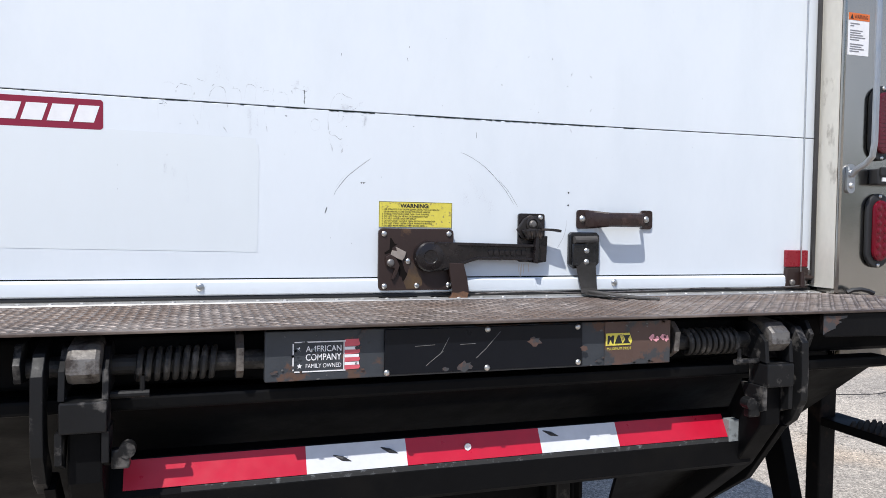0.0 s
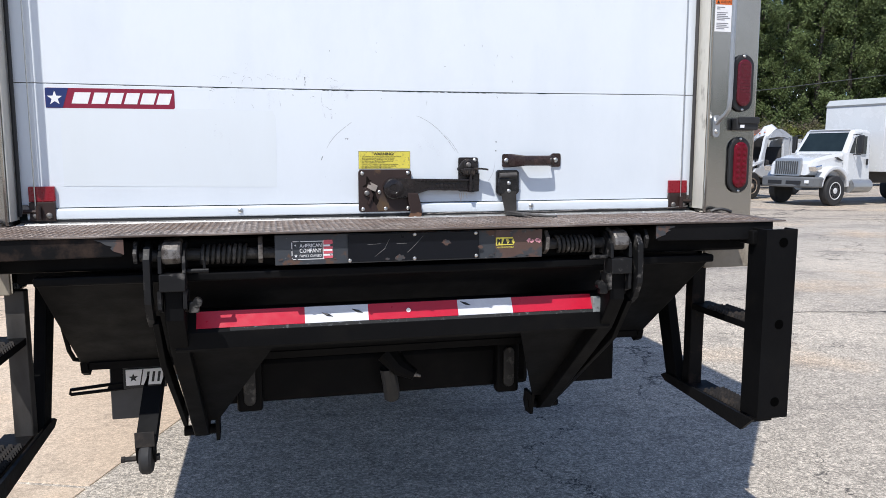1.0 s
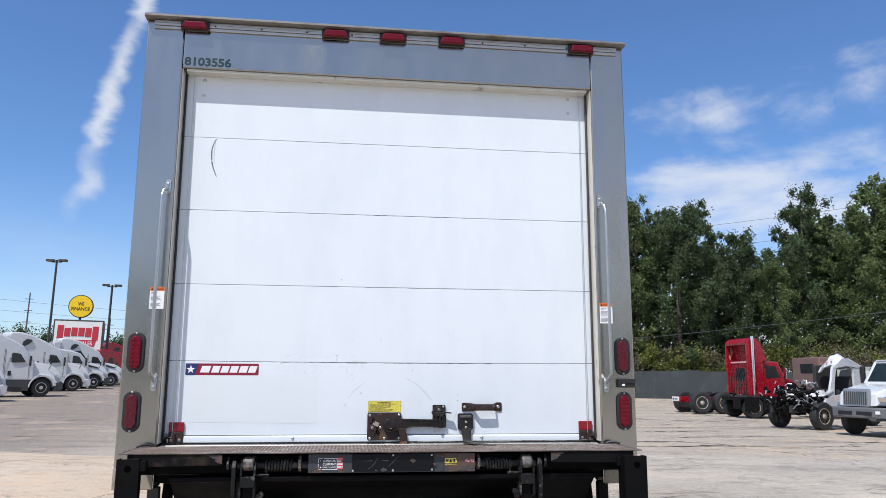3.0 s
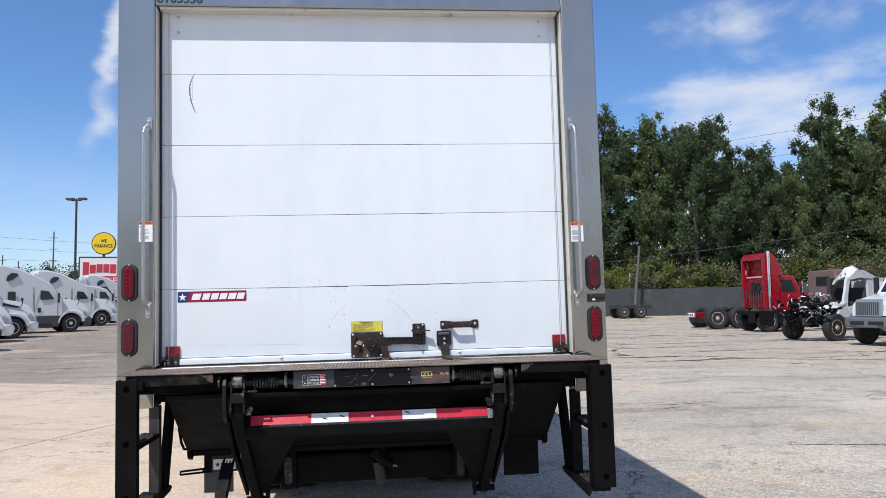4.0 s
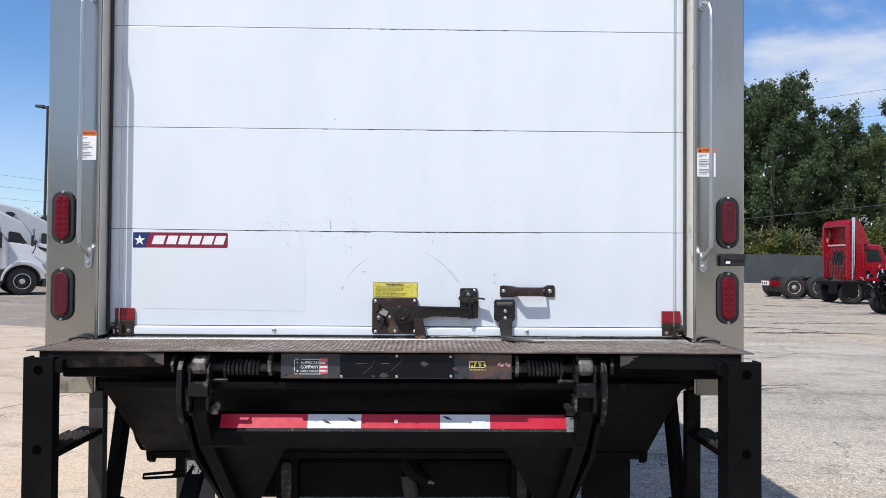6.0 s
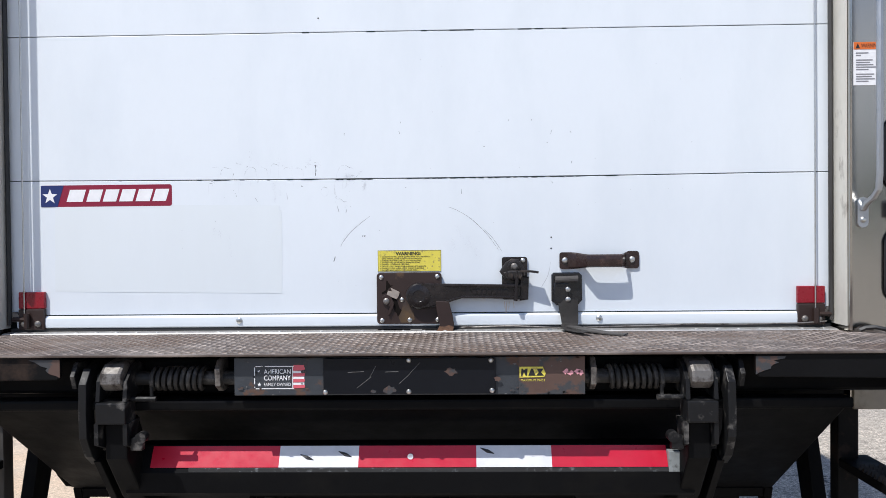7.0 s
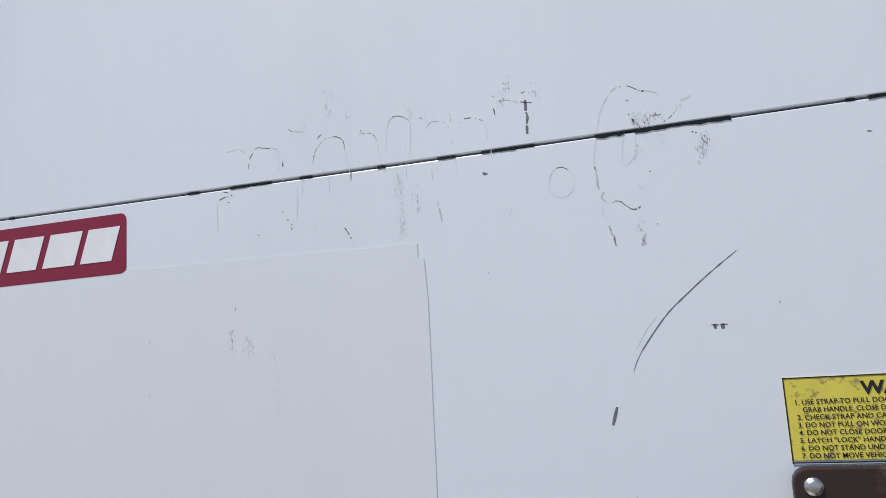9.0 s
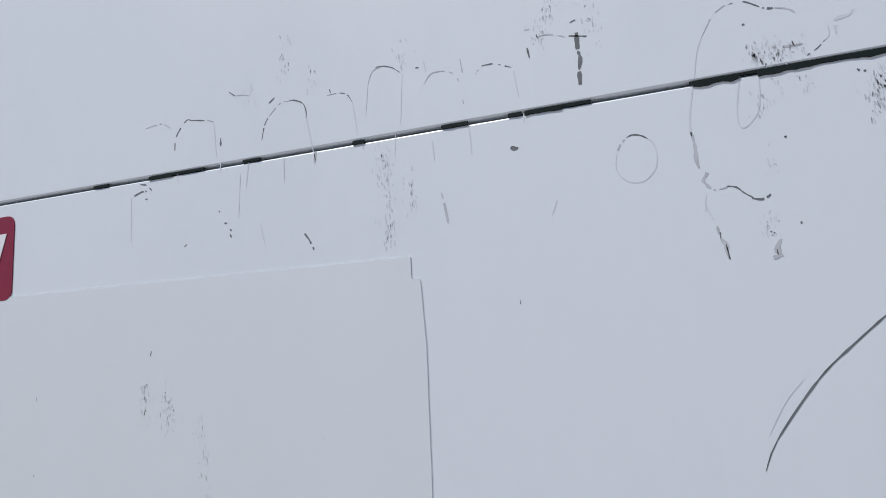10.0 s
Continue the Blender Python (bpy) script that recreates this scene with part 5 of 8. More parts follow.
for k, (row, ind, wid) in enumerate((("1. USE STRAP TO PULL DOOR DOWN UNTIL YOU CAN REACH", 0, 0.130), ("GRAB HANDLE. CLOSE DOOR WITH GRAB HANDLE", 0.004, 0.109),
                                     ("2. CHECK STRAP AND CABLE DAILY FOR FRAYING", 0, 0.106), ("3. DO NOT PULL ON WORN OR DAMAGED STRAP", 0, 0.104), ("4. DO NOT CLOSE DOOR ON STRAP", 0, 0.076),
                                     ("5. LATCH \"LOCK\" HANDLE OPEN BEFORE LIFTING DOOR", 0, 0.121), ("6. DO NOT STAND UNDER DOOR WHEN IT IS MOVING", 0, 0.114), ("7. DO NOT MOVE VEHICLE WITH DOOR OPEN", 0, 0.097))):
    z = 1.4892 - k * 0.00505
    lettering("text_line", row, -0.0895 + ind, -0.0895 + wid, z, z + 0.0034, -0.0013, INK, wl, bold=0.012)

# latch: plate, lever, hook
bm = bmesh.new()
prism(bm, rounded(-0.0985, 0.0715, 1.315, 1.4495, 0.010), "y", -0.0125, -0.0035, 0.0015)
latch = part("latch_plate", bm, LATCH_BROWN, door, "dark brown latch plate, worn and rust-streaked")
for bx, bz in ((-0.0865, 1.4375), (0.060, 1.4385), (-0.085, 1.3245), (-0.0125, 1.3255), (0.0605, 1.326), (-0.0325, 1.3785)):
    screw("rivet", latch, bx, -0.0125, bz, 0.0062, h=0.004)
bm = bmesh.new()
prism(bm, [(-0.0617, 1.4102), (-0.0379, 1.3987), (-0.0402, 1.3896), (-0.0462, 1.3800), (-0.0722, 1.3912), (-0.0692, 1.4024), (-0.0579, 1.4003)], "y", -0.0165, -0.0124, 0.0006)
part("bare_pawl", bm, BARE, latch, "pawl worn to bare metal")
bm = bmesh.new()
prism(bm, [(-0.0833, 1.3876), (-0.0731, 1.3937), (-0.0620, 1.3876), (-0.0528, 1.3698), (-0.0569, 1.3546), (-0.066, 1.3378), (-0.0701, 1.3409), (-0.063, 1.3622), (-0.0711, 1.3647), (-0.0823, 1.3698)], "y", -0.0185, -0.0128, 0.001)
part("lock_cam", bm, LATCH_BROWN, latch)
screw("cam_pin", latch, -0.0731, -0.0183, 1.3755, 0.0085, CASTING, h=0.004)
# flat dark patches painted for the shade in the slots and beside the cam
for pts in ([(-0.0594, 1.385), (-0.0467, 1.38), (-0.039, 1.357), (-0.0315, 1.3495), (-0.044, 1.334), (-0.047, 1.344), (-0.052, 1.347)],
            [(-0.0731, 1.4290), (-0.0700, 1.4280), (-0.0625, 1.4160), (-0.0560, 1.4165), (-0.0680, 1.4080), (-0.0700, 1.3980), (-0.0840, 1.3930), (-0.0860, 1.3970), (-0.0745, 1.4040)]):
    bm = bmesh.new()
    prism(bm, pts, "y", -0.01275, -0.0124)
    part("shade_patch", bm, SLOT, latch)
bm = bmesh.new()
prism(bm, [(0.056, 1.376), (0.058, 1.352), (0.063, 1.329), (0.0655, 1.314), (0.061, 1.303), (0.050, 1.294), (0.041, 1.2895), (0.080, 1.2895), (0.094, 1.2915), (0.101, 1.300), (0.1035, 1.312), (0.099, 1.341), (0.090, 1.374)], "y", -0.030, -0.022, 0.0015)
part("latch_hook", bm, LATCH_BROWN, latch, "brown hook rusted at its tip")
bm = bmesh.new()
prism(bm, [(0.0645, 1.3105), (0.061, 1.3025), (0.050, 1.2935), (0.043, 1.2898), (0.080, 1.2898), (0.093, 1.2920), (0.100, 1.3005), (0.1020, 1.309), (0.090, 1.3135), (0.078, 1.3100)], "y", -0.0306, -0.0304)
part("rusty_tip", bm, LATCH_RUST, latch)
bm = bmesh.new()
lathe(bm, [(0.034, -0.013), (0.034, -0.024), (0.0328, -0.0290), (0.0295, -0.0325), (0.0225, -0.0345), (0.0152, -0.0352), (0.0140, -0.0343), (0.010, -0.0341), (0.002, -0.0341)], (0.0125, 0, 1.389), "y", 28)
hub = part("lever_hub", bm, LEVER_DARK, latch, "round dark brown lever hub")
bm = bmesh.new()
hull = [bm.verts.new(v) for v in ((0.020, -0.033, 1.4195), (0.020, -0.033, 1.3590), (0.020, -0.016, 1.4215), (0.020, -0.016, 1.3570), (0.125, -0.0225, 1.4135), (0.125, -0.0225, 1.3890),
                                  (0.125, -0.016, 1.4180), (0.125, -0.016, 1.3840), (0.075, -0.029, 1.4165), (0.075, -0.0275, 1.3700))]
bmesh.ops.convex_hull(bm, input=hull)
part("lever_boss", bm, LEVER_DARK, latch)
bm = bmesh.new()
prism(bm, [(-0.040 + 0.006 * rng.uniform(-1, 1), 1.378), (-0.030, 1.366), (-0.034, 1.350), (-0.042, 1.334), (-0.036, 1.319), (-0.010, 1.3185), (0.0, 1.327), (-0.002, 1.343), (-0.006, 1.356), (-0.014, 1.368), (-0.022, 1.376), (-0.030, 1.385)], "y", -0.0129, -0.0124)
part("rust_area", bm, PLATE_RUST, latch)
bm = bmesh.new()
prism(bm, [(0.012, 1.4215), (0.10, 1.4190), (0.276, 1.4165), (0.276, 1.380), (0.125, 1.3825), (0.108, 1.378), (0.075, 1.368), (0.045, 1.3575), (0.012, 1.3555)], "y", -0.022, -0.0145, 0.002)
prism(bm, [(0.030, 1.4215), (0.276, 1.4165), (0.276, 1.4095), (0.030, 1.4140)], "y", -0.029, -0.016, 0.0015)
prism(bm, [(0.276, 1.380), (0.125, 1.3825), (0.108, 1.378), (0.045, 1.3575), (0.045, 1.3625), (0.106, 1.384), (0.124, 1.388), (0.276, 1.3855)], "y", -0.028, -0.016, 0.001)
lever = part("lever", bm, LEVER_DARK, latch, "black steel latch lever with raised marks")
for k in range(7):
    bm = bmesh.new()
    x0 = 0.150 + k * 0.0135
    box(bm, (x0, -0.024, 1.392), (x0 + (0.010 if k else 0.012), -0.0215, 1.4045), 0.001)
    part("raised_mark", bm, LEVER_DARK, latch)
# lever catch
bm = bmesh.new()
prism(bm, rounded(0.229, 0.295, 1.3765, 1.4875, 0.006), "y", -0.008, -0.001, 0.001)
prism(bm, [(0.274, 1.374), (0.296, 1.377), (0.298, 1.436), (0.274, 1.438)], "y", -0.020, -0.008, 0.003)
prism(bm, [(0.257, 1.376), (0.267, 1.374), (0.269, 1.432), (0.262, 1.434)], "y", -0.036, -0.006, 0.002)
catch = part("lever_catch", bm, LEVER_DARK, door, "rusty spring catch holding the lever")
bm = bmesh.new()
prism(bm, [(0.222, 1.450), (0.238, 1.474), (0.254, 1.4835), (0.272, 1.481), (0.284, 1.464), (0.290, 1.452), (0.286, 1.432), (0.262, 1.424), (0.236, 1.430)], "y", -0.016, -0.008, 0.003)
prism(bm, [(0.232, 1.448), (0.252, 1.454), (0.288, 1.452), (0.287, 1.440), (0.270, 1.427), (0.244, 1.430)], "y", -0.027, -0.015, 0.004)
for k in range(4):
    tube(bm, [(0.240 + k * 0.013, -0.0275, 1.451 - 0.002 * (k % 2)), (0.243 + k * 0.012, -0.029, 1.440), (0.246 + k * 0.010, -0.0265, 1.430)], 0.0028, 6)
lathe(bm, [(0.0165, -0.015), (0.0160, -0.0185), (0.0125, -0.0195), (0.0125, -0.017)], (0.2600, 0, 1.4630), "y", 18)
part("catch_dog", bm, CATCH_DARK, catch)
bm = bmesh.new()
tube(bm, [(0.276, -0.028, 1.4515), (0.300, -0.032, 1.4510), (0.314, -0.033, 1.4495), (0.3205, -0.033, 1.4480)], 0.0, flat=(0.010, 0.0028))
part("thumb_tab", bm, CATCH_DARK, catch)
screw("pivot_pin", catch, 0.2600, -0.0175, 1.4630, 0.0095, CASTING, h=0.005)
screw("rivet", catch, 0.2835, -0.0078, 1.4785, 0.0062)
# grip handle: a flat bar cranked out between two bolted pads
bm = bmesh.new()
prism(bm, rounded(0.379, 0.416, 1.4545, 1.4985, 0.007), "y", -0.006, -0.001, 0.001)
prism(bm, rounded(0.552, 0.585, 1.4555, 1.5005, 0.007), "y", -0.006, -0.001, 0.001)
rows = [(0.400, -0.0055, 0.0215), (0.412, -0.0065, 0.0215), (0.421, -0.0110, 0.0210), (0.434, -0.0290, 0.0185), (0.4435, -0.0415, 0.0170), (0.450, -0.0430, 0.0165),
        (0.490, -0.0435, 0.0165), (0.527, -0.0430, 0.0165), (0.5335, -0.0415, 0.0170), (0.543, -0.0250, 0.0185), (0.550, -0.0090, 0.0205), (0.556, -0.0062, 0.0210), (0.562, -0.0056, 0.0210)]
prev = None
for x, y, h in rows:
    ring = [bm.verts.new((x, y + 0.003, 1.4765 + h)), bm.verts.new((x, y - 0.0015, 1.4765 + h * 0.80)), bm.verts.new((x, y - 0.003, 1.4765 + h * 0.3)), bm.verts.new((x, y - 0.003, 1.4765 - h * 0.3)),
            bm.verts.new((x, y - 0.0015, 1.4765 - h * 0.80)), bm.verts.new((x, y + 0.003, 1.4765 - h))]
    back = [bm.verts.new((v.co.x, v.co.y + 0.003, v.co.z)) for v in ring]
    loop = ring + back[::-1]
    if prev:
        for k in range(12):
            bm.faces.new((prev[k], prev[(k + 1) % 12], loop[(k + 1) % 12], loop[k]))
    else:
        bm.faces.new(loop[::-1])
    prev = loop
bm.faces.new(prev)
bmesh.ops.recalc_face_normals(bm, faces=bm.faces[:])
grip = part("grip_handle", bm, GRIP_BROWN, door, "reddish brown pressed steel grip handle, worn glossy")
screw("bolt", grip, 0.393, -0.006, 1.4770, 0.0085, h=0.006)
screw("bolt", grip, 0.566, -0.006, 1.4785, 0.0085, h=0.006)
# strap bracket and pull strap
bm = bmesh.new()
prism(bm, [(0.357, 1.440), (0.363, 1.446), (0.428, 1.446), (0.436, 1.438), (0.436, 1.374), (0.424, 1.361), (0.370, 1.361), (0.357, 1.372)], "y", -0.014, -0.001, 0.003)
sb = part("strap_bracket", bm, BRACKET_BLACK, door, "black strap bracket with two rivets")
bm = bmesh.new()
cyl(bm, (0.366, -0.020, 1.428), (0.424, -0.020, 1.430), 0.0085, None, 12)
part("strap_roll", bm, WEB, sb)
bm = bmesh.new()
box(bm, (0.362, -0.020, 1.366), (0.4, -0.0135, 1.42), 0.003)
part("folded_web", bm, BRACKET_BLACK, sb)
for oz in (1.403, 1.377):
    screw("rivet", sb, 0.398, -0.0205 if oz else 0, oz, 0.007, h=0.005)
bm = bmesh.new()
prev = None
for x, y, z, hw in ((0.398, -0.018, 1.376, 0.026), (0.399, -0.021, 1.352, 0.0245), (0.401, -0.024, 1.332, 0.0225), (0.401, -0.030, 1.316, 0.021), (0.397, -0.040, 1.3065, 0.021), (0.402, -0.060, 1.3035, 0.019), (0.410, -0.090, 1.3025, 0.016), (0.420, -0.120, 1.303, 0.013), (0.427, -0.140, 1.3055, 0.012)):
    row = [bm.verts.new((x - hw, y, z)), bm.verts.new((x, y - 0.0035, z + 0.0012)), bm.verts.new((x + hw, y - 0.001, z))]
    if prev:
        bm.faces.new((prev[0], prev[1], row[1], row[0]))
        bm.faces.new((prev[1], prev[2], row[2], row[1]))
    prev = row
bmesh.ops.solidify(bm, geom=bm.faces[:], thickness=0.0022)
strap = part("pull_strap", bm, WEB, sb, "grey webbing pull strap hanging to the deck")
bm = bmesh.new()
tube(bm, [(0.402, -0.034, 1.310), (0.425, -0.060, 1.306), (0.455, -0.090, 1.3030), (0.490, -0.120, 1.3010), (0.520, -0.138, 1.3005)], 0.0, flat=(0.016, 0.0016))
part("strap_tail", bm, WEB, sb)
bm = bmesh.new()
tube(bm, [(0.12, -0.022, 1.3065), (0.18, -0.026, 1.3085), (0.25, -0.028, 1.3105), (0.32, -0.034, 1.3080), (0.38, -0.036, 1.3045), (0.50, -0.026, 1.3065), (0.62, -0.020, 1.3080), (0.72, -0.024, 1.312), (0.85, -0.016, 1.309), (1.0, -0.02, 1.312), (1.06, -0.018, 1.316)], 0.0018, 6)
part("loose_wire", bm, CASTING, door)

# rear wheels under the body
def wheel(parent, x, y, r, w, rim_mat=RIM, side=-1, axis="y", hub=True, lugs=True):
    """Tyre with a dished rim; side: the direction along the axle in which the rim shows."""
    bm = bmesh.new()
    h = w / 2
    prof = [(r * 0.56, -h * 0.9), (r * 0.80, -h), (r * 0.93, -h * 0.94), (r * 0.985, -h * 0.75), (r, -h * 0.4), (r, h * 0.4), (r * 0.985, h * 0.75), (r * 0.93, h * 0.94), (r * 0.80, h), (r * 0.56, h * 0.9)]
    lathe(bm, prof, (x, y, r), axis, 32)
    ty = part("tyre", bm, TYRE, parent, "black tyre")
    bm = bmesh.new()
    s = side
    lathe(bm, [(r * 0.58, s * h * 0.86), (r * 0.58, s * h * 0.97), (r * 0.54, s * h * 0.98), (r * 0.51, s * h * 0.84), (r * 0.33, s * h * 0.72), (r * 0.21, s * h * 0.76), (r * 0.19, s * h * 0.98), (r * 0.09, s * h * 1.05), (r * 0.02, s * h * 1.05)], (x, y, r), axis, 24)
    part("rim", bm, rim_mat, ty)
    bm = bmesh.new()
    for k in range(10):
        t = 2 * math.pi * k / 10
        u, v = r * 0.41 * math.cos(t), r * 0.41 * math.sin(t)
        c = Vector((x, y, r)) + Vector((u, s * h * 0.77, v) if axis == "y" else (s * h * 0.77, u, v))
        e = Vector((0, s * 0.02, 0) if axis == "y" else (s * 0.02, 0, 0))
        cyl(bm, c, c + e, r * 0.055, None, 8)
    part("hand_holes", bm, HOLE, ty)


for sx in (-1, 1):
    for off in (0.92, 0.60):
        wheel(truck, sx * off, 2.9, 0.49, 0.26, RIM_WHITE, sx, "x")
bm = bmesh.new()
cyl(bm, (-0.9, 2.9, 0.49), (0.9, 2.9, 0.49), 0.07)
part("rear_axle", bm, BLACK, truck)
# unseen running gear, added to darken the space under the body
bm = bmesh.new()
lathe(bm, [(0.06, -0.26), (0.15, -0.20), (0.20, -0.08), (0.21, 0.05), (0.16, 0.16), (0.06, 0.20)], (0.0, 2.9, 0.52), "y", 20)
part("differential", bm, BLACK, truck)
bm = bmesh.new()
cyl(bm, (0, 3.1, 0.56), (0, 8.2, 0.78), 0.05, None, 12)
part("drive_shaft", bm, BLACK_WORN, truck)
for sx in (-1, 1):
    bm = bmesh.new()
    for k in range(5):
        ln = 0.78 - 0.13 * k
        tube(bm, [(sx * 0.47, 2.9 - ln, 0.80 - 0.03 * k), (sx * 0.47, 2.9, 0.655 - 0.012 * k), (sx * 0.47, 2.9 + ln, 0.80 - 0.03 * k)], 0.0, flat=(0.038, 0.006))
    part("leaf_spring", bm, BLACK_WORN, truck)
for yy in (1.2, 2.2, 4.0, 5.6, 7.0):
    bm = bmesh.new()
    box(bm, (-0.36, yy, 0.88), (0.36, yy + 0.08, 1.10), 0.006)
    part("cross_member", bm, BLACK, truck)
bm = bmesh.new()
cyl(bm, (0.75, 5.0, 0.72), (0.75, 6.6, 0.72), 0.27, None, 20)
part("fuel_tank", bm, BLACK_WORN, truck)
bm = bmesh.new()
box(bm, (-1.05, 5.2, 0.55), (-0.5, 6.2, 1.0), 0.02)
part("battery_box", bm, BLACK_WORN, truck)
# unseen cab in front of the body, added to block light under the truck
for sx in (-1, 1):
    wheel(truck, sx * 0.98, 10.0, 0.49, 0.28, RIM_WHITE, sx, "x")
bm = bmesh.new()
prism(bm, [(8.1, 0.75), (8.1, 2.5), (8.3, 2.62), (9.0, 2.55), (9.55, 1.85), (9.55, 0.75)], "x", -1.05, 1.05, 0.08)
cab = part("cab", bm, BODY_WHITE, truck)
bm = bmesh.new()
prism(bm, [(9.5, 0.85), (9.5, 1.84), (10.4, 1.66), (10.75, 1.45), (10.85, 0.85)], "x", -0.92, 0.92, 0.10)
part("hood", bm, BODY_WHITE, truck)
bm = bmesh.new()
box(bm, (-1.1, 10.75, 0.5), (1.1, 10.98, 0.84), 0.04)
part("front_bumper", bm, BUMPER_GREY, truck)
for sx in (-1, 1):
    bm = bmesh.new()
    prism(bm, [(8.35, 1.75), (8.35, 2.35), (8.95, 2.35), (9.35, 1.75)], "x", sx * 1.045, sx * 1.06)
    part("side_window", bm, GLASS_DARK, cab)
    bm = bmesh.new()
    box(bm, (sx * 1.2, 9.2, 1.75), (sx * 1.38, 9.3, 2.35), 0.03)
    cyl(bm, (sx * 1.04, 9.25, 2.2), (sx * 1.3, 9.25, 2.25), 0.015)
    part("mirror", bm, RUBBER, cab)
bm = bmesh.new()
for sx in (-1, 1):
    box(bm, (sx * 0.36, 7.9, 0.80), (sx * 0.44, 10.7, 1.05), 0.006)
part("front_rails", bm, BLACK, truck)
# mud flaps and rear plate holder
bm = bmesh.new()
box(bm, (-0.935, 0.345, 0.572), (-0.775, 0.357, 0.93), 0.004)
part("mud_flap", bm, FLAP_GREY, truck, "grey mud flap")
bm = bmesh.new()
box(bm, (0.76, 0.33, 0.590), (0.965, 0.345, 0.98), 0.004)
part("mud_flap", bm, BLACK, truck, "black mud flap")

# ---- the lift gate ----
gate = thing("lift_gate", "black folding lift gate with worn tread deck and reflective tape", "lift gate", LEAN)
DZ = 1.297
bm = bmesh.new()
prism(bm, [(-1.168, -0.395), (1.168, -0.395), (1.168, -0.085), (INNER - 0.006, -0.085), (INNER - 0.006, -0.045), (-INNER + 0.006, -0.045), (-INNER + 0.006, -0.085), (-1.168, -0.085)], "z", DZ - 0.005, DZ, 0.0012)
deck = part("deck_plate", bm, DECK, gate, "worn rusty steel tread plate deck")
verts, faces = [], []
PITCH = 0.0172
for i in range(int(2.30 / PITCH)):
    for j in range(int(0.335 / PITCH)):
        cx = -1.15 + (i + 0.5) * PITCH + rng.uniform(-0.0006, 0.0006)
        cy = -0.388 + (j + 0.5) * PITCH
        if abs(cx) > INNER - 0.01 and cy > -0.09:
            continue
        t = radians(24 if (i + j) % 2 else -24)
        ux, uy, h = math.cos(t), math.sin(t), 0.0017 * rng.uniform(0.75, 1.1)
        l, w = 0.0112 * rng.uniform(0.85, 1.05), 0.0027
        b = len(verts)
        verts += [(cx - ux * l, cy - uy * l, DZ - 0.0002), (cx + uy * w, cy - ux * w, DZ - 0.0002), (cx + ux * l, cy + uy * l, DZ - 0.0002), (cx - uy * w, cy + ux * w, DZ - 0.0002),
                  (cx - ux * l * 0.45, cy - uy * l * 0.45, DZ + h), (cx + ux * l * 0.45, cy + uy * l * 0.45, DZ + h)]
        faces += [(b, b + 1, b + 5, b + 4), (b + 1, b + 2, b + 5), (b + 2, b + 3, b + 4, b + 5), (b + 3, b, b + 4)]
me = bpy.data.meshes.new("tread_ridges")
me.from_pydata(verts, [], faces)
me.materials.append(TREAD)
tr = new("tread_ridges", me)
tr.parent = deck
tagged(tr, "raised chevron ridges worn bright", kind="stuff")
tr.name = "tread_pattern"
# aluminium threshold strip with its row of rivets
bm = bmesh.new()
prism(bm, [(-0.044, 1.2925), (-0.040, 1.2985), (-0.008, 1.3005), (0.004, 1.3005), (0.004, 1.2925)], "x", -INNER + 0.008, INNER - 0.008)
th = part("threshold_strip", bm, ALU, gate, "riveted aluminium threshold strip")
bm = bmesh.new()
lathe(bm, [(0.006, 0.0), (0.0055, 0.0012), (0.002, 0.0022)], (0, 0, 0), "z", 10)
rivet_mesh = mesh_of(bm, ALU, "rivet", True)
for k in range(40):
    piece("rivet", rivet_mesh, th, Matrix.Translation((-1.05 + k * 0.0538, -0.027, 1.2993)))
for x0 in (-0.0965, 0.02):
    bm = bmesh.new()
    box(bm, (x0, -0.018, 1.3002), (x0 + 0.085, -0.008, 1.3012))
    part("latch_slot", bm, HOLE, th)

# cover pan between the hinges
bm = bmesh.new()
box(bm, (-0.365, -0.372, 1.205), (0.383, -0.355, 1.2862), 0.002)
pan = part("cover_pan", bm, GREY_WORN, gate, "grey-black cover pan, paint peeling to rust")
bm = bmesh.new()
box(bm, (0.243, -0.3736, 1.2058), (0.3826, -0.3722, 1.2855))
part("primer_area", bm, RUST_BROWN, pan)
bm = bmesh.new()
box(bm, (-0.172, -0.3785, 1.209), (0.194, -0.3724, 1.2845), 0.001)
plate = part("inspection_plate", bm, GLOSS_BLACK, pan, "scratched gloss black plate with bolts")
for bx, bz in ((-0.168, 1.213), (0.010, 1.280), (0.010, 1.2135), (0.184, 1.2795), (0.186, 1.2155)):
    screw("bolt", pan, bx, -0.378, bz, 0.0055, h=0.005)
for pts in (((-0.12, 1.255), (-0.085, 1.2565)), ((-0.04, 1.2555), (-0.012, 1.256)), ((-0.01, 1.231), (0.008, 1.247), (0.034, 1.2755)), ((-0.075, 1.24), (-0.06, 1.268)), ((-0.10, 1.222), (-0.07, 1.245))):
    bm = bmesh.new()
    tube(bm, [(x, -0.3786, z) for x, z in pts], 0.0005, 4)
    part("scratch", bm, SCRATCH, pan)
for bx, bz, r in ((0.100, 1.256, 0.013), (-0.03, 1.217, 0.014), (-0.065, 1.214, 0.006), (0.198, 1.240, 0.008)):
    bm = bmesh.new()
    prism(bm, [(bx + r * rng.uniform(0.6, 1.2) * math.cos(t), bz + r * rng.uniform(0.4, 0.8) * math.sin(t)) for t in [2 * math.pi * k / 14 for k in range(14)]], "y", -0.3789, -0.3784)
    part("rust_spot", bm, RUST_BROWN, pan)
flake = random.Random(23)
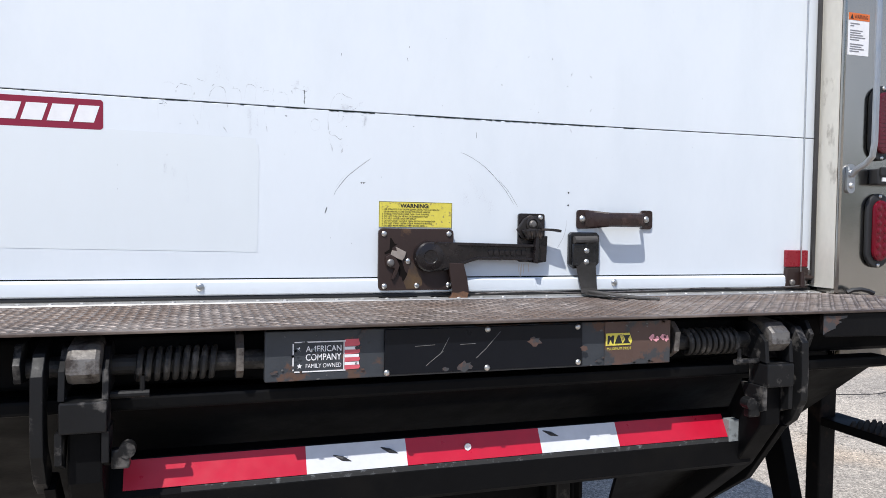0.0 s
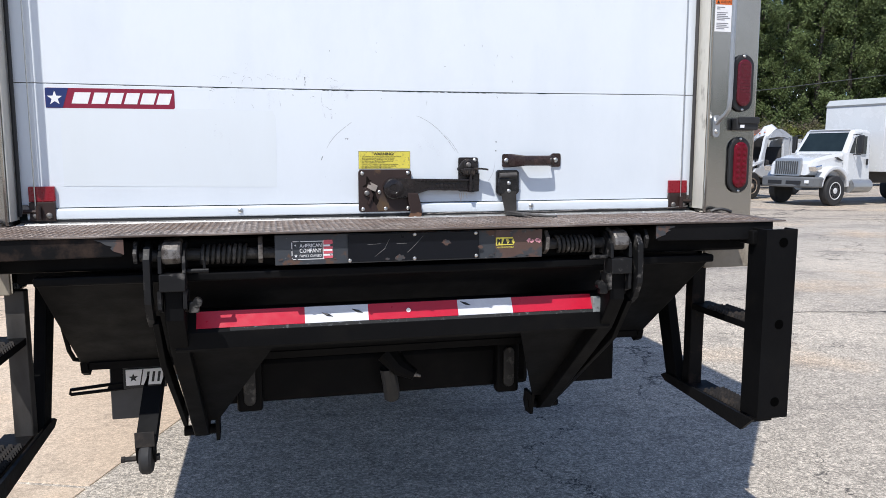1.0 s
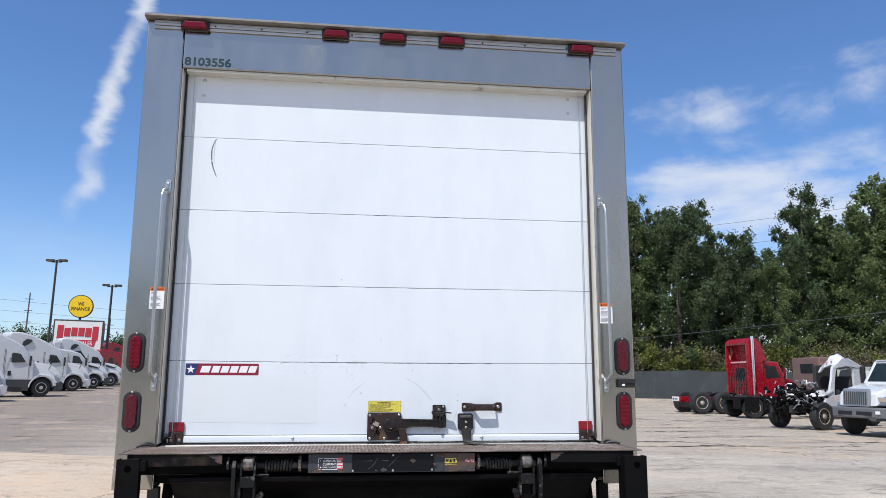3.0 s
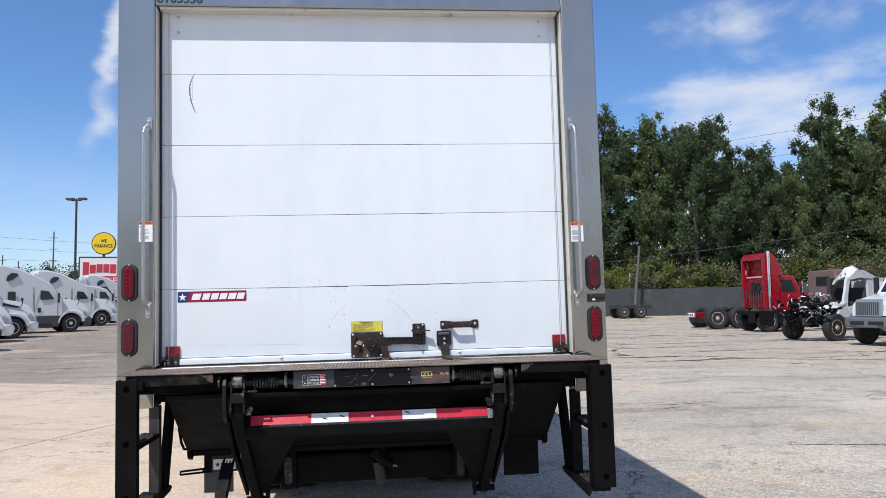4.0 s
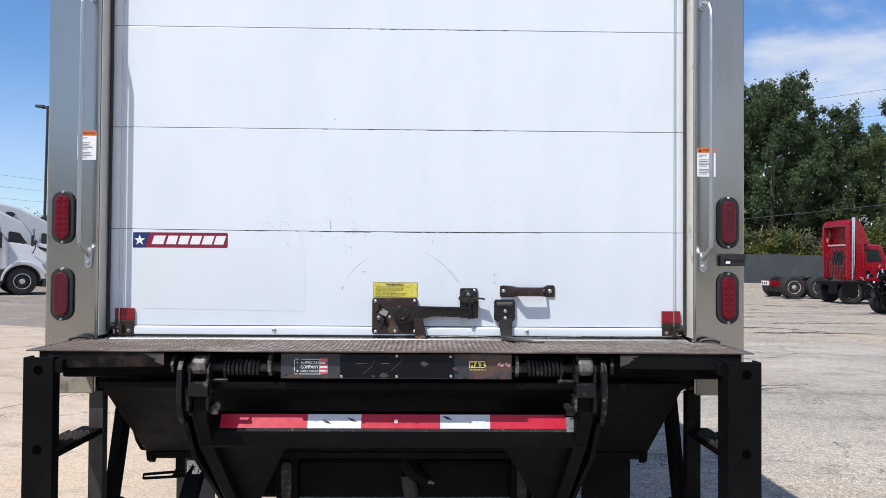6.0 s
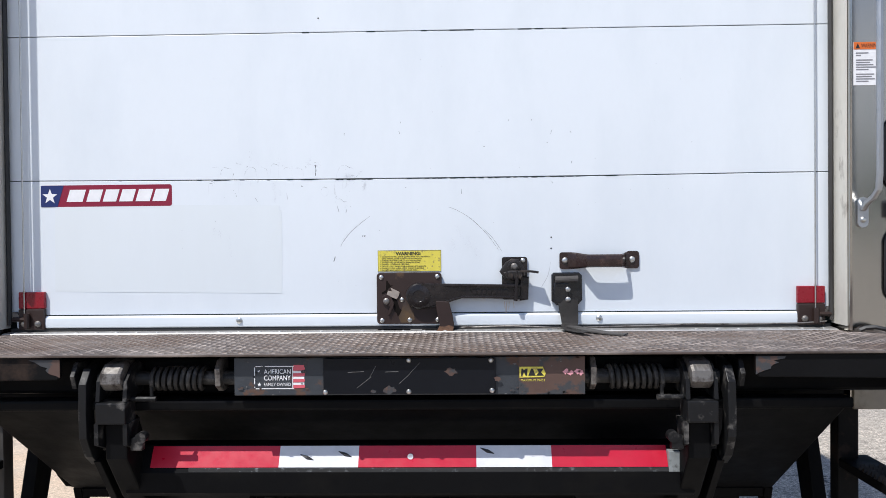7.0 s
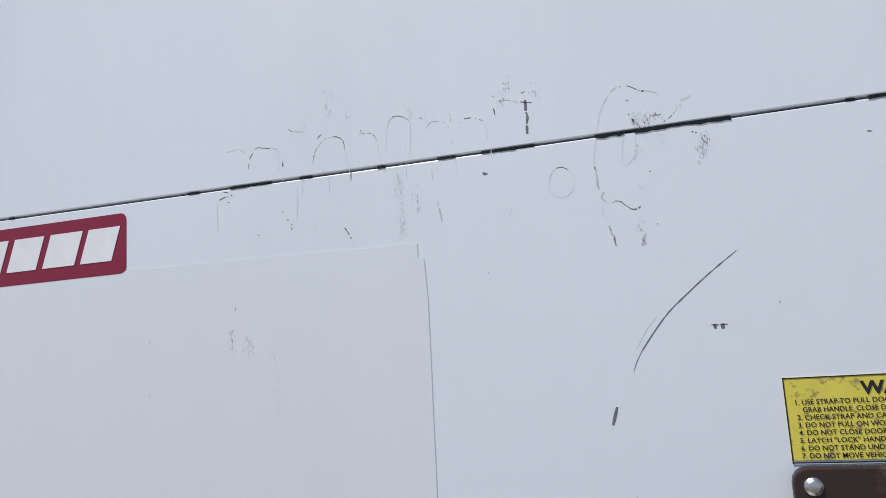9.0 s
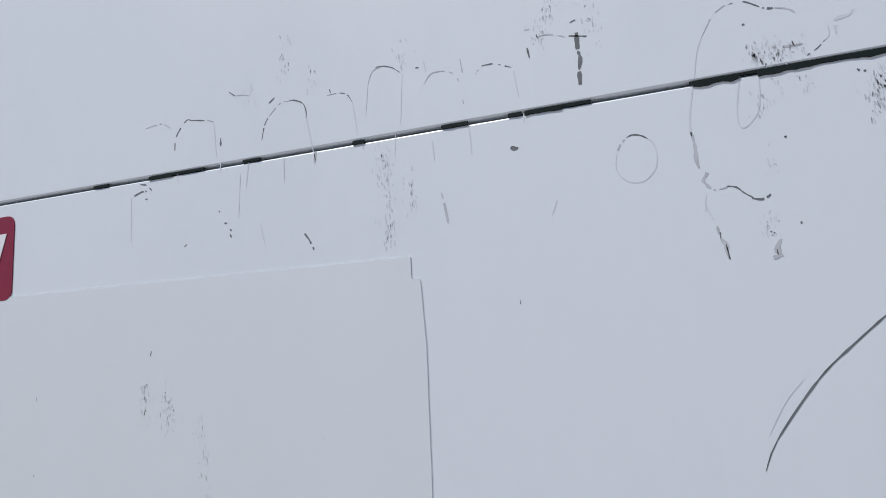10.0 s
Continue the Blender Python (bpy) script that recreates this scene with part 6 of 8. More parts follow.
for mat_f, n, lo, hi in ((RUST_BROWN, 34, 0.0015, 0.006), (SCRATCH, 16, 0.001, 0.003)):
    bm = bmesh.new()
    for k in range(n):
        cx, cz = (flake.uniform(-0.36, -0.19) if flake.random() < 0.4 else flake.uniform(0.20, 0.375)), (flake.choice((1.2095, 1.283)) + flake.gauss(0, 0.006) if flake.random() < 0.65 else flake.uniform(1.21, 1.28))
        cz = min(max(cz, 1.2075), 1.2845)
        r = flake.uniform(lo, hi)
        prism(bm, [(cx + r * flake.uniform(0.5, 1.5) * math.cos(q), min(max(cz + r * flake.uniform(0.3, 0.9) * math.sin(q), 1.2062), 1.2854)) for q in [2 * math.pi * i / 9 for i in range(9)]], "y", -0.3742, -0.3737)
    part("paint_flakes", bm, mat_f, pan, "small patches of peeled paint", kind="stuff")
# flag sticker
x0, x1, z0, z1 = -0.3215, -0.212, 1.219, 1.2685
bm = bmesh.new()
for a, b in (((x0 + 0.003, z1 - 0.0018), (x1 - 0.024, z1)), ((x0 + 0.003, z0), (x1 - 0.024, z0 + 0.0018)), ((x0, z0 + 0.003), (x0 + 0.0018, z1 - 0.003)),
             ((x1 - 0.0275, z0 + 0.001), (x1 - 0.026, z1 - 0.001))):
    box(bm, (a[0], -0.3728, a[1]), (b[0], -0.3721, b[1]))
fl = part("flag_sticker", bm, STICK_WHITE, pan, "torn black, white and red flag sticker")
lettering("slogan_line", "AMERICAN", x0 + 0.021, x1 - 0.031, 1.2515, 1.2615, -0.3723, STICK_WHITE, fl, bold=0.01)
lettering("slogan_line", "COMPANY", x0 + 0.021, x1 - 0.031, 1.2375, 1.2485, -0.3723, STICK_WHITE, fl, bold=0.01)
lettering("slogan_line", "FAMILY OWNED", x0 + 0.021, x1 - 0.031, 1.2255, 1.2325, -0.3723, STICK_WHITE, fl)
for k in range(4):
    bm = bmesh.new()
    zz = z0 + 0.0015 + k * 0.0126
    prism(bm, [(x1 - 0.0255, zz), (x1 - 0.002, zz + 0.001), (x1, zz + 0.004), (x1 - 0.001, zz + 0.0075), (x1 - 0.0255, zz + 0.0072)], "y", -0.3728, -0.3721)
    part("stripe", bm, STICK_STRIPE, fl)
    bm = bmesh.new()
    box(bm, (x1 - 0.0255, -0.3726, zz + 0.0074), (x1 - 0.002, -0.3721, zz + 0.0122))
    part("stripe", bm, STICK_WHITE if k < 3 else STICK_STRIPE, fl)
for sz in (z0 + 0.01, z1 - 0.012):
    bm = bmesh.new()
    prism(bm, [(x0 + 0.011 + (0.0045 if k % 2 == 0 else 0.002) * math.sin(k * math.pi / 5), sz + (0.0045 if k % 2 == 0 else 0.002) * math.cos(k * math.pi / 5)) for k in range(10)], "y", -0.3728, -0.3721)
    part("star", bm, STICK_WHITE, fl)
wear = random.Random(17)
bm = bmesh.new()
for k in range(26):
    cx, cz = x0 + wear.random() ** 1.7 * 0.095, wear.uniform(z0, z1)
    r = wear.uniform(0.0012, 0.0042)
    prism(bm, [(cx + r * wear.uniform(0.5, 1.4) * math.cos(q), cz + r * wear.uniform(0.4, 1.0) * math.sin(q)) for q in [2 * math.pi * i / 9 for i in range(9)]], "y", -0.3732, -0.3729)
part("worn_fleck", bm, GREY_WORN, fl, "flecks where the sticker has worn off", kind="stuff")
# torn yellow sticker with plain black blocks
bm = bmesh.new()
prism(bm, [(0.2445, 1.2415), (0.2965, 1.2425), (0.300, 1.250), (0.294, 1.2645), (0.2445, 1.2645)], "y", -0.3748, -0.3738)
ys = part("yellow_sticker", bm, STICK_YELLOW, pan, "torn yellow sticker with black blocks")
for pts in (((0.2475, 1.2455), (0.2505, 1.2455), (0.254, 1.253), (0.2575, 1.2455), (0.2605, 1.2455), (0.2615, 1.2605), (0.2575, 1.2605), (0.254, 1.257), (0.2515, 1.2605), (0.2485, 1.2605)),
            ((0.263, 1.2455), (0.2785, 1.2455), (0.273, 1.2605), (0.269, 1.2605)), ((0.280, 1.2455), (0.2955, 1.2455), (0.290, 1.253), (0.2955, 1.2605), (0.280, 1.2605), (0.285, 1.253))):
    bm = bmesh.new()
    prism(bm, pts, "y", -0.3753, -0.3749)
    part("black_block", bm, INK, ys)
lettering("small_text", "MAXIMUM PROT", 0.2475, 0.299, 1.2335, 1.2385, -0.3738, STICK_YELLOW, ys)
for bx, bz in ((0.344, 1.2535), (0.352, 1.251), (0.367, 1.2545), (0.374, 1.252)):
    bm = bmesh.new()
    prism(bm, [(bx + 0.008 * rng.uniform(0.4, 1.1) * math.cos(t), bz + 0.007 * rng.uniform(0.3, 1.1) * math.sin(t)) for t in [2 * math.pi * k / 12 for k in range(12)]], "y", -0.3744, -0.3738)
    part("sticker_scrap", bm, STICK_PINK, pan)

bm = bmesh.new()
box(bm, (-1.08, -0.07, 1.13), (1.08, 0.06, 1.2915), 0.006)
box(bm, (-0.93, -0.068, 1.0), (0.93, 0.058, 1.1285), 0.004)
part("rear_sill", bm, BLACK, truck)
# deck frame: front angles, cross tube, under-deck members
for sx in (-1, 1):
    bm = bmesh.new()
    prism(bm, [(sx * 0.735, DZ - 0.0055), (sx * 1.13, DZ - 0.0055), (sx * 1.13, 1.238), (sx * 0.742, 1.243), (sx * 0.735, 1.25)], "y", -0.388, -0.376, 0.002)
    fa = part("deck_angle", bm, BLACK_WORN, gate, "black edge angle rusted at its end")
    bm = bmesh.new()
    edge = [(sx * (0.734 + 0.062 * (1 - (k / 9) ** 1.5) * rng.uniform(0.6, 1.15)), DZ - 0.011 - 0.038 * k / 9) for k in range(10)]
    prism(bm, [(sx * 0.734, DZ - 0.011)] + edge + [(sx * 0.734, DZ - 0.05)], "y", -0.3892, -0.3884)
    part("rust_patch", bm, RUST_BROWN, fa)
bm = bmesh.new()
box(bm, (-1.10, -0.30, 1.195), (1.10, -0.12, 1.275), 0.008)
part("cross_tube", bm, BLACK, gate)
bm = bmesh.new()
box(bm, (-0.96, -0.345, 1.166), (0.96, -0.30, 1.190), 0.006)
part("hinge_shelf", bm, BLACK, gate)
bm = bmesh.new()
cyl(bm, (-0.72, -0.335, 1.237), (0.70, -0.335, 1.237), 0.016, None, 16)
part("torsion_shaft", bm, SPRING_DARK, gate)
# hinges with their springs
for sx in (-1, 1):
    hx = sx * 0.622
    bm = bmesh.new()
    box(bm, (hx - 0.032, -0.400, 1.150), (hx + 0.032, -0.345, 1.196), 0.003)
    blk = part("hinge_block", bm, LINK_DARK, gate, "scraped grey hinge block")
    for ox in (-0.029, 0.029):
        bm = bmesh.new()
        prism(bm, [(-0.395, 1.198), (-0.31, 1.205), (-0.30, 1.262), (-0.33, 1.275), (-0.355, 1.27), (-0.39, 1.24)], "x", hx + ox - 0.0045, hx + ox + 0.0045, 0.001)
        part("hinge_cheek", bm, LINK_DARK, blk)
    for ox in (-0.033, 0.029):
        bm = bmesh.new()
        prism(bm, [(-0.395, 1.151), (-0.395, 1.105), (-0.36, 1.09), (-0.33, 1.151)], "x", hx + ox - 0.005, hx + ox + 0.005, 0.001)
        part("lug", bm, LINK_DARK, blk)
    bm = bmesh.new()
    prism(bm, [(-0.325, 1.282), (-0.375, 1.276), (-0.398, 1.258), (-0.400, 1.236), (-0.385, 1.220), (-0.325, 1.215)], "x", hx - 0.024, hx + 0.024, 0.008)
    part("pivot_casting", bm, CASTING, blk, "bare cast steel pivot")
    ox = sx * 0.060
    bm = bmesh.new()
    prism(bm, [(-0.320, 1.278), (-0.375, 1.265), (-0.397, 1.235), (-0.400, 1.17), (-0.398, 1.12), (-0.375, 1.075), (-0.345, 1.05), (-0.325, 1.08), (-0.36, 1.13), (-0.365, 1.19), (-0.345, 1.235), (-0.32, 1.25)], "x", hx + ox - 0.0085, hx + ox + 0.0085, 0.0015)
    part("curved_link", bm, LINK_DARK, blk)
    bm = bmesh.new()
    prism(bm, [(-0.31, 1.282), (-0.368, 1.276), (-0.385, 1.25), (-0.375, 1.222), (-0.31, 1.215)], "x", hx + sx * 0.088 - 0.005, hx + sx * 0.088 + 0.005, 0.001)
    part("stop_plate", bm, LINK_DARK, blk)
    bm = bmesh.new()
    cyl(bm, (hx - sx * 0.034, -0.372, 1.199), (hx - sx * 0.088, -0.372, 1.199), 0.006, None, 10)
    cyl(bm, (hx - sx * 0.078, -0.372, 1.199), (hx - sx * 0.078, -0.372, 1.225), 0.004, None, 8)
    part("spring_pin", bm, LINK_DARK, blk)
    bm = bmesh.new()
    cyl(bm, (hx - sx * 0.058, -0.388, 1.118), (hx - sx * 0.058, -0.368, 1.118), 0.012, None, 14)
    box(bm, (hx - sx * 0.062, -0.386, 1.09), (hx - sx * 0.035, -0.368, 1.12), 0.004)
    part("roller", bm, LINK_DARK, blk)
    # coil spring round the shaft
    bm = bmesh.new()
    turns, n = 9, 16
    pts = [(sx * (0.436 + 0.120 * k / (turns * n)), -0.338 + 0.0225 * math.cos(2 * math.pi * k / n), 1.237 + 0.0225 * math.sin(2 * math.pi * k / n)) for k in range(turns * n + 1)]
    tube(bm, pts, 0.0052, 8)
    part("coil_spring", bm, SPRING_DARK, gate, "dusty black coil spring on the hinge shaft")
    bm = bmesh.new()
    prism(bm, [(-0.31, 1.282), (-0.352, 1.28), (-0.372, 1.262), (-0.368, 1.225), (-0.345, 1.21), (-0.31, 1.21)], "x", sx * 0.402 - 0.006, sx * 0.402 + 0.006, 0.0015)
    part("spring_anchor", bm, CASTING, gate, "worn steel spring anchor plate")
    # arm from the hinge down to the tuck-under link
    bm = bmesh.new()
    prism(bm, [(-0.375, 1.152), (-0.315, 1.152), (-0.235, 1.01), (0.26, 0.60), (0.275, 0.555), (0.23, 0.53), (0.19, 0.545), (-0.30, 0.965), (-0.375, 1.07)], "x", hx - 0.024, hx + 0.024, 0.004)
    part("fold_arm", bm, BLACK, gate, "black steel folding arm")
    bm = bmesh.new()
    prism(bm, [(-0.36, 1.06), (-0.325, 1.075), (-0.22, 0.96), (0.22, 0.62), (0.19, 0.585), (-0.26, 0.92)], "x", hx + sx * 0.05 - 0.008, hx + sx * 0.05 + 0.008, 0.002)
    part("parallel_link", bm, BLACK, gate)
    bm = bmesh.new()
    prism(bm, [(0.18, 0.60), (0.27, 0.60), (0.28, 0.55), (0.255, 0.515), (0.20, 0.52)], "x", hx - sx * 0.052 - 0.006, hx - sx * 0.052 + 0.006, 0.001)
    cyl(bm, (hx - 0.06, 0.23, 0.553), (hx + 0.06, 0.23, 0.553), 0.018, None, 12)
    part("arm_clevis", bm, BLACK, gate)
    # gusset between the taped bar and the arm
    bm = bmesh.new()
    a, b, c, e = (sx * 0.36, -0.25, 0.975), (sx * 0.60, -0.25, 0.975), (sx * 0.60, 0.18, 0.60), (sx * 0.565, 0.18, 0.60)
    lo = [bm.verts.new(v) for v in (a, b, c, e)]
    hi = [bm.verts.new((v[0], v[1] + 0.008, v[2] + 0.007)) for v in (a, b, c, e)]
    for k in range(4):
        bm.faces.new((lo[k], lo[(k + 1) % 4], hi[(k + 1) % 4], hi[k]))
    bm.faces.new(lo)
    bm.faces.new(hi[::-1])
    bmesh.ops.recalc_face_normals(bm, faces=bm.faces[:])
    part("gusset", bm, BLACK, gate)
# taped under-ride bar, its face leaning back
bm = bmesh.new()
prism(bm, [(-0.283, 1.074), (-0.307, 1.030), (-0.312, 1.020), (-0.312, 0.975), (-0.300, 0.965), (-0.24, 0.965), (-0.24, 1.074)], "x", -0.632, 0.632, 0.002)
ubar = part("underride_bar", bm, BLACK, gate, "black bar with red and white reflective tape")
cuts = [-0.577, -0.288, -0.110, 0.153, 0.320, 0.574]
for k, (x0, x1) in enumerate(zip(cuts, cuts[1:])):
    bm = bmesh.new()
    vs = [bm.verts.new(v) for v in ((x0, -0.2851, 1.0722), (x1, -0.2851, 1.0722), (x1, -0.3080, 1.0305), (x0, -0.3080, 1.0305))]
    bm.faces.new(vs)
    hi = bmesh.ops.extrude_face_region(bm, geom=bm.faces[:])
    for v in [g for g in hi["geom"] if isinstance(g, bmesh.types.BMVert)]:
        v.co += Vector((0, -0.0012, 0.0007))
    bmesh.ops.recalc_face_normals(bm, faces=bm.faces[:])
    part("tape_strip", bm, WHITE_TAPE if k % 2 else RED_TAPE, ubar, "scuffed reflective tape")
bm = bmesh.new()
box(bm, (-0.49, -0.3112, 1.0205), (0.60, -0.3075, 1.0300), 0.001)
part("scraped_edge", bm, GREY_EDGE, ubar, "scraped grey tape edge")
bm = bmesh.new()
box(bm, (0.5745, -0.3118, 1.0205), (0.605, -0.2900, 1.066), 0.001)
part("tape_end", bm, TAPE_END, ubar, "dirty pale end of the tape")
bm = bmesh.new()
lathe(bm, [(0.0065, -0.0005), (0.0065, -0.003), (0.0035, -0.003), (0.0035, -0.001)], (0.006, -0.2985, 1.0525), "y", 14)
part("grommet", bm, STICK_WHITE, ubar)
for gx, gz in ((-0.225, 1.050), (-0.14, 1.056), (0.178, 1.062)):
    bm = bmesh.new()
    yy = -0.3080 + (gz - 1.0305) * 0.549
    tube(bm, [(gx - 0.016, yy - 0.0018 + 0.004, gz + 0.006), (gx, yy - 0.002, gz), (gx + 0.016, yy - 0.0035, gz - 0.006)], [0.001, 0.004, 0.001], 6)
    part("tape_tear", bm, RUBBER, ubar)
# folded platform, leaning forward under the deck
bm = bmesh.new()
prism(bm, [(-0.315, 1.170), (-0.285, 1.170), (0.15, 0.885), (0.15, 0.840), (0.11, 0.835)], "x", -0.965, 0.965, 0.004)
plat = part("folded_platform", bm, BLACK, gate, "black folded lift platform")
for sx in (-1, 1):
    bm = bmesh.new()
    prism(bm, [(0.09, 0.85), (0.16, 0.88), (0.165, 0.82), (0.13, 0.800), (0.10, 0.815)], "x", sx * 0.967, sx * 0.945, 0.002)
    part("end_tab", bm, BLACK, plat)
    if sx > 0:
        continue
    bm = bmesh.new()
    tube(bm, [(sx * 0.957, -0.02, 1.0), (sx * 0.985, 0.0, 0.985), (sx * 0.987, 0.06, 0.90), (sx * 0.98, 0.085, 0.865), (sx * 0.955, 0.09, 0.86)], 0.007, 8)
    part("pull_loop", bm, BLACK, plat)
bm = bmesh.new()
prism(bm, [(0.11, 0.880), (0.085, 0.850), (0.09, 0.826), (0.20, 0.826), (0.20, 0.880)], "x", -0.94, 0.94, 0.003)
part("platform_lip", bm, BLACK, plat)
# main tube of the gate frame with vertical bump tubes and centre latch
bm = bmesh.new()
box(bm, (-0.60, 0.32, 0.60), (0.60, 0.46, 0.765), 0.02)
part("main_tube", bm, BLACK, gate, "black lift gate main tube")
bm = bmesh.new()
box(bm, (-0.60, 0.46, 0.74), (0.60, 0.52, 1.119), 0.01)
part("mount_plate", bm, BLACK, gate)
# dark bar added to block the bright gap above the main tube
bm = bmesh.new()
box(bm, (-0.60, 0.36, 0.775), (0.60, 0.455, 0.855), 0.006)
part("gap_filler", bm, BLACK, gate)
for bx in (-0.462, 0.500):
    bm = bmesh.new()
    box(bm, (bx - 0.045, 0.275, 0.585), (bx + 0.045, 0.33, 0.80), 0.012)
    bt = part("bump_stop", bm, BLACK, gate, "black bump stop with a worn pad")
    bm = bmesh.new()
    prism(bm, stadium(bx, 0.69, 0.042, 0.155), "y", 0.262, 0.276, 0.003)
    part("pad", bm, SPRING_DARK, bt)
bm = bmesh.new()
box(bm, (0.035, 0.22, 0.77), (0.075, 0.34, 0.93), 0.008)
box(bm, (0.115, 0.22, 0.80), (0.145, 0.34, 0.93), 0.008)
tube(bm, [(0.03, 0.25, 0.78), (0.07, 0.22, 0.73), (0.12, 0.20, 0.705)], [0.045, 0.035, 0.02], 10)
lt = part("centre_latch", bm, BLACK, gate, "black centre latch with a bare steel tip")
bm = bmesh.new()
tube(bm, [(0.07, 0.205, 0.725), (0.11, 0.195, 0.710), (0.14, 0.195, 0.700)], [0.014, 0.012, 0.005], 8)
part("latch_tip", bm, CASTING, lt)
bm = bmesh.new()
tube(bm, [(0.03, 0.26, 0.72), (0.045, 0.27, 0.64), (0.05, 0.29, 0.60)], 0.03, 10)
part("hydraulic_hose", bm, RUBBER, lt)
# dock bumper steps at both ends
for sx in (-1, 1):
    def pr(pts):
        return [(sx * p[0], p[1]) for p in pts]
    st = new("bumper_step", mesh_of(bmesh.new(), BLACK, "bumper_step"))
    bm = bmesh.new()
    by, bi, bd = (-0.455, 1.060, 0.085) if sx > 0 else (-0.415, 1.072, 0.045)
    prism(bm, [(sx * bi, by), (sx * 1.165, by), (sx * 1.165, by + 0.05), (sx * 1.156, by + 0.05), (sx * 1.156, by + 0.009), (sx * (bi + 0.009), by + 0.009), (sx * (bi + 0.009), by + bd), (sx * bi, by + bd)], "z", 0.690, 1.275, 0.002)
    bm.to_mesh(st.data)
    bm.free()
    st.data.materials.append(BLACK)
    st.parent = gate
    tagged(st, "black dock bumper channel with three holes and open steps")
    for hz in (1.235, 0.985, 0.742):
        bm = bmesh.new()
        lathe(bm, [(0.015, -0.0003), (0.015, -0.0008), (0.002, -0.0008)], (sx * 1.118, by, hz), "y", 16)
        part("hole", bm, HOLE, st)
    bm = bmesh.new()
    box(bm, (sx * 1.066, -0.062, 0.668), (sx * 1.118, -0.018, 1.112), 0.004)
    part("rear_rail", bm, RAIL_GREY if sx < 0 else BLACK_WORN, st, "worn grey steel rail" if sx < 0 else "")
    for sz, zmat in ((0.975, BLACK), (0.682, BLACK_WORN)):
        bm = bmesh.new()
        box(bm, (sx * 1.068, -0.40, sz - 0.022), (sx * 1.155, -0.03, sz), 0.002)
        tread = part("step_tread", bm, zmat, st)
        tv, tf = [], []
        for i in range(4):
            for j in range(15):
                cx, cy = sx * (1.078 + i * 0.022), -0.385 + j * 0.0165
                b = len(tv)
                tv += [(cx - 0.009, cy - 0.005, sz - 0.001), (cx + 0.009, cy - 0.005, sz - 0.001), (cx + 0.009, cy + 0.005, sz - 0.001), (cx - 0.009, cy + 0.005, sz - 0.001), (cx - 0.005, cy, sz + 0.013), (cx + 0.005, cy, sz + 0.013)]
                tf += [(b, b + 1, b + 5, b + 4), (b + 1, b + 2, b + 5), (b + 2, b + 3, b + 4, b + 5), (b + 3, b, b + 4)]
        tm = bpy.data.meshes.new("grip_teeth")
        tm.from_pydata(tv, [], tf)
        tm.materials.append(TOOTH)
        gt = new("grip_teeth", tm)
        gt.parent = st
    bm = bmesh.new()
    prism(bm, [(-0.455, 0.690), (-0.40, 0.640), (0.06, 0.66), (0.09, 0.675), (0.06, 0.690)], "x", sx * 1.042, sx * 1.052)
    part("bottom_flange", bm, BLACK_WORN, st)
    bm = bmesh.new()
    prism(bm, [(0.13, 1.13), (0.22, 1.13), (0.065, 0.67), (-0.01, 0.67)], "x", sx * 1.052, sx * 1.088, 0.003)
    part("brace", bm, BLACK, st)
    bm = bmesh.new()
    box(bm, (sx * 1.045, -0.41, 1.225), (sx * 1.125, -0.25, 1.268), 0.004)
    part("top_bracket", bm, BLACK, st)
# parking stand with caster, and plate holder
bm = bmesh.new()
prism(bm, [(-0.10, 0.82), (-0.03, 0.83), (-0.13, 0.66), (-0.185, 0.655), (-0.185, 0.69)], "x", -0.770, -0.764)
prism(bm, [(-0.10, 0.82), (-0.03, 0.83), (-0.13, 0.66), (-0.185, 0.655), (-0.185, 0.69)], "x", -0.722, -0.716)
prism(bm, [(-0.10, 0.82), (-0.186, 0.69), (-0.186, 0.665), (-0.16, 0.665), (-0.08, 0.81)], "x", -0.770, -0.716)
for sx in (-0.770, -0.722):
    prism(bm, [(-0.186, 0.67), (-0.150, 0.67), (-0.156, 0.612), (-0.172, 0.612)], "x", sx, sx + 0.005)
for v in bm.verts:
    v.co.x += 0.11 * max(0.0, v.co.z - 0.665)
stand = part("caster_stand", bm, BLACK, gate, "black swing-down stand with a small caster")
bm = bmesh.new()
box(bm, (-0.770, -0.188, 0.665), (-0.716, -0.184, 0.71), 0.002)
part("stand_face", bm, TOOTH, stand)
bm = bmesh.new()
lathe(bm, [(0.012, -0.017), (0.040, -0.017), (0.046, -0.010), (0.046, 0.010), (0.040, 0.017), (0.012, 0.017)], (-0.743, -0.165, 0.625), "x", 22)
part("caster_wheel", bm, TYRE, stand)
bm = bmesh.new()
cyl(bm, (-0.775, -0.165, 0.625), (-0.711, -0.165, 0.625), 0.006, None, 8)
cyl(bm, (-0.806, -0.165, 0.625), (-0.772, -0.165, 0.625), 0.008, None, 8)
cyl(bm, (-0.812, -0.165, 0.625), (-0.803, -0.165, 0.625), 0.010, None, 6)
cyl(bm, (-0.716, -0.165, 0.625), (-0.708, -0.165, 0.625), 0.011, None, 6)
part("axle_bolt", bm, TOOTH, stand)
bm = bmesh.new()
prism(bm, [(-0.92, 0.80), (-0.78, 0.80), (-0.76, 0.72), (-0.80, 0.70), (-0.935, 0.70), (-0.92, 0.73)], "y", 0.290, 0.296)
tube(bm, [(-1.05, 0.293, 0.690), (-1.05, 0.293, 0.706), (-0.93, 0.293, 0.716), (-0.80, 0.293, 0.722)], 0.006, 6)
tube(bm, [(-1.05, 0.293, 0.690), (-0.93, 0.293, 0.697), (-0.80, 0.293, 0.705)], 0.006, 6)
holder = part("plate_holder", bm, BLACK, gate, "bent black number plate holder")
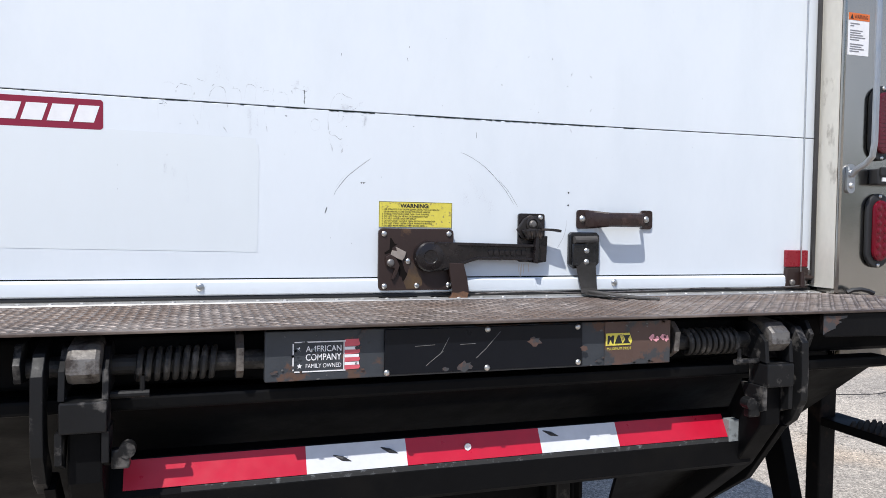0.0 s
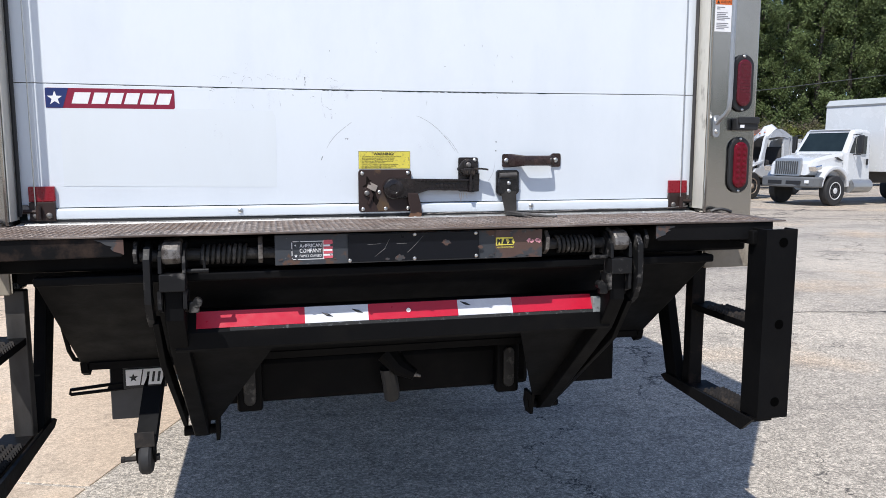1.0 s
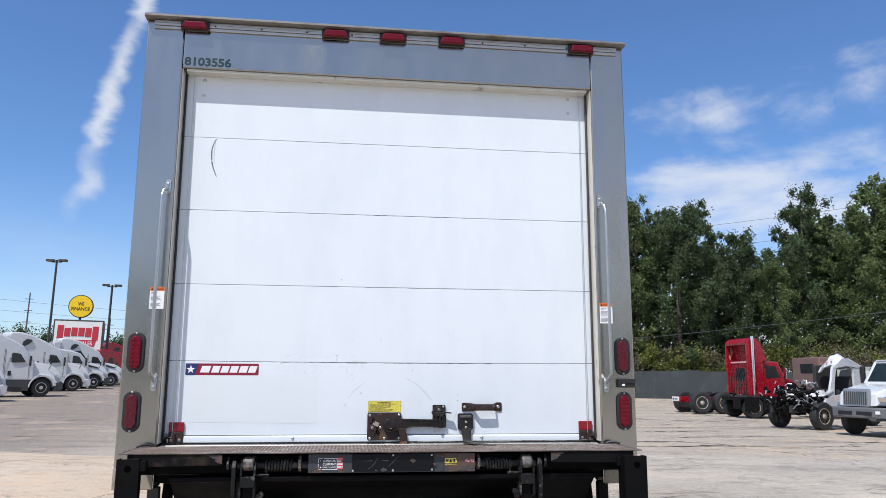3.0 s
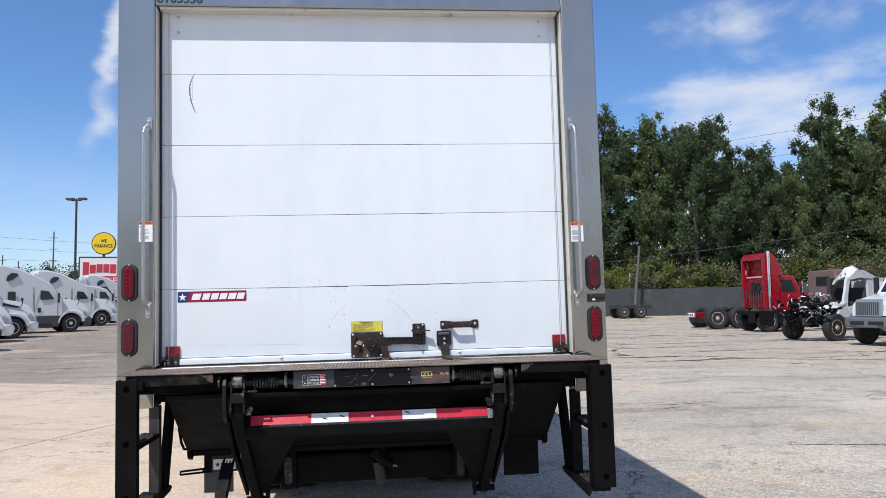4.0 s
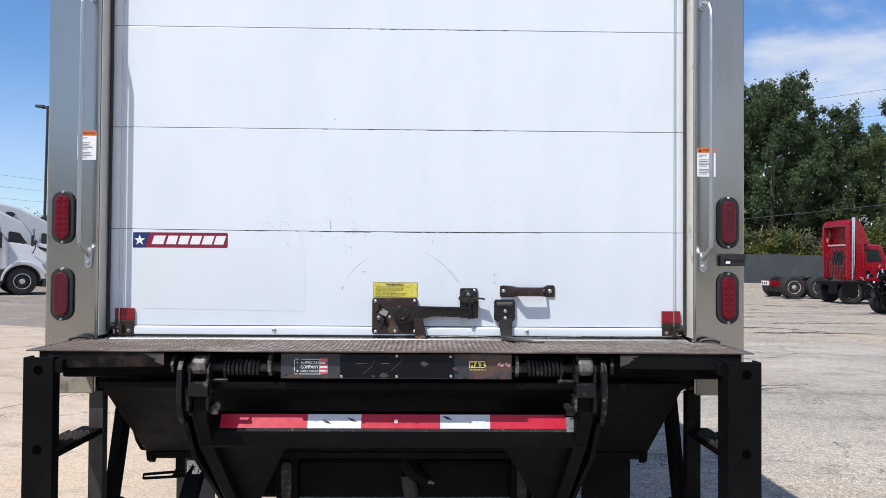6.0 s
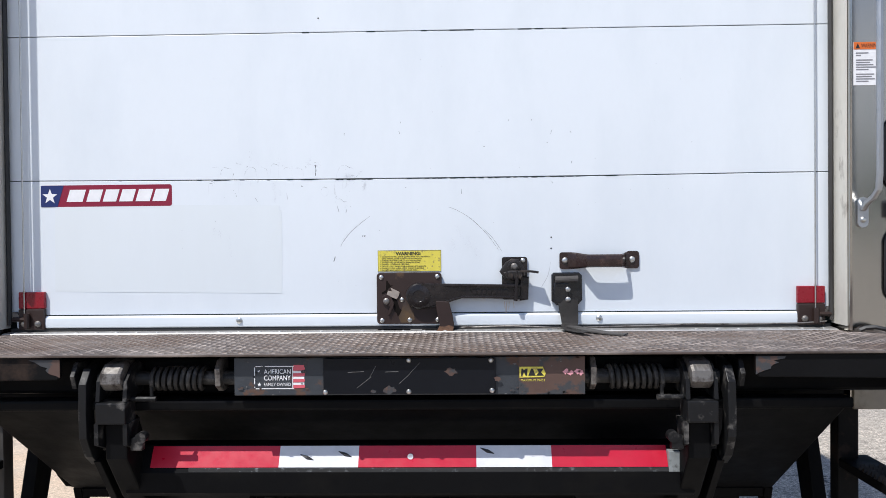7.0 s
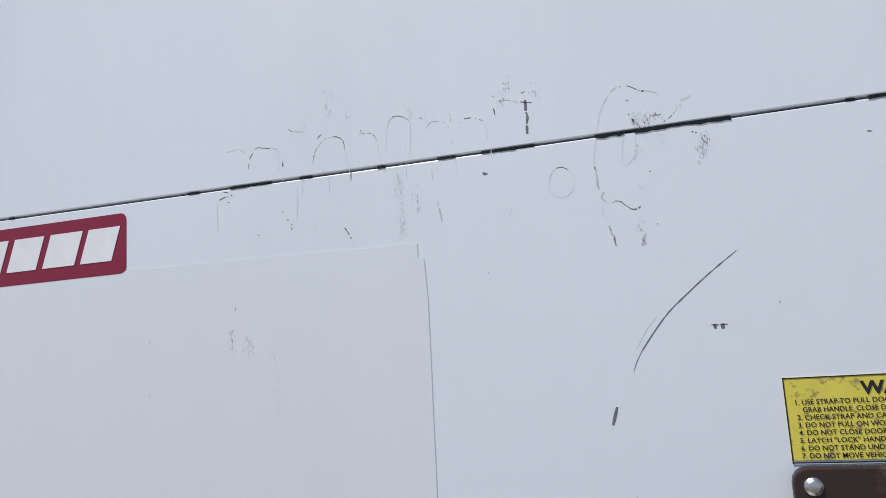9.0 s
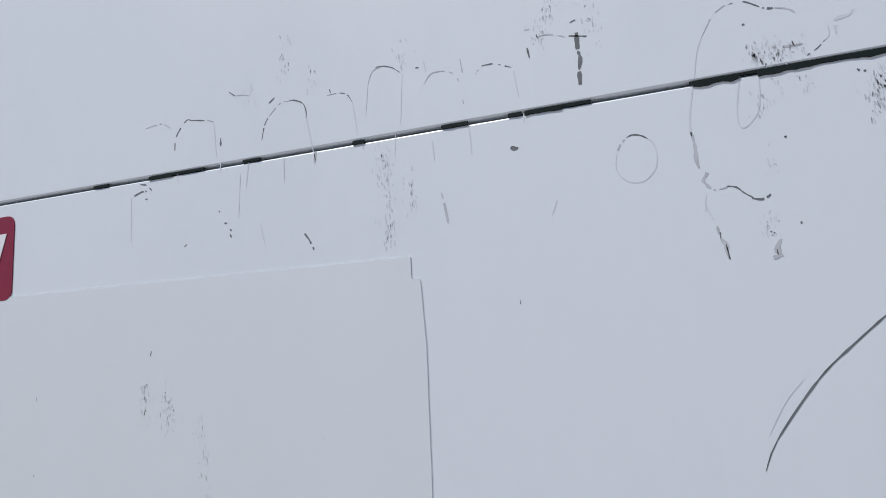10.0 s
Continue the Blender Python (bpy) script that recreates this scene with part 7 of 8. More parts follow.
bm = bmesh.new()
box(bm, (-0.880, 0.284, 0.698), (-0.740, 0.2895, 0.786), 0.002)
part("backing_plate", bm, RUBBER, holder)
bm = bmesh.new()
box(bm, (-0.870, 0.276, 0.712), (-0.750, 0.282, 0.768), 0.001)
lp = part("white_logo_plate", bm, STICK_WHITE, gate, "white plate with black star and bars")
bm = bmesh.new()
prism(bm, [(-0.846 + (0.016 if k % 2 == 0 else 0.0065) * math.sin(k * math.pi / 5), 0.739 + (0.016 if k % 2 == 0 else 0.0065) * math.cos(k * math.pi / 5)) for k in range(10)], "y", 0.2752, 0.2758)
prism(bm, [(-0.826, 0.713), (-0.822, 0.713), (-0.812, 0.767), (-0.816, 0.767)], "y", 0.2752, 0.2758)
for k in range(3):
    prism(bm, [(-0.806 + k * 0.018, 0.722), (-0.798 + k * 0.018, 0.722), (-0.792 + k * 0.018, 0.758), (-0.800 + k * 0.018, 0.758)], "y", 0.2752, 0.2758)
part("plain_marks", bm, INK, lp)


# ---- parked vehicles ----
def window_slab(parent, pts, axis, a, b, name="window", material=None, label=""):
    bm = bmesh.new()
    prism(bm, pts, axis, a, b)
    return part(name, bm, material or GLASS_DARK, parent, label, smooth=False)


def semi(label, x, y, rz, paint, dark_skirt=True, high=True, vents=False, group="parked tractors"):
    """A conventional sleeper tractor that heads along +x, its origin on the ground under the front axle."""
    t = thing("semi_truck", label, "truck", pose(x, y, rise(x, y), 0, 0, rz), group)
    for sy in (-1, 1):
        wheel(t, 0, sy * 1.0, 0.53, 0.30, RIM, sy)
        for ax in (-5.5, -6.8):
            wheel(t, ax, sy * 1.0, 0.52, 0.5, RIM, sy)
    bm = bmesh.new()
    box(bm, (-7.6, -0.45, 0.62), (0.6, 0.45, 0.9), 0.02)
    part("frame", bm, BLACK, t)
    k = 1.0 if high else 0.80
    bm = bmesh.new()
    prism(bm, [(-4.45, 0.95), (-4.45, 3.88 * k), (-4.28, 4.04 * k), (-3.75, 4.06 * k), (-2.83, 3.84 * k), (-1.85, 3.36 * min(1, k * 1.1)), (-1.2, 3.0 * min(1, k * 1.15)), (-0.5, 2.02), (-0.45, 0.95)], "y", -1.2, 1.2, 0.10)
    for v in bm.verts:
        if v.co.z > 2.6:
            v.co.y *= 1 - 0.10 * (v.co.z - 2.6)
    cab = part("cab", bm, paint, t, smooth=True)
    bm = bmesh.new()
    arch = [(0.66 * math.cos(a), 0.53 + 0.66 * math.sin(a)) for a in [math.pi * q / 14 for q in range(15)]]
    prism(bm, [(-0.75, 0.55), (-0.75, 2.06), (-0.3, 2.03), (0.15, 1.97), (0.55, 1.85), (0.85, 1.66), (1.04, 1.40), (1.15, 1.10), (1.19, 0.80), (0.72, 0.76)] + arch, "y", -1.16, 1.16, 0.05)
    for v in bm.verts:
        if v.co.z > 1.2:
            v.co.y *= 1 - 0.20 * min(1, (v.co.z - 1.2) / 0.75)
        if v.co.x > 0.3:
            v.co.y *= 1 - 0.14 * (v.co.x - 0.3)
    hood = part("hood", bm, paint, t)
    low = SEMI_GREY if dark_skirt else paint
    for sy in (-1, 1):
        bm = bmesh.new()
        ring_out = [(0.04 + 0.80 * math.cos(a), 0.50 + 0.82 * math.sin(a)) for a in [math.pi * (0.05 + 0.93 * q / 14) for q in range(15)]]
        ring_in = [(0.66 * math.cos(a), 0.53 + 0.64 * math.sin(a)) for a in [math.pi * (0.05 + 0.93 * q / 14) for q in range(15)]][::-1]
        prism(bm, ring_out + ring_in, "y", sy * 0.85, sy * 1.21, 0.04)
        part("fender", bm, paint, t)
        bm = bmesh.new()
        prism(bm, [(-4.42, 0.34), (-0.72, 0.34), (-0.66, 0.80), (-0.62, 1.0), (-4.42, 1.0)], "y", sy * 1.02, sy * 1.19, 0.03)
        part("side_skirt", bm, low, t)
        bm = bmesh.new()
        box(bm, (-3.1, sy * 1.185, 0.40), (-1.1, sy * 1.20, 0.56), 0.005)
        part("step", bm, INK, t)
        bm = bmesh.new()
        well = [(0.65 * math.cos(a), 0.53 + 0.64 * math.sin(a)) for a in [math.pi * q / 10 for q in range(11)]]
        prism(bm, well + [(-0.66, 0.42), (0.66, 0.42)], "y", sy * 0.55, sy * 0.74)
        part("wheel_well", bm, INK, t)
        bm = bmesh.new()
        cyl(bm, (-1.2, sy * 0.80, 0.72), (-3.4, sy * 0.80, 0.72), 0.26, None, 14)
        part("fuel_tank", bm, SEAT_DARK, t)
        for dx, top in ((-0.80, 1.95), (-2.10, 2.75), (-2.16, 2.75)):
            bm = bmesh.new()
            box(bm, (dx - 0.010, sy * 1.196, 1.02), (dx + 0.010, sy * 1.2045, top))
            part("door_seam", bm, SEMI_GREY, t)
        window_slab(t, [(-1.0, 2.02), (-1.32, 2.50), (-1.72, 2.56), (-1.78, 2.50), (-1.78, 2.02), (-1.72, 1.98)], "y", sy * 1.17, sy * 1.208, "side_window")
        window_slab(t, [(-3.12, 1.90), (-3.12, 2.42), (-3.17, 2.48), (-3.48, 2.48), (-3.53, 2.42), (-3.53, 1.90), (-3.47, 1.85), (-3.17, 1.85)], "y", sy * 1.17, sy * 1.208, "sleeper_window")
        if high:
            window_slab(t, [(-2.98, 3.48), (-3.10, 3.57), (-3.36, 3.58), (-3.56, 3.40), (-3.62, 3.14), (-3.45, 3.10), (-3.18, 3.26)], "y", sy * 1.06, sy * 1.16, "upper_window")
        bm = bmesh.new()
        box(bm, (-0.86, sy * 1.30, 1.80), (-0.76, sy * 1.48, 2.40), 0.03)
        cyl(bm, (-0.80, sy * 1.10, 1.9), (-0.80, sy * 1.34, 2.0), 0.025)
        part("mirror", bm, RUBBER, t)
        bm = bmesh.new()
        tube(bm, [(0.35, sy * 1.02, 1.62), (0.42, sy * 1.16, 1.85), (0.40, sy * 1.20, 2.02)], 0.02, 6)
        box(bm, (0.34, sy * 1.14, 1.95), (0.44, sy * 1.28, 2.14), 0.03)
        part("hood_mirror", bm, RUBBER, t)
        bm = bmesh.new()
        prism(bm, [(0.66, 1.26), (0.92, 1.12), (1.02, 0.92), (0.80, 0.98)], "y", sy * 0.92, sy * 1.10, 0.02)
        part("headlight", bm, GRILLE, t)
        bm = bmesh.new()
        box(bm, (-1.92, sy * 1.195, 1.22), (-1.74, sy * 1.225, 1.50), 0.02)
        part("door_handle", bm, INK, t)
        if vents:
            bm = bmesh.new()
            prism(bm, [(-0.55, 1.90), (-0.50, 1.74), (0.25, 1.62), (0.32, 1.68)], "y", sy * 0.90, sy * 1.06)
            part("hood_vent", bm, INK, t)
        bm = bmesh.new()
        prism(bm, [(-4.95, 1.2), (-4.95, 3.55 * k), (-4.47, 3.80 * k), (-4.47, 1.2)], "y", sy * 1.05, sy * 1.15)
        part("side_fairing", bm, SEMI_GREY if dark_skirt else paint, t)
    bm = bmesh.new()
    prism(bm, [(0.70, 0.32), (1.10, 0.32), (1.24, 0.46), (1.25, 0.80), (1.12, 0.92), (0.72, 0.80)], "y", -1.12, 1.12, 0.05)
    part("bumper", bm, low, t)
    bm = bmesh.new()
    box(bm, (1.02, -0.5, 0.95), (1.15, 0.5, 1.45), 0.03)
    part("grille", bm, SEMI_GREY, t)
    bm = bmesh.new()
    vs = [bm.verts.new(v) for v in ((-0.47, -1.0, 2.05), (-0.47, 1.0, 2.05), (-1.15, 0.95, 2.98), (-1.15, -0.95, 2.98))]
    bm.faces.new(vs)
    bmesh.ops.solidify(bm, geom=bm.faces[:], thickness=-0.03)
    part("windshield", bm, GLASS_DARK, t)
    bm = bmesh.new()
    box(bm, (-4.6, -0.9, 1.0), (-4.46, 0.9, 3.5 * k), 0.02)
    part("sleeper_back", bm, SEMI_GREY, t)
    return t


for x, y, high, dark, vents in ((-16.3, 27.2, True, True, False), (-18.8, 34.2, True, False, True), (-19.4, 38.3, True, False, True), (-19.1, 45.2, True, True, False),
                                (-20.5, 54.6, True, False, False), (-21.0, 60.6, False, True, True), (-21.6, 67.0, True, False, True)):
    semi("white sleeper tractor with a dark grey skirt in a row" if dark else "all-white sleeper tractor with polished wheels parked in a row", x, y, 38, SEMI_WHITE, dark, high, vents)
semi("dark red tractor parked at the end of a row", -20.3, 73.0, 38, SEMI_RED, True, False)
semi("dark red sleeper tractor beyond a row of white ones", -21.6, 79.0, 38, SEMI_RED, False, True)

# red tractor seen from behind, its fairing hollow
red = thing("red_tractor", "red sleeper tractor with bare rear frame and hollow roof fairing", "truck", pose(0, 0, 0))
for ax in (19.15, 20.5):
    for yy, s in ((35.95, -1), (37.95, 1)):
        wheel(red, ax + 0.15, yy, 0.60, 0.52, RIM_RUSTY, s)
for yy, s in ((35.85, -1), (38.05, 1)):
    wheel(red, 24.9, yy, 0.52, 0.3, RIM, s)
bm = bmesh.new()
box(bm, (18.4, 36.5, 0.62), (26.6, 36.62, 0.9), 0.01)
box(bm, (18.4, 37.3, 0.62), (26.6, 37.42, 0.9), 0.01)
box(bm, (18.35, 36.4, 0.70), (18.5, 37.5, 0.92), 0.01)
part("frame", bm, SEMI_RED, red)
bm = bmesh.new()
box(bm, (19.3, 36.55, 0.95), (20.3, 37.4, 1.08), 0.03)
prism(bm, [(18.9, 0.95), (19.3, 1.0), (20.3, 1.22), (20.4, 1.1), (19.3, 0.9)], "y", 36.6, 36.75)
part("fifth_wheel", bm, SEAT_DARK, red)
cr_t = random.Random(8)
for yy in (35.75, 38.05):
    bm = bmesh.new()
    prism(bm, [(22.12, 1.05), (22.05, 3.3), (22.06, 3.92), (22.13, 4.10), (22.28, 4.22), (22.5, 4.27), (22.66, 4.22), (22.82, 4.06), (22.97, 3.80), (23.10, 3.48), (23.20, 3.15), (23.25, 2.95), (23.0, 2.9), (23.0, 1.05)], "y", yy, yy + 0.12, 0.04)
    side = part("sleeper_side", bm, SEMI_RED, red)
    if yy > 37:
        for px, pz, w, h in ((22.40, 3.55, 0.10, 0.34), (22.30, 3.20, 0.07, 0.16), (22.62, 3.85, 0.05, 0.10)):
            bm = bmesh.new()
            prism(bm, [(px + w * cr_t.uniform(0.6, 1.2) * math.cos(q), pz + h * cr_t.uniform(0.5, 1.1) * math.sin(q)) for q in [2 * math.pi * k / 14 for k in range(14)]], "y", yy - 0.012, yy - 0.004)
            part("peeled_patch", bm, PEELED, side, "bare tan patch where the red paint peeled")
bm = bmesh.new()
prism(bm, [(22.55, 2.9), (22.48, 4.2), (22.5, 4.26), (22.72, 4.14), (22.95, 3.74), (23.15, 3.24), (23.25, 2.95)], "y", 35.87, 38.05)
part("roof_fairing", bm, SEMI_RED, red)
bm = bmesh.new()
prism(bm, [(22.07, 3.96), (22.25, 4.2), (22.5, 4.27), (22.5, 4.17), (22.28, 4.1), (22.10, 3.86)], "y", 35.88, 38.04)
part("fairing_top", bm, SEMI_RED, red)
bm = bmesh.new()
box(bm, (22.30, 35.87, 1.05), (22.95, 38.05, 2.92), 0.05)
part("sleeper", bm, SEMI_RED, red)
window_slab(red, [(36.45, 1.85), (36.45, 2.55), (37.45, 2.55), (37.45, 1.85)], "x", 22.28, 22.30, "back_window")
bm = bmesh.new()
for a, b in (((36.15, 2.66), (37.65, 2.74)), ((36.15, 1.66), (37.65, 1.74)), ((36.15, 1.74), (36.24, 2.66)), ((37.56, 1.74), (37.65, 2.66))):
    box(bm, (22.27, *a), (22.30, *b), 0.005)
part("window_trim", bm, SEMI_RED, red)
bm = bmesh.new()
prism(bm, [(22.90, 0.95), (22.90, 2.98), (24.05, 2.93), (24.40, 2.15), (25.15, 1.80), (25.30, 1.2), (25.25, 0.8)], "y", 35.95, 37.95, 0.10)
part("cab", bm, SEMI_RED, red)
window_slab(red, [(23.25, 2.0), (23.25, 2.68), (23.85, 2.68), (24.12, 2.05)], "y", 35.935, 35.955, "side_window")
window_slab(red, [(23.80, 1.15), (23.80, 1.6), (24.05, 1.6), (24.05, 1.15)], "y", 35.93, 35.952, "door_vent")
bm = bmesh.new()
cyl(bm, (22.35, 35.62, 0.9), (22.35, 35.62, 4.32), 0.08, None, 14)
part("exhaust_pipe", bm, CHROME, red)
bm = bmesh.new()
box(bm, (24.22, 35.55, 1.95), (24.30, 35.78, 2.6), 0.02)
part("mirror", bm, CHROME, red)
bm = bmesh.new()
box(bm, (22.20, 35.7, 0.45), (23.80, 36.2, 0.95), 0.08)
part("fuel_tank", bm, SEAT_DARK, red)
bm = bmesh.new()
box(bm, (18.30, 36.55, 0.66), (18.345, 37.35, 0.90), 0.01)
tp = part("tail_plate", bm, STICK_WHITE, red, "white tail plate with dark lamp holes")
for k in range(3):
    bm = bmesh.new()
    cyl(bm, (18.285, 36.72 + k * 0.23, 0.78), (18.302, 36.72 + k * 0.23, 0.78), 0.06, None, 12)
    part("lamp_hole", bm, INK, tp)
bm = bmesh.new()
box(bm, (22.24, 36.0, 2.84), (22.30, 37.9, 2.93), 0.01)
part("pale_rail", bm, STICK_PINK, red)
bm = bmesh.new()
for k in range(7):
    yy = 36.1 + k * 0.27
    tube(bm, [(22.26, yy, 2.5 - 0.1 * (k % 3)), (22.14, yy + 0.12, 2.0), (22.10, yy - 0.06 * (k % 2), 1.5), (22.2, yy + 0.08, 1.0)], 0.025, 6)
part("air_hose", bm, SEAT_DARK, red, "black air hoses hanging behind the sleeper", kind="stuff")
bm = bmesh.new()
for k in range(9):
    a = cr_t.uniform(0, 6.28)
    c = Vector((20.9 + cr_t.uniform(-0.7, 0.9), 36.9 + cr_t.uniform(-0.4, 0.4), 0.98 + cr_t.uniform(0, 0.12)))
    tube(bm, [c, c + Vector((0.35 * math.cos(a), 0.3 * math.sin(a), 0.08)), c + Vector((0.7 * math.cos(a), 0.5 * math.sin(a), 0.02))], 0.05, 6)
part("loose_hardware", bm, BLACK_WORN, red, "loose brackets lying on the rear frame", kind="stuff")
bm = bmesh.new()
cyl(bm, (24.00, 35.75, 1.35), (25.30, 35.85, 1.0), 0.22, 0.15, 10)
part("loose_hood_part", bm, SEMI_RED, red)

# brown sleeper tractor beyond the wreck
brown = thing("brown_tractor", "dull brown box sleeper tractor with a bare black frame", "truck", pose(0.9, 0, 0))
bm = bmesh.new()
box(bm, (22.3, 31.0, 1.0), (23.6, 33.3, 3.05), 0.07)
part("sleeper", bm, SEMI_BROWN, brown)
window_slab(brown, [(31.45, 2.25), (31.45, 2.72), (32.55, 2.72), (32.55, 2.25)], "x", 22.285, 22.30, "back_window")
for k in range(3):
    bm = bmesh.new()
    box(bm, (22.5 + k * 0.4, 31.05, 3.05), (22.62 + k * 0.4, 31.15, 3.13), 0.02)
    part("roof_lamp", bm, SEMI_BROWN, brown)
bm = bmesh.new()
box(bm, (18.1, 31.5, 0.62), (25.5, 31.62, 0.92), 0.01)
box(bm, (18.1, 32.5, 0.62), (25.5, 32.62, 0.92), 0.01)
box(bm, (18.1, 31.1, 0.85), (21.2, 33.0, 1.02), 0.03)
box(bm, (18.05, 31.05, 0.45), (18.11, 31.75, 0.95), 0.01)
part("frame", bm, BLACK_WORN, brown)
for fx in (18.2, 19.15):
    bm = bmesh.new()
    prism(bm, [(fx, 0.32), (fx + 0.72, 0.36), (fx + 0.75, 1.0), (fx + 0.1, 1.06), (fx, 1.0)], "y", 30.86, 30.93, 0.015)
    part("mud_guard", bm, BLACK_WORN, brown)
for ax in (18.75, 20.05, 26.0):
    for yy, s in ((31.15, -1), (33.0, 1)):
        wheel(brown, ax, yy, 0.51, 0.45, RIM_RUSTY, s)
bm = bmesh.new()
prism(bm, [(23.6, 0.9), (23.6, 2.45), (24.3, 2.45), (24.8, 1.8), (27.1, 1.7), (27.2, 0.9)], "y", 31.1, 33.2, 0.08)
part("cab", bm, SEMI_BROWN, brown)

# white trailer standing across, behind the trucks
trailer = thing("white_trailer", "low white trailer wall parked across the yard", "trailer", pose(0, 0, 0))
bm = bmesh.new()
box(bm, (26.8, 34.5, 0.85), (44.0, 36.9, 2.45), 0.04)
part("trailer_box", bm, SEMI_WHITE, trailer)
for ax in (28.5, 42.0):
    for yy, s in ((34.85, -1), (36.6, 1)):
        wheel(trailer, ax, yy, 0.5, 0.4, RIM_WHITE, s)
bm = bmesh.new()
box(bm, (27.0, 35.2, 0.5), (43.8, 36.2, 0.86), 0.02)
part("chassis", bm, SEAT_DARK, trailer)

# wrecked white truck, hood gone and cab roof crumpled
wreck = thing("wrecked_truck", "wrecked white truck, hood gone and cab roof crumpled", "truck", pose(17.1, 23.3, 0, 0, 0, 197))
for sy in (-1, 1):
    wheel(wreck, 0, sy * 0.95, 0.51, 0.3, RIM_RUSTY, sy)
    wheel(wreck, -5.2, sy * 0.95, 0.51, 0.5, RIM_WHITE, sy)
bm = bmesh.new()
for sy in (-1, 1):
    box(bm, (-6.5, sy * 0.38, 0.6), (1.0, sy * 0.50, 0.88), 0.01)
part("frame", bm, SEAT_DARK, wreck)
wr = random.Random(11)
bm = bmesh.new()
for k in range(150):
    c = Vector((wr.uniform(-1.0, 1.15), wr.uniform(-0.85, 0.85), wr.uniform(0.55, 1.55)))
    if wr.random() < 0.55:
        e = c + Vector((wr.uniform(-0.45, 0.45), wr.uniform(-0.45, 0.45), wr.uniform(-0.25, 0.25)))
        tube(bm, [c, (c + e) / 2 + Vector((0, 0, wr.uniform(-0.12, 0.12))), e], wr.uniform(0.015, 0.05), 6)
    else:
        s = Vector([wr.uniform(0.03, 0.12) for _ in range(3)])
        box(bm, c - s, c + s, 0.02, None)
part("engine", bm, BLACK_WORN, wreck, "exposed engine and torn hoses", kind="stuff")
bm = bmesh.new()
for k in range(80):
    c = Vector((wr.uniform(-0.9, 1.1), wr.uniform(-0.9, 0.9), wr.uniform(0.9, 1.7)))
    e = c + Vector((wr.uniform(-0.3, 0.3), wr.uniform(-0.3, 0.3), wr.uniform(-0.2, 0.2)))
    tube(bm, [c, (c + e) / 2 + Vector((0, 0, 0.06)), e], wr.uniform(0.012, 0.035), 6)
part("torn_trim", bm, GRILLE, wreck, "torn bright trim and hoses", kind="stuff")


def crumpled(pts, y0, y1, amount, seed):
    bm = bmesh.new()
    prism(bm, pts, "y", y0, y1)
    bmesh.ops.subdivide_edges(bm, edges=bm.edges[:], cuts=3, use_grid_fill=True)
    for v in bm.verts:
        v.co += noise.noise_vector(v.co * 1.7 + Vector((seed, 0, 0))) * amount
    return bm


y0, y1 = 0.96, 1.06
bm = crumpled([(-0.40, 1.25), (-0.50, 1.65), (-0.72, 2.35), (-0.95, 2.42), (-0.72, 1.75), (-0.62, 1.22), (-0.52, 1.15)], y0, y1, 0.05, 3)
part("cab_pillar", bm, SEMI_WHITE, wreck)
bm = crumpled([(-0.70, 2.30), (-0.85, 2.44), (-1.15, 2.64), (-1.55, 2.66), (-2.12, 2.46), (-2.12, 2.30), (-1.4, 2.36)], y0, y1, 0.04, 4)
part("door_header", bm, SEMI_WHITE, wreck)
bm = crumpled([(-1.78, 2.33), (-2.12, 2.33), (-2.12, 0.8), (-1.84, 0.8)], y0, y1, 0.03, 5)
part("rear_pillar", bm, SEMI_WHITE, wreck)
bm = crumpled([(-0.15, 1.18), (-0.10, 1.02), (-0.7, 0.82), (-1.86, 0.74), (-1.86, 1.12), (-1.2, 1.14), (-0.62, 1.26)], y0, y1, 0.06, 6)
part("door_sill", bm, SEMI_WHITE, wreck)
bm = bmesh.new()
rows = []
for i in range(13):
    u = i / 12
    row = []
    for j in range(11):
        v = j / 10
        x = -0.92 - 1.25 * u
        y = 0.18 + 0.89 * v
        z = 2.42 + 0.44 * math.exp(-((u - 0.30) / 0.34) ** 2) * math.exp(-((v - 0.62) / 0.48) ** 2) - 0.20 * max(0, 1 - u / 0.10) - 0.12 * (1 - v) ** 2 + 0.05 * noise.noise(Vector((u * 6, v * 5, 2)))
        row.append(bm.verts.new((x + 0.06 * noise.noise(Vector((u * 5, v * 6, 9))), y, z)))
    rows.append(row)
for i in range(12):
    for j in range(10):
        bm.faces.new((rows[i][j], rows[i + 1][j], rows[i + 1][j + 1], rows[i][j + 1]))
bmesh.ops.recalc_face_normals(bm, faces=bm.faces[:])
bmesh.ops.solidify(bm, geom=bm.faces[:], thickness=0.05)
part("roof", bm, SEMI_WHITE, wreck, "buckled white roof")
bm = crumpled([(-2.2, 0.8), (-2.2, 2.45), (-2.28, 2.45), (-2.28, 0.8)], -0.6, 1.03, 0.05, 1)
part("back_wall", bm, SEMI_WHITE, wreck)
bm = bmesh.new()
box(bm, (-2.18, -0.1, 0.95), (-0.95, 0.05, 2.42), 0.03)
part("cab_lining", bm, SEAT_DARK, wreck, "dark torn lining inside the cab")
bm = bmesh.new()
box(bm, (-2.15, -0.7, 0.95), (-1.75, 0.95, 2.0), 0.1)
box(bm, (-1.2, -0.8, 1.0), (-0.95, 0.92, 1.5), 0.08)
part("seat", bm, SEAT_DARK, wreck, "dark seats inside the open cab")
for k in range(3):
    bm = bmesh.new()
    box(bm, (-0.95, 0.34 + k * 0.22, 2.44 + k * 0.04), (-0.90, 0.385 + k * 0.22, 2.48 + k * 0.04), 0.008)
    part("roof_lamp", bm, STICK_ORANGE, wreck)
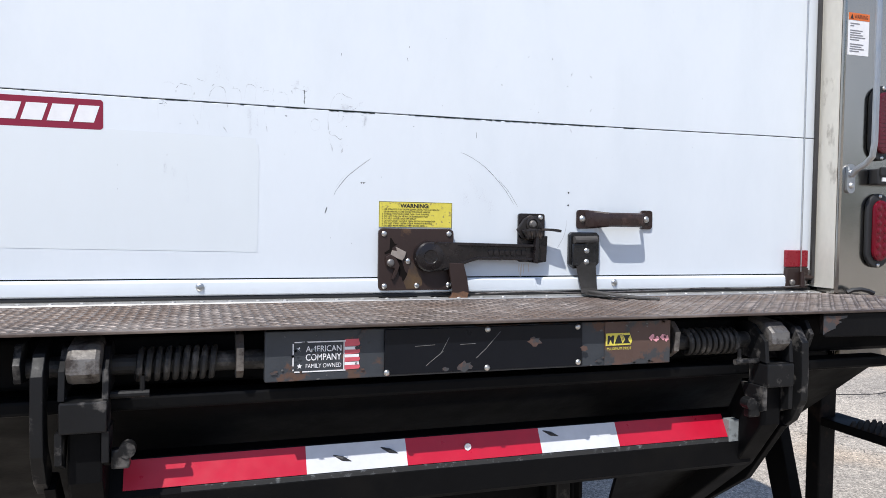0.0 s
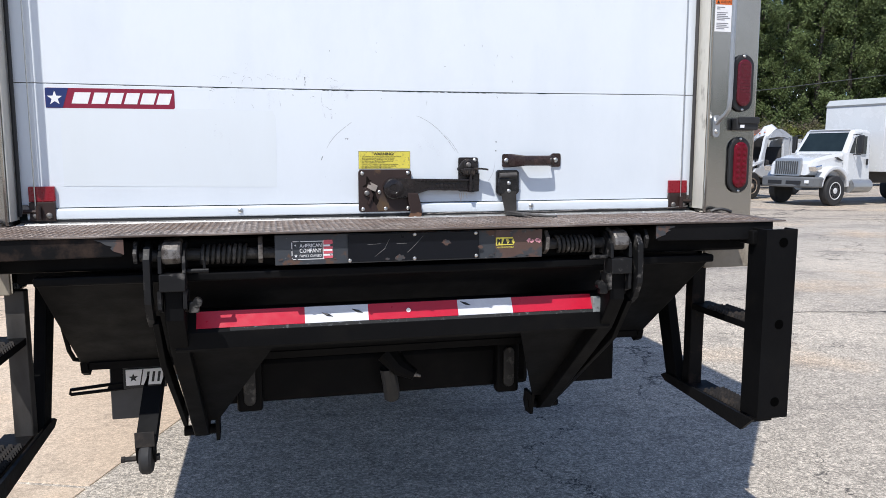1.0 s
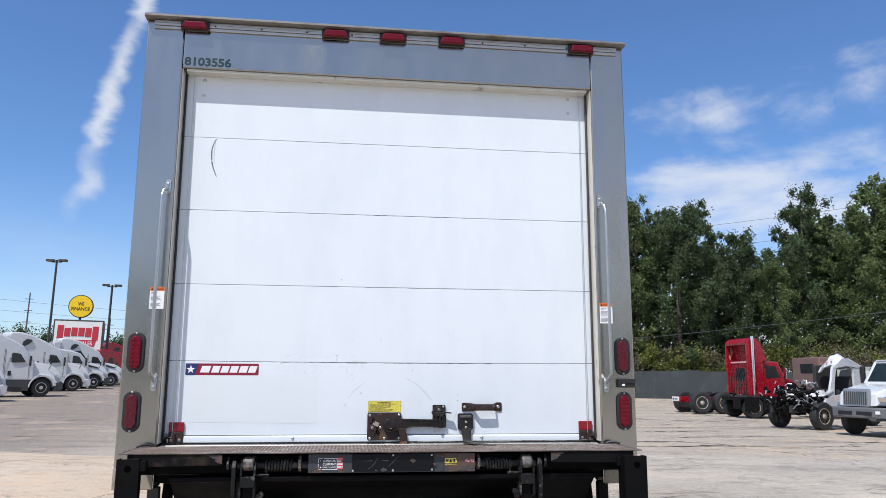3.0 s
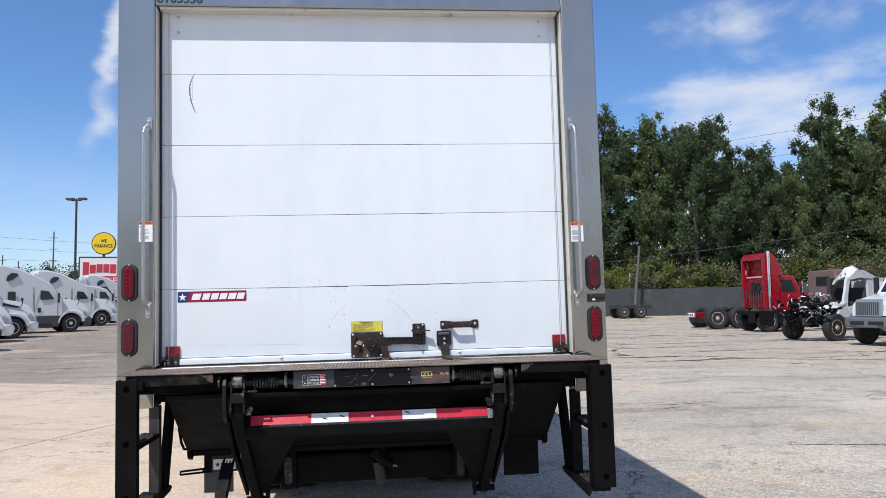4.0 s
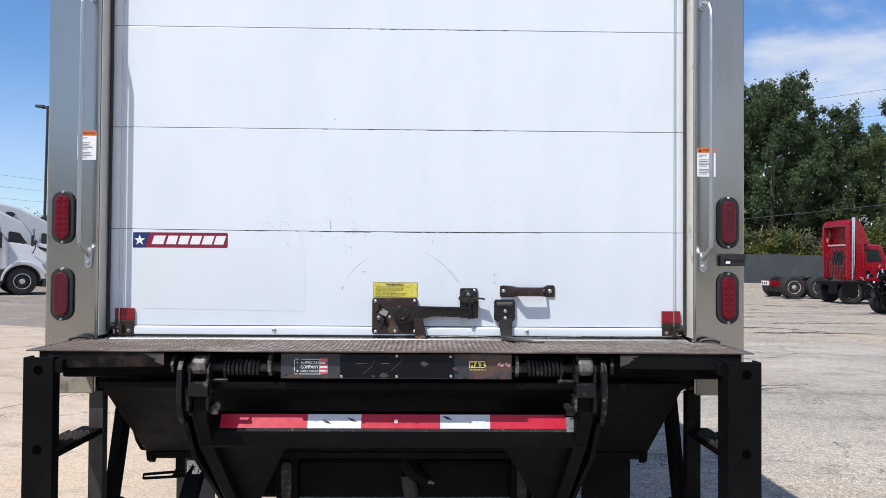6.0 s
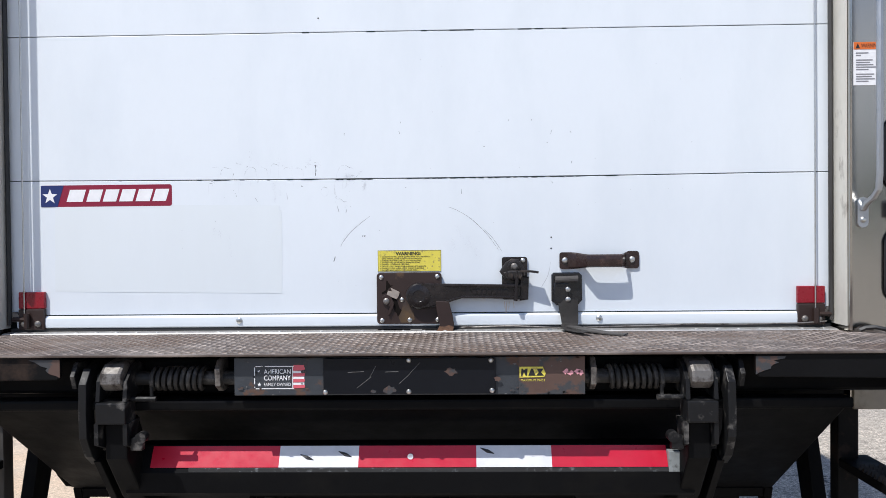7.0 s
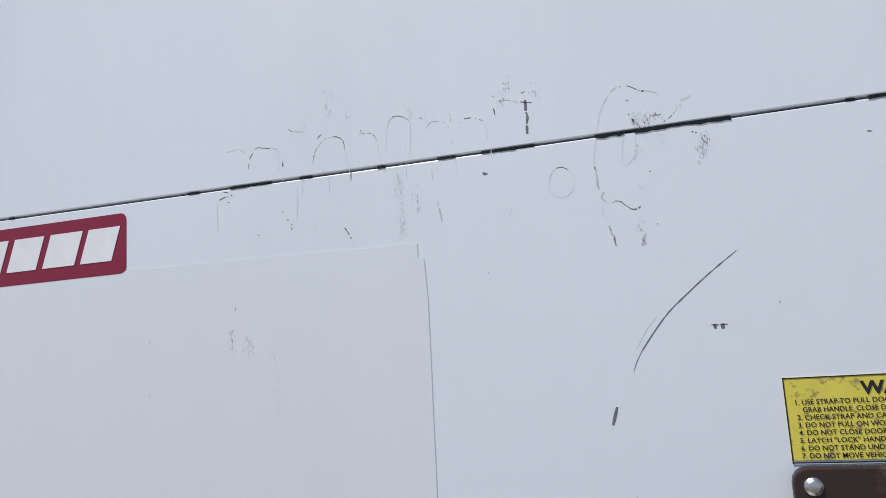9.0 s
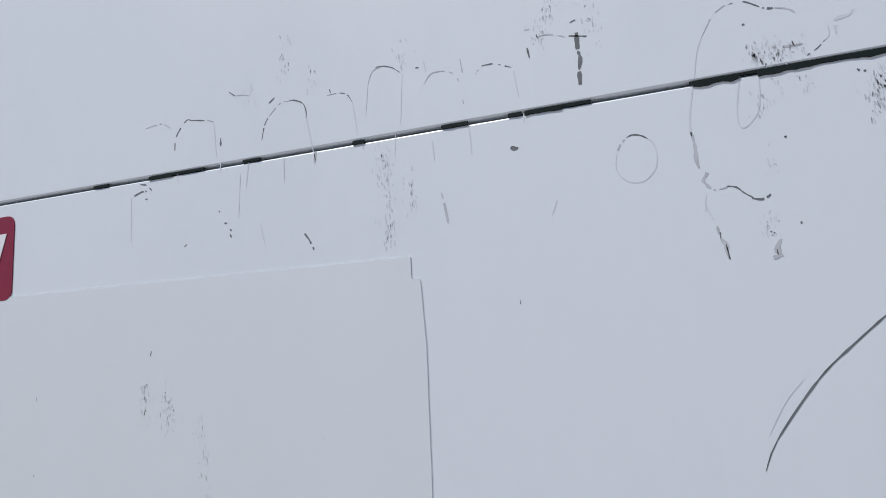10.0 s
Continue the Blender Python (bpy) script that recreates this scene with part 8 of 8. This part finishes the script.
bm = crumpled([(-0.55, 1.45), (-0.1, 1.30), (-0.05, 1.24), (-0.55, 1.36)], 0.45, 1.05, 0.10, 5)
part("torn_fender", bm, SEMI_WHITE, wreck)

# white medium truck with a van body
med = thing("white_box_truck", "white conventional box truck with chrome grille parked in the yard", "truck", pose(17.52, 19.51, 0, 0, 0, 194.0))
for sy in (-1, 1):
    wheel(med, 0, sy * 0.97, 0.50, 0.28, RIM_WHITE, sy)
    wheel(med, -6.4, sy * 0.95, 0.50, 0.5, RIM_WHITE, sy)
bm = bmesh.new()
prism(bm, [(-0.62, 0.95), (-0.62, 1.74), (-0.3, 1.71), (0.1, 1.65), (0.5, 1.56), (0.76, 1.47), (0.88, 1.36), (0.95, 1.0)], "y", -0.92, 0.92, 0.10)
for v in bm.verts:
    v.co.y *= 1.0 - 0.16 * max(0.0, v.co.x + 0.3) - 0.12 * max(0.0, v.co.z - 1.45)
part("hood", bm, SEMI_WHITE, med)
bm = bmesh.new()
prism(bm, [(-1.92, 0.72), (-1.92, 2.44), (-1.80, 2.52), (-1.4, 2.55), (-1.07, 2.51), (-0.58, 1.76), (-0.58, 0.72)], "y", -1.02, 1.02, 0.10)
for v in bm.verts:
    v.co.y *= 1.0 - 0.13 * max(0.0, v.co.z - 1.7)
part("cab", bm, SEMI_WHITE, med)
bm = bmesh.new()
box(bm, (-1.19, -0.76, 2.51), (-1.00, 0.76, 2.55), 0.02)
part("sun_visor", bm, SEMI_WHITE, med)
bm = bmesh.new()
vs = [bm.verts.new(v) for v in ((-0.595, -0.82, 1.80), (-0.595, 0.82, 1.80), (-1.010, 0.74, 2.435), (-1.010, -0.74, 2.435))]
bm.faces.new(vs)
bmesh.ops.solidify(bm, geom=bm.faces[:], thickness=-0.02)
part("windshield", bm, GLASS_TEAL, med, "dark greenish windscreen")
for sy in (-1, 1):
    window_slab(med, [(-0.72, 1.74), (-1.02, 2.28), (-1.00, 1.74)], "y", sy * 0.985, sy * 1.012, "quarter_window")
    window_slab(med, [(-1.06, 1.72), (-1.10, 2.31), (-1.60, 2.31), (-1.60, 1.72)], "y", sy * 0.985, sy * 1.012, "side_window")
    bm = bmesh.new()
    arc_pts = [(0.72 * math.cos(a), 0.62 + 0.70 * math.sin(a)) for a in [math.pi * k / 10 for k in range(11)]]
    inner = [(0.60 * math.cos(a), 0.62 + 0.56 * math.sin(a)) for a in [math.pi * k / 10 for k in range(11)]][::-1]
    prism(bm, arc_pts + inner, "y", sy * 0.75, sy * 1.10, 0.04)
    part("fender", bm, SEMI_WHITE, med)
    bm = bmesh.new()
    prism(bm, [(-0.55, 1.48), (-0.25, 1.60), (-0.1, 1.60), (-0.3, 1.50)], "y", sy * 0.915, sy * 0.935)
    part("hood_vent", bm, INK, med)
    bm = bmesh.new()
    prism(bm, [(0.55, 1.18), (0.86, 1.13), (0.92, 1.28), (0.6, 1.34)], "y", sy * 0.72, sy * 1.0, 0.03)
    part("headlight", bm, CHROME, med)
    bm = bmesh.new()
    box(bm, (-0.98, sy * 1.16, 1.74), (-0.88, sy * 1.34, 2.33), 0.03)
    cyl(bm, (-0.93, sy * 0.93, 2.34), (-0.93, sy * 1.26, 2.37), 0.015)
    cyl(bm, (-0.93, sy * 0.99, 1.70), (-0.93, sy * 1.26, 1.70), 0.015)
    part("mirror", bm, RUBBER, med)
    bm = bmesh.new()
    cyl(bm, (-0.86, sy * 0.92, 0.66), (-1.86, sy * 0.92, 0.66), 0.24, None, 18)
    part("fuel_tank", bm, GRILLE, med)
    bm = bmesh.new()
    box(bm, (-1.70, sy * 1.018, 1.36), (-1.60, sy * 1.040, 1.56), 0.01)
    part("door_handle", bm, INK, med)
bm = bmesh.new()
prism(bm, [(0.86, 0.98), (0.90, 1.55), (0.99, 1.50), (1.02, 0.98)], "y", -0.50, 0.50, 0.02)
gr = part("grille", bm, GRILLE, med, "upright chrome-barred grille")
for k in range(11):
    bm = bmesh.new()
    prism(bm, [(0.99, 1.03), (0.96, 1.46), (1.01, 1.45), (1.035, 1.03)], "y", -0.44 + k * 0.08, -0.40 + k * 0.08)
    part("grille_bar", bm, SEMI_GREY, gr)
bm = bmesh.new()
prism(bm, [(0.62, -1.10), (0.80, -1.09), (0.96, -0.98), (1.06, -0.72), (1.12, -0.35), (1.13, 0.35), (1.06, 0.72), (0.96, 0.98), (0.80, 1.09), (0.62, 1.10)], "z", 0.60, 0.95, 0.05)
bp = part("bumper", bm, BUMPER_GREY, med)
for yy in (-0.62, 0.08):
    bm = bmesh.new()
    box(bm, (1.09, yy, 0.70), (1.135, yy + 0.54, 0.82), 0.01)
    part("air_slot", bm, INK, bp)
bm = bmesh.new()
box(bm, (0.98, 0.72, 0.74), (1.06, 0.86, 0.84), 0.01)
part("fog_lamp", bm, STICK_WHITE, bp)
bm = bmesh.new()
box(bm, (-9.6, -1.12, 1.12), (-2.34, 1.12, 3.38), 0.02)
part("van_body", bm, SEMI_WHITE, med)
bm = bmesh.new()
prism(bm, [(-9.6, 3.38), (-2.34, 3.38), (-2.29, 3.44), (-2.46, 3.64), (-9.6, 3.66)], "y", -1.14, 1.14, 0.05)
part("roof_cap", bm, CAP_GREY, med, "pale grey roof cap")
bm = bmesh.new()
for yy in (-0.45, 0.35):
    box(bm, (-9.2, yy, 0.72), (0.8, yy + 0.1, 1.118), 0.01)
part("frame", bm, SEAT_DARK, med)

# bare trailer bogie by the fence
bog = thing("trailer_bogie", "pair of black trailer axles with polished wheels by the fence", "bogie", pose(0, 0, rise(20, 53.5)))
for ax in (19.9, 21.25):
    for yy, s in ((52.8, -1), (54.6, 1)):
        wheel(bog, ax, yy, 0.51, 0.5, RIM, s)
bm = bmesh.new()
box(bm, (19.2, 53.1, 0.75), (22.4, 54.3, 1.05), 0.03)
part("frame", bm, SEAT_DARK, bog)

# ---- fence, poles, sign, lamps ----
FA, FB, FH = Vector((11.0, 59.3)), Vector((64.0, 53.0)), 2.45
fence = thing("fence", "tall grey fabric-covered yard fence, sagging and patched", "fence", pose(0, 0, 0.29))
nseg = 18
for k in range(nseg):
    a, b = FA.lerp(FB, k / nseg), FA.lerp(FB, (k + 1) / nseg)
    dz0, dz1 = rng.uniform(-0.08, 0.08), rng.uniform(-0.08, 0.08)
    bm = bmesh.new()
    cols = 9
    grid = []
    for i in range(cols):
        f = i / (cols - 1)
        p = a.lerp(b, f)
        col = []
        for j in range(5):
            h = j / 4 * (FH + (0.62 if k >= 10 else 0.0) + dz0 * (1 - f) + dz1 * f) - (0.05 * math.sin(math.pi * f) if j == 4 else 0)
            wob = 0.10 * noise.noise(Vector((p.x * 0.7, h * 0.9, 3.0)))
            col.append(bm.verts.new((p.x, p.y + wob, h)))
        grid.append(col)
    for i in range(cols - 1):
        for j in range(4):
            bm.faces.new((grid[i][j], grid[i + 1][j], grid[i + 1][j + 1], grid[i][j + 1]))
    bmesh.ops.solidify(bm, geom=bm.faces[:], thickness=0.02)
    part("fence_panel", bm, FENCE_WHITE if k >= 10 else FENCE, fence, "tall white sheet panel" if k >= 10 else "")
    bm = bmesh.new()
    cyl(bm, (a.x, a.y + 0.07, 0), (a.x, a.y + 0.07, FH + 0.05), 0.03, None, 8)
    part("fence_post", bm, FENCE, fence)


def wire(p, q, sag, r, label="thin dark overhead wire over the yard"):
    bm = bmesh.new()
    p, q = Vector(p), Vector(q)
    tube(bm, [p.lerp(q, k / 14) - Vector((0, 0, sag * 4 * (k / 14) * (1 - k / 14))) for k in range(15)], r, 5)
    ob = part("overhead_wire", bm, WIRE)
    return tagged(ob, label, "wire", "overhead wires")


pole = thing("leaning_pole", "grey wooden pole leaning by the fence", "pole", pose(0, 0, 0))
bm = bmesh.new()
tube(bm, [(22.3, 57.0, 0), (22.6, 57.0, 3.2), (22.95, 57.0, 6.3)], [0.13, 0.12, 0.10], 10)
part("shaft", bm, WOOD_POLE, pole)
wire((12.0, 60.0, 4.3), (36.0, 27.15, 6.65), 0.35, 0.022)
wire((30.0, 72.0, 17.5), (70.0, 44.0, 21.0), 0.5, 0.016)
wire((30.0, 74.0, 15.5), (70.0, 46.0, 18.8), 0.5, 0.016)


def lot_lamp(x, y, h, label="dark bronze twin-head yard lamp on a square pole"):
    t = thing("yard_lamp", label, "lamp", pose(x, y, 0, 0, 0, rng.uniform(-8, 8)), "yard lamps")
    bm = bmesh.new()
    tube(bm, [(0, 0, 0), (0, 0, h * 0.5), (0, 0, h)], [0.13, 0.115, 0.10], 4)
    part("pole", bm, POLE_DARK, t, smooth=False)
    bm = bmesh.new()
    box(bm, (-0.45, -0.04, h - 0.22), (0.45, 0.04, h - 0.14), 0.01)
    part("arm", bm, POLE_DARK, t)
    for s in (-1, 1):
        bm = bmesh.new()
        box(bm, (s * 0.22, -0.22, h - 0.14), (s * 0.88, 0.22, h + 0.06), 0.03)
        part("head", bm, POLE_DARK, t)


lot_lamp(-25.6, 63.8, 11.4)
lot_lamp(-23.3, 72.0, 10.3)
lot_lamp(-29.6, 55.1, 13.1)
# wooden line poles far off
for x, y, h, arms in ((-44.7, 106.2, 12.8, 3), (-52.0, 112.0, 9.0, 1), (-38.0, 118.0, 9.5, 1), (-33.0, 104.0, 9.3, 1), (-58, 120, 10.5, 2)):
    t = thing("utility_pole", "far wooden utility pole with short arms", "pole", pose(x, y, 0), "utility poles")
    bm = bmesh.new()
    tube(bm, [(0, 0, 0), (0.05, 0, h * 0.5), (0.1, 0, h)], [0.15, 0.12, 0.09], 8)
    part("shaft", bm, WOOD_POLE, t)
    for k in range(arms):
        bm = bmesh.new()
        box(bm, (-0.5, -0.05, h - 0.95 - k * 1.6), (0.6, 0.05, h - 0.86 - k * 1.6), 0.01)
        part("cross_arm", bm, WOOD_POLE, t)
for k in range(3):
    wire((-85.0, 96.0, 15.5 - k * 1.9), (-20.0, 112.0, 10.5 - k * 1.2), 1.0, 0.016)

# dealer's sign on two posts
sign = thing("dealer_sign", "large white roadside sign with red blocks under a round yellow sign", "sign", pose(-25.75, 71.2, 0, 0, 0, 10))
bm = bmesh.new()
box(bm, (-2.2, -0.12, 2.3), (2.2, 0.3, 6.75), 0.04)
part("cabinet", bm, POLE_DARK, sign)
bm = bmesh.new()
box(bm, (-2.06, -0.15, 2.42), (2.06, -0.125, 6.6))
face = part("sign_face", bm, SIGN_WHITE, sign)
for k in range(6):
    x0 = -1.82 + k * 0.61
    rise = 0.22 * math.sin(math.pi * (k + 0.5) / 6)
    h = (1.15, 0.8, 0.8, 0.8, 0.85, 1.1)[k]
    bm = bmesh.new()
    prism(bm, [(x0, 5.0 + rise - (0.25 if k in (0, 5) else 0)), (x0 + 0.52, 5.0 + rise - (0.2 if k in (0, 5) else 0)), (x0 + 0.55, 5.0 + rise + h), (x0 + 0.02, 5.0 + rise + h)], "y", -0.19, -0.155, 0.02)
    part("red_block", bm, SIGN_RED, sign)
bm = bmesh.new()
prism(bm, [(-1.55, 4.25), (1.45, 4.25), (1.65, 4.85), (-1.7, 4.85)], "y", -0.18, -0.155)
part("red_band", bm, SIGN_RED, sign)
lettering("band_text", "TRUCK SALES", -1.35, 1.3, 4.36, 4.72, -0.185, SIGN_WHITE, sign, bold=0.015)
for k in range(7):
    bm = bmesh.new()
    box(bm, (-0.9 + k * 0.4, -0.17, 3.35), (-0.62 + k * 0.4, -0.155, 3.95))
    part("dark_bar", bm, INK, sign)
for px in (-1.4, 1.4):
    bm = bmesh.new()
    cyl(bm, (px, 0.1, 0), (px, 0.1, 2.35), 0.16, None, 12)
    part("post", bm, POLE_DARK, sign)
bm = bmesh.new()
cyl(bm, (0, 0.1, 6.7), (0, 0.1, 7.2), 0.12, None, 10)
part("neck", bm, POLE_DARK, sign)
bm = bmesh.new()
lathe(bm, [(1.10, 0.2), (1.10, -0.12), (1.02, -0.12)], (0, 0.05, 8.05), "y", 40)
part("disc_frame", bm, POLE_DARK, sign)
bm = bmesh.new()
lathe(bm, [(1.02, -0.13), (1.02, -0.16), (0.01, -0.17)], (0, 0.05, 8.05), "y", 40)
part("yellow_disc", bm, SIGN_YELLOW, sign)
lettering("disc_text", "WE", -0.27, 0.27, 8.12, 8.45, -0.135, INK, sign, bold=0.01)
lettering("disc_text", "FINANCE", -0.80, 0.80, 7.65, 7.98, -0.135, INK, sign, bold=0.01)


# ---- trees ----
def leaf_mesh(name, clumps, per, size, material, seed):
    """Many small bent leaf cards scattered through clumps of given centre and radius."""
    g = np.random.default_rng(seed)
    cs = np.array([c[:3] for c in clumps])
    rs = np.array([c[3] for c in clumps])
    n = per * len(clumps)
    idx = np.repeat(np.arange(len(clumps)), per)
    dirs = g.normal(size=(n, 3))
    dirs /= np.linalg.norm(dirs, axis=1)[:, None]
    rad = rs[idx] * np.minimum(np.abs(g.normal(0.0, 0.60, n)), 1.15)
    p = cs[idx] + dirs * rad[:, None] * np.array((1.0, 1.0, 1.15))
    a = g.normal(size=(n, 3)) + dirs * 0.4
    a /= np.linalg.norm(a, axis=1)[:, None]
    b = np.cross(a, g.normal(size=(n, 3)))
    b /= np.linalg.norm(b, axis=1)[:, None]
    s = size * g.uniform(0.55, 1.35, n)[:, None]
    v = np.stack((p - a * s, p + b * s * 0.55, p + a * s, p - b * s * 0.55), 1).reshape(-1, 3)
    v[2::4] += np.cross(a, b) * s * 0.35
    f = np.arange(n * 4).reshape(-1, 4)
    me = bpy.data.meshes.new(name)
    me.from_pydata(v.tolist(), [], f.tolist())
    me.materials.append(material)
    return me


def tree(seed, h, spread, leaf, label, per=225, size=0.106):
    g = random.Random(seed)
    t = thing("tree", label, "tree", pose(0, 0, -50), "trees behind the fence")
    bm = bmesh.new()
    lean = (g.uniform(-0.5, 0.5), g.uniform(-0.5, 0.5))
    axis = [(lean[0] * (k / 6) ** 2 + g.uniform(-0.12, 0.12), lean[1] * (k / 6) ** 2 + g.uniform(-0.12, 0.12), h * 0.92 * k / 6) for k in range(7)]
    tube(bm, axis, [0.30, 0.25, 0.21, 0.17, 0.12, 0.08, 0.03], 8)
    clumps = []
    for k in range(30):
        f = 0.10 + 0.84 * (k + g.random()) / 30
        base = Vector(axis[min(5, int(f * 6))]).lerp(Vector(axis[min(6, int(f * 6) + 1)]), f * 6 % 1)
        ang = k * 2.4 + g.uniform(-0.5, 0.5)
        reach = spread * (0.40 + 0.75 * math.sin(math.pi * min(1, f * 0.95 + 0.10))) * g.uniform(0.45, 1.15)
        rise = reach * g.uniform(0.6, 1.25) * (1.0 if f < 0.7 else 0.75)
        tip = base + Vector((math.cos(ang) * reach, math.sin(ang) * reach, rise))
        mid = base.lerp(tip, 0.5) + Vector((math.cos(ang) * 0.15, math.sin(ang) * 0.15, -0.2))
        tube(bm, [base, mid, tip], [0.07 * (1.2 - f), 0.045 * (1.2 - f), 0.012], 5)
        for q in (0.38, 0.58, 0.76, 0.90, 1.02):
            c = base.lerp(tip, q) + Vector((g.uniform(-0.5, 0.5), g.uniform(-0.5, 0.5), g.uniform(-0.35, 0.45)))
            clumps.append((*c, g.uniform(0.35, 1.0) * (1.25 - 0.45 * f) * (1.1 - 0.35 * q)))
    for k in range(9):
        clumps.append((axis[6][0] + g.uniform(-0.8, 0.8), axis[6][1] + g.uniform(-0.8, 0.8), h * g.uniform(0.80, 0.95), g.uniform(0.4, 0.7)))
    part("trunk", bm, BARK, t)
    cr = new("crown", leaf_mesh("crown", clumps, per, size, leaf, seed))
    cr.parent = t
    return t


kinds = [tree(3, 19.0, 3.0, LEAF, "tall broadleaf tree with dense mid-green leaves behind a fence"), tree(8, 18.0, 3.4, LEAF_B, "tall broadleaf tree with dark green leaves behind a fence"),
         tree(14, 19.5, 2.7, LEAF_B, "slender tall broadleaf tree with dark leaves behind a fence"), tree(21, 17.0, 3.6, LEAF, "broad leafy tree with light green leaves behind a fence"),
         tree(33, 19.0, 3.3, LEAF_B, "tall dark broadleaf tree deep in the woods", 85, 0.178), tree(47, 18.0, 3.2, LEAF, "tall green broadleaf tree deep in the woods", 85, 0.178)]
spots = []
tg = random.Random(5)
for row, (off, step) in enumerate(((4.0, 3.4), (8.0, 3.4), (13.0, 4.6))):
    u = 1.0 + row * 1.7
    while u < 56:
        spots.append((u + tg.uniform(-0.8, 0.8), off + tg.uniform(-1.0, 1.0), row))
        u += step
used = [False] * 6
for u, off, row in spots:
    k = (tg.choice((0, 1, 2, 3)) if u < 26 else tg.choice((0, 3, 0, 3, 2))) if row == 0 else 4 + tg.randrange(2)
    p = FA + (FB - FA).normalized() * u
    x, y = p.x, p.y + off
    # a lower gap in the canopy
    v = (11 + u) * 64 / (60 + off) - 11
    s = tg.uniform(0.95, 1.04) * (0.84 if 21.5 < v < 28.5 else 0.97 if 28.5 <= v < 30.5 else 1.15 if v > 37.5 else 1.02)
    m = pose(x, y, -0.05, 0, 0, tg.uniform(0, 360)) @ Matrix.Diagonal((s * tg.uniform(0.9, 1.15), s * tg.uniform(0.9, 1.15), s, 1))
    if not used[k]:
        used[k] = True
        kinds[k].matrix_basis = m
    else:
        copy_thing(kinds[k], m)
# scrub along the fence and woods far off
clumps = []
for k in range(420):
    u = tg.uniform(0, 54)
    p = FA + (FB - FA).normalized() * u
    hgt = tg.uniform(0.45, 1.0) * (4.6 + 1.2 * noise.noise(Vector((u * 0.25, 2.0, 0))))
    clumps.append((p.x + tg.uniform(-0.5, 0.5), p.y + tg.uniform(0.7, 2.6), hgt, tg.uniform(0.5, 1.0)))
scrub = new("scrub", leaf_mesh("scrub", clumps, 260, 0.105, BUSH, 40))
tagged(scrub, "tangled yellow-green scrub hanging over the fence", "bushes", kind="stuff")
clumps = []
for k in range(420):
    x = tg.uniform(-125, -12)
    clumps.append((x, tg.uniform(128, 150), 0.8 + tg.uniform(0.1, 1.0) * (7.2 + 2.4 * noise.noise(Vector((x * 0.06, 0, 0)))), tg.uniform(1.2, 2.4)))
woods = new("far_woods", leaf_mesh("far_woods", clumps, 560, 0.19, LEAF_B, 41))
tagged(woods, "low dark green woods far behind the yard", "woods", kind="stuff")
# unseen band of woods behind the camera, added for the steel to mirror
clumps = []
for k in range(170):
    x = tg.uniform(-110, 110)
    clumps.append((x, tg.uniform(-95, -80), 0.6 + tg.uniform(0.1, 1.0) * (10.5 + 3.0 * noise.noise(Vector((x * 0.05, 7, 0)))), tg.uniform(2.2, 4.0)))
woods = new("far_woods", leaf_mesh("far_woods", clumps, 160, 0.62, LEAF_B, 42))
tagged(woods, "unseen dark green woods added to darken the steel posts' reflections", "woods", kind="stuff")
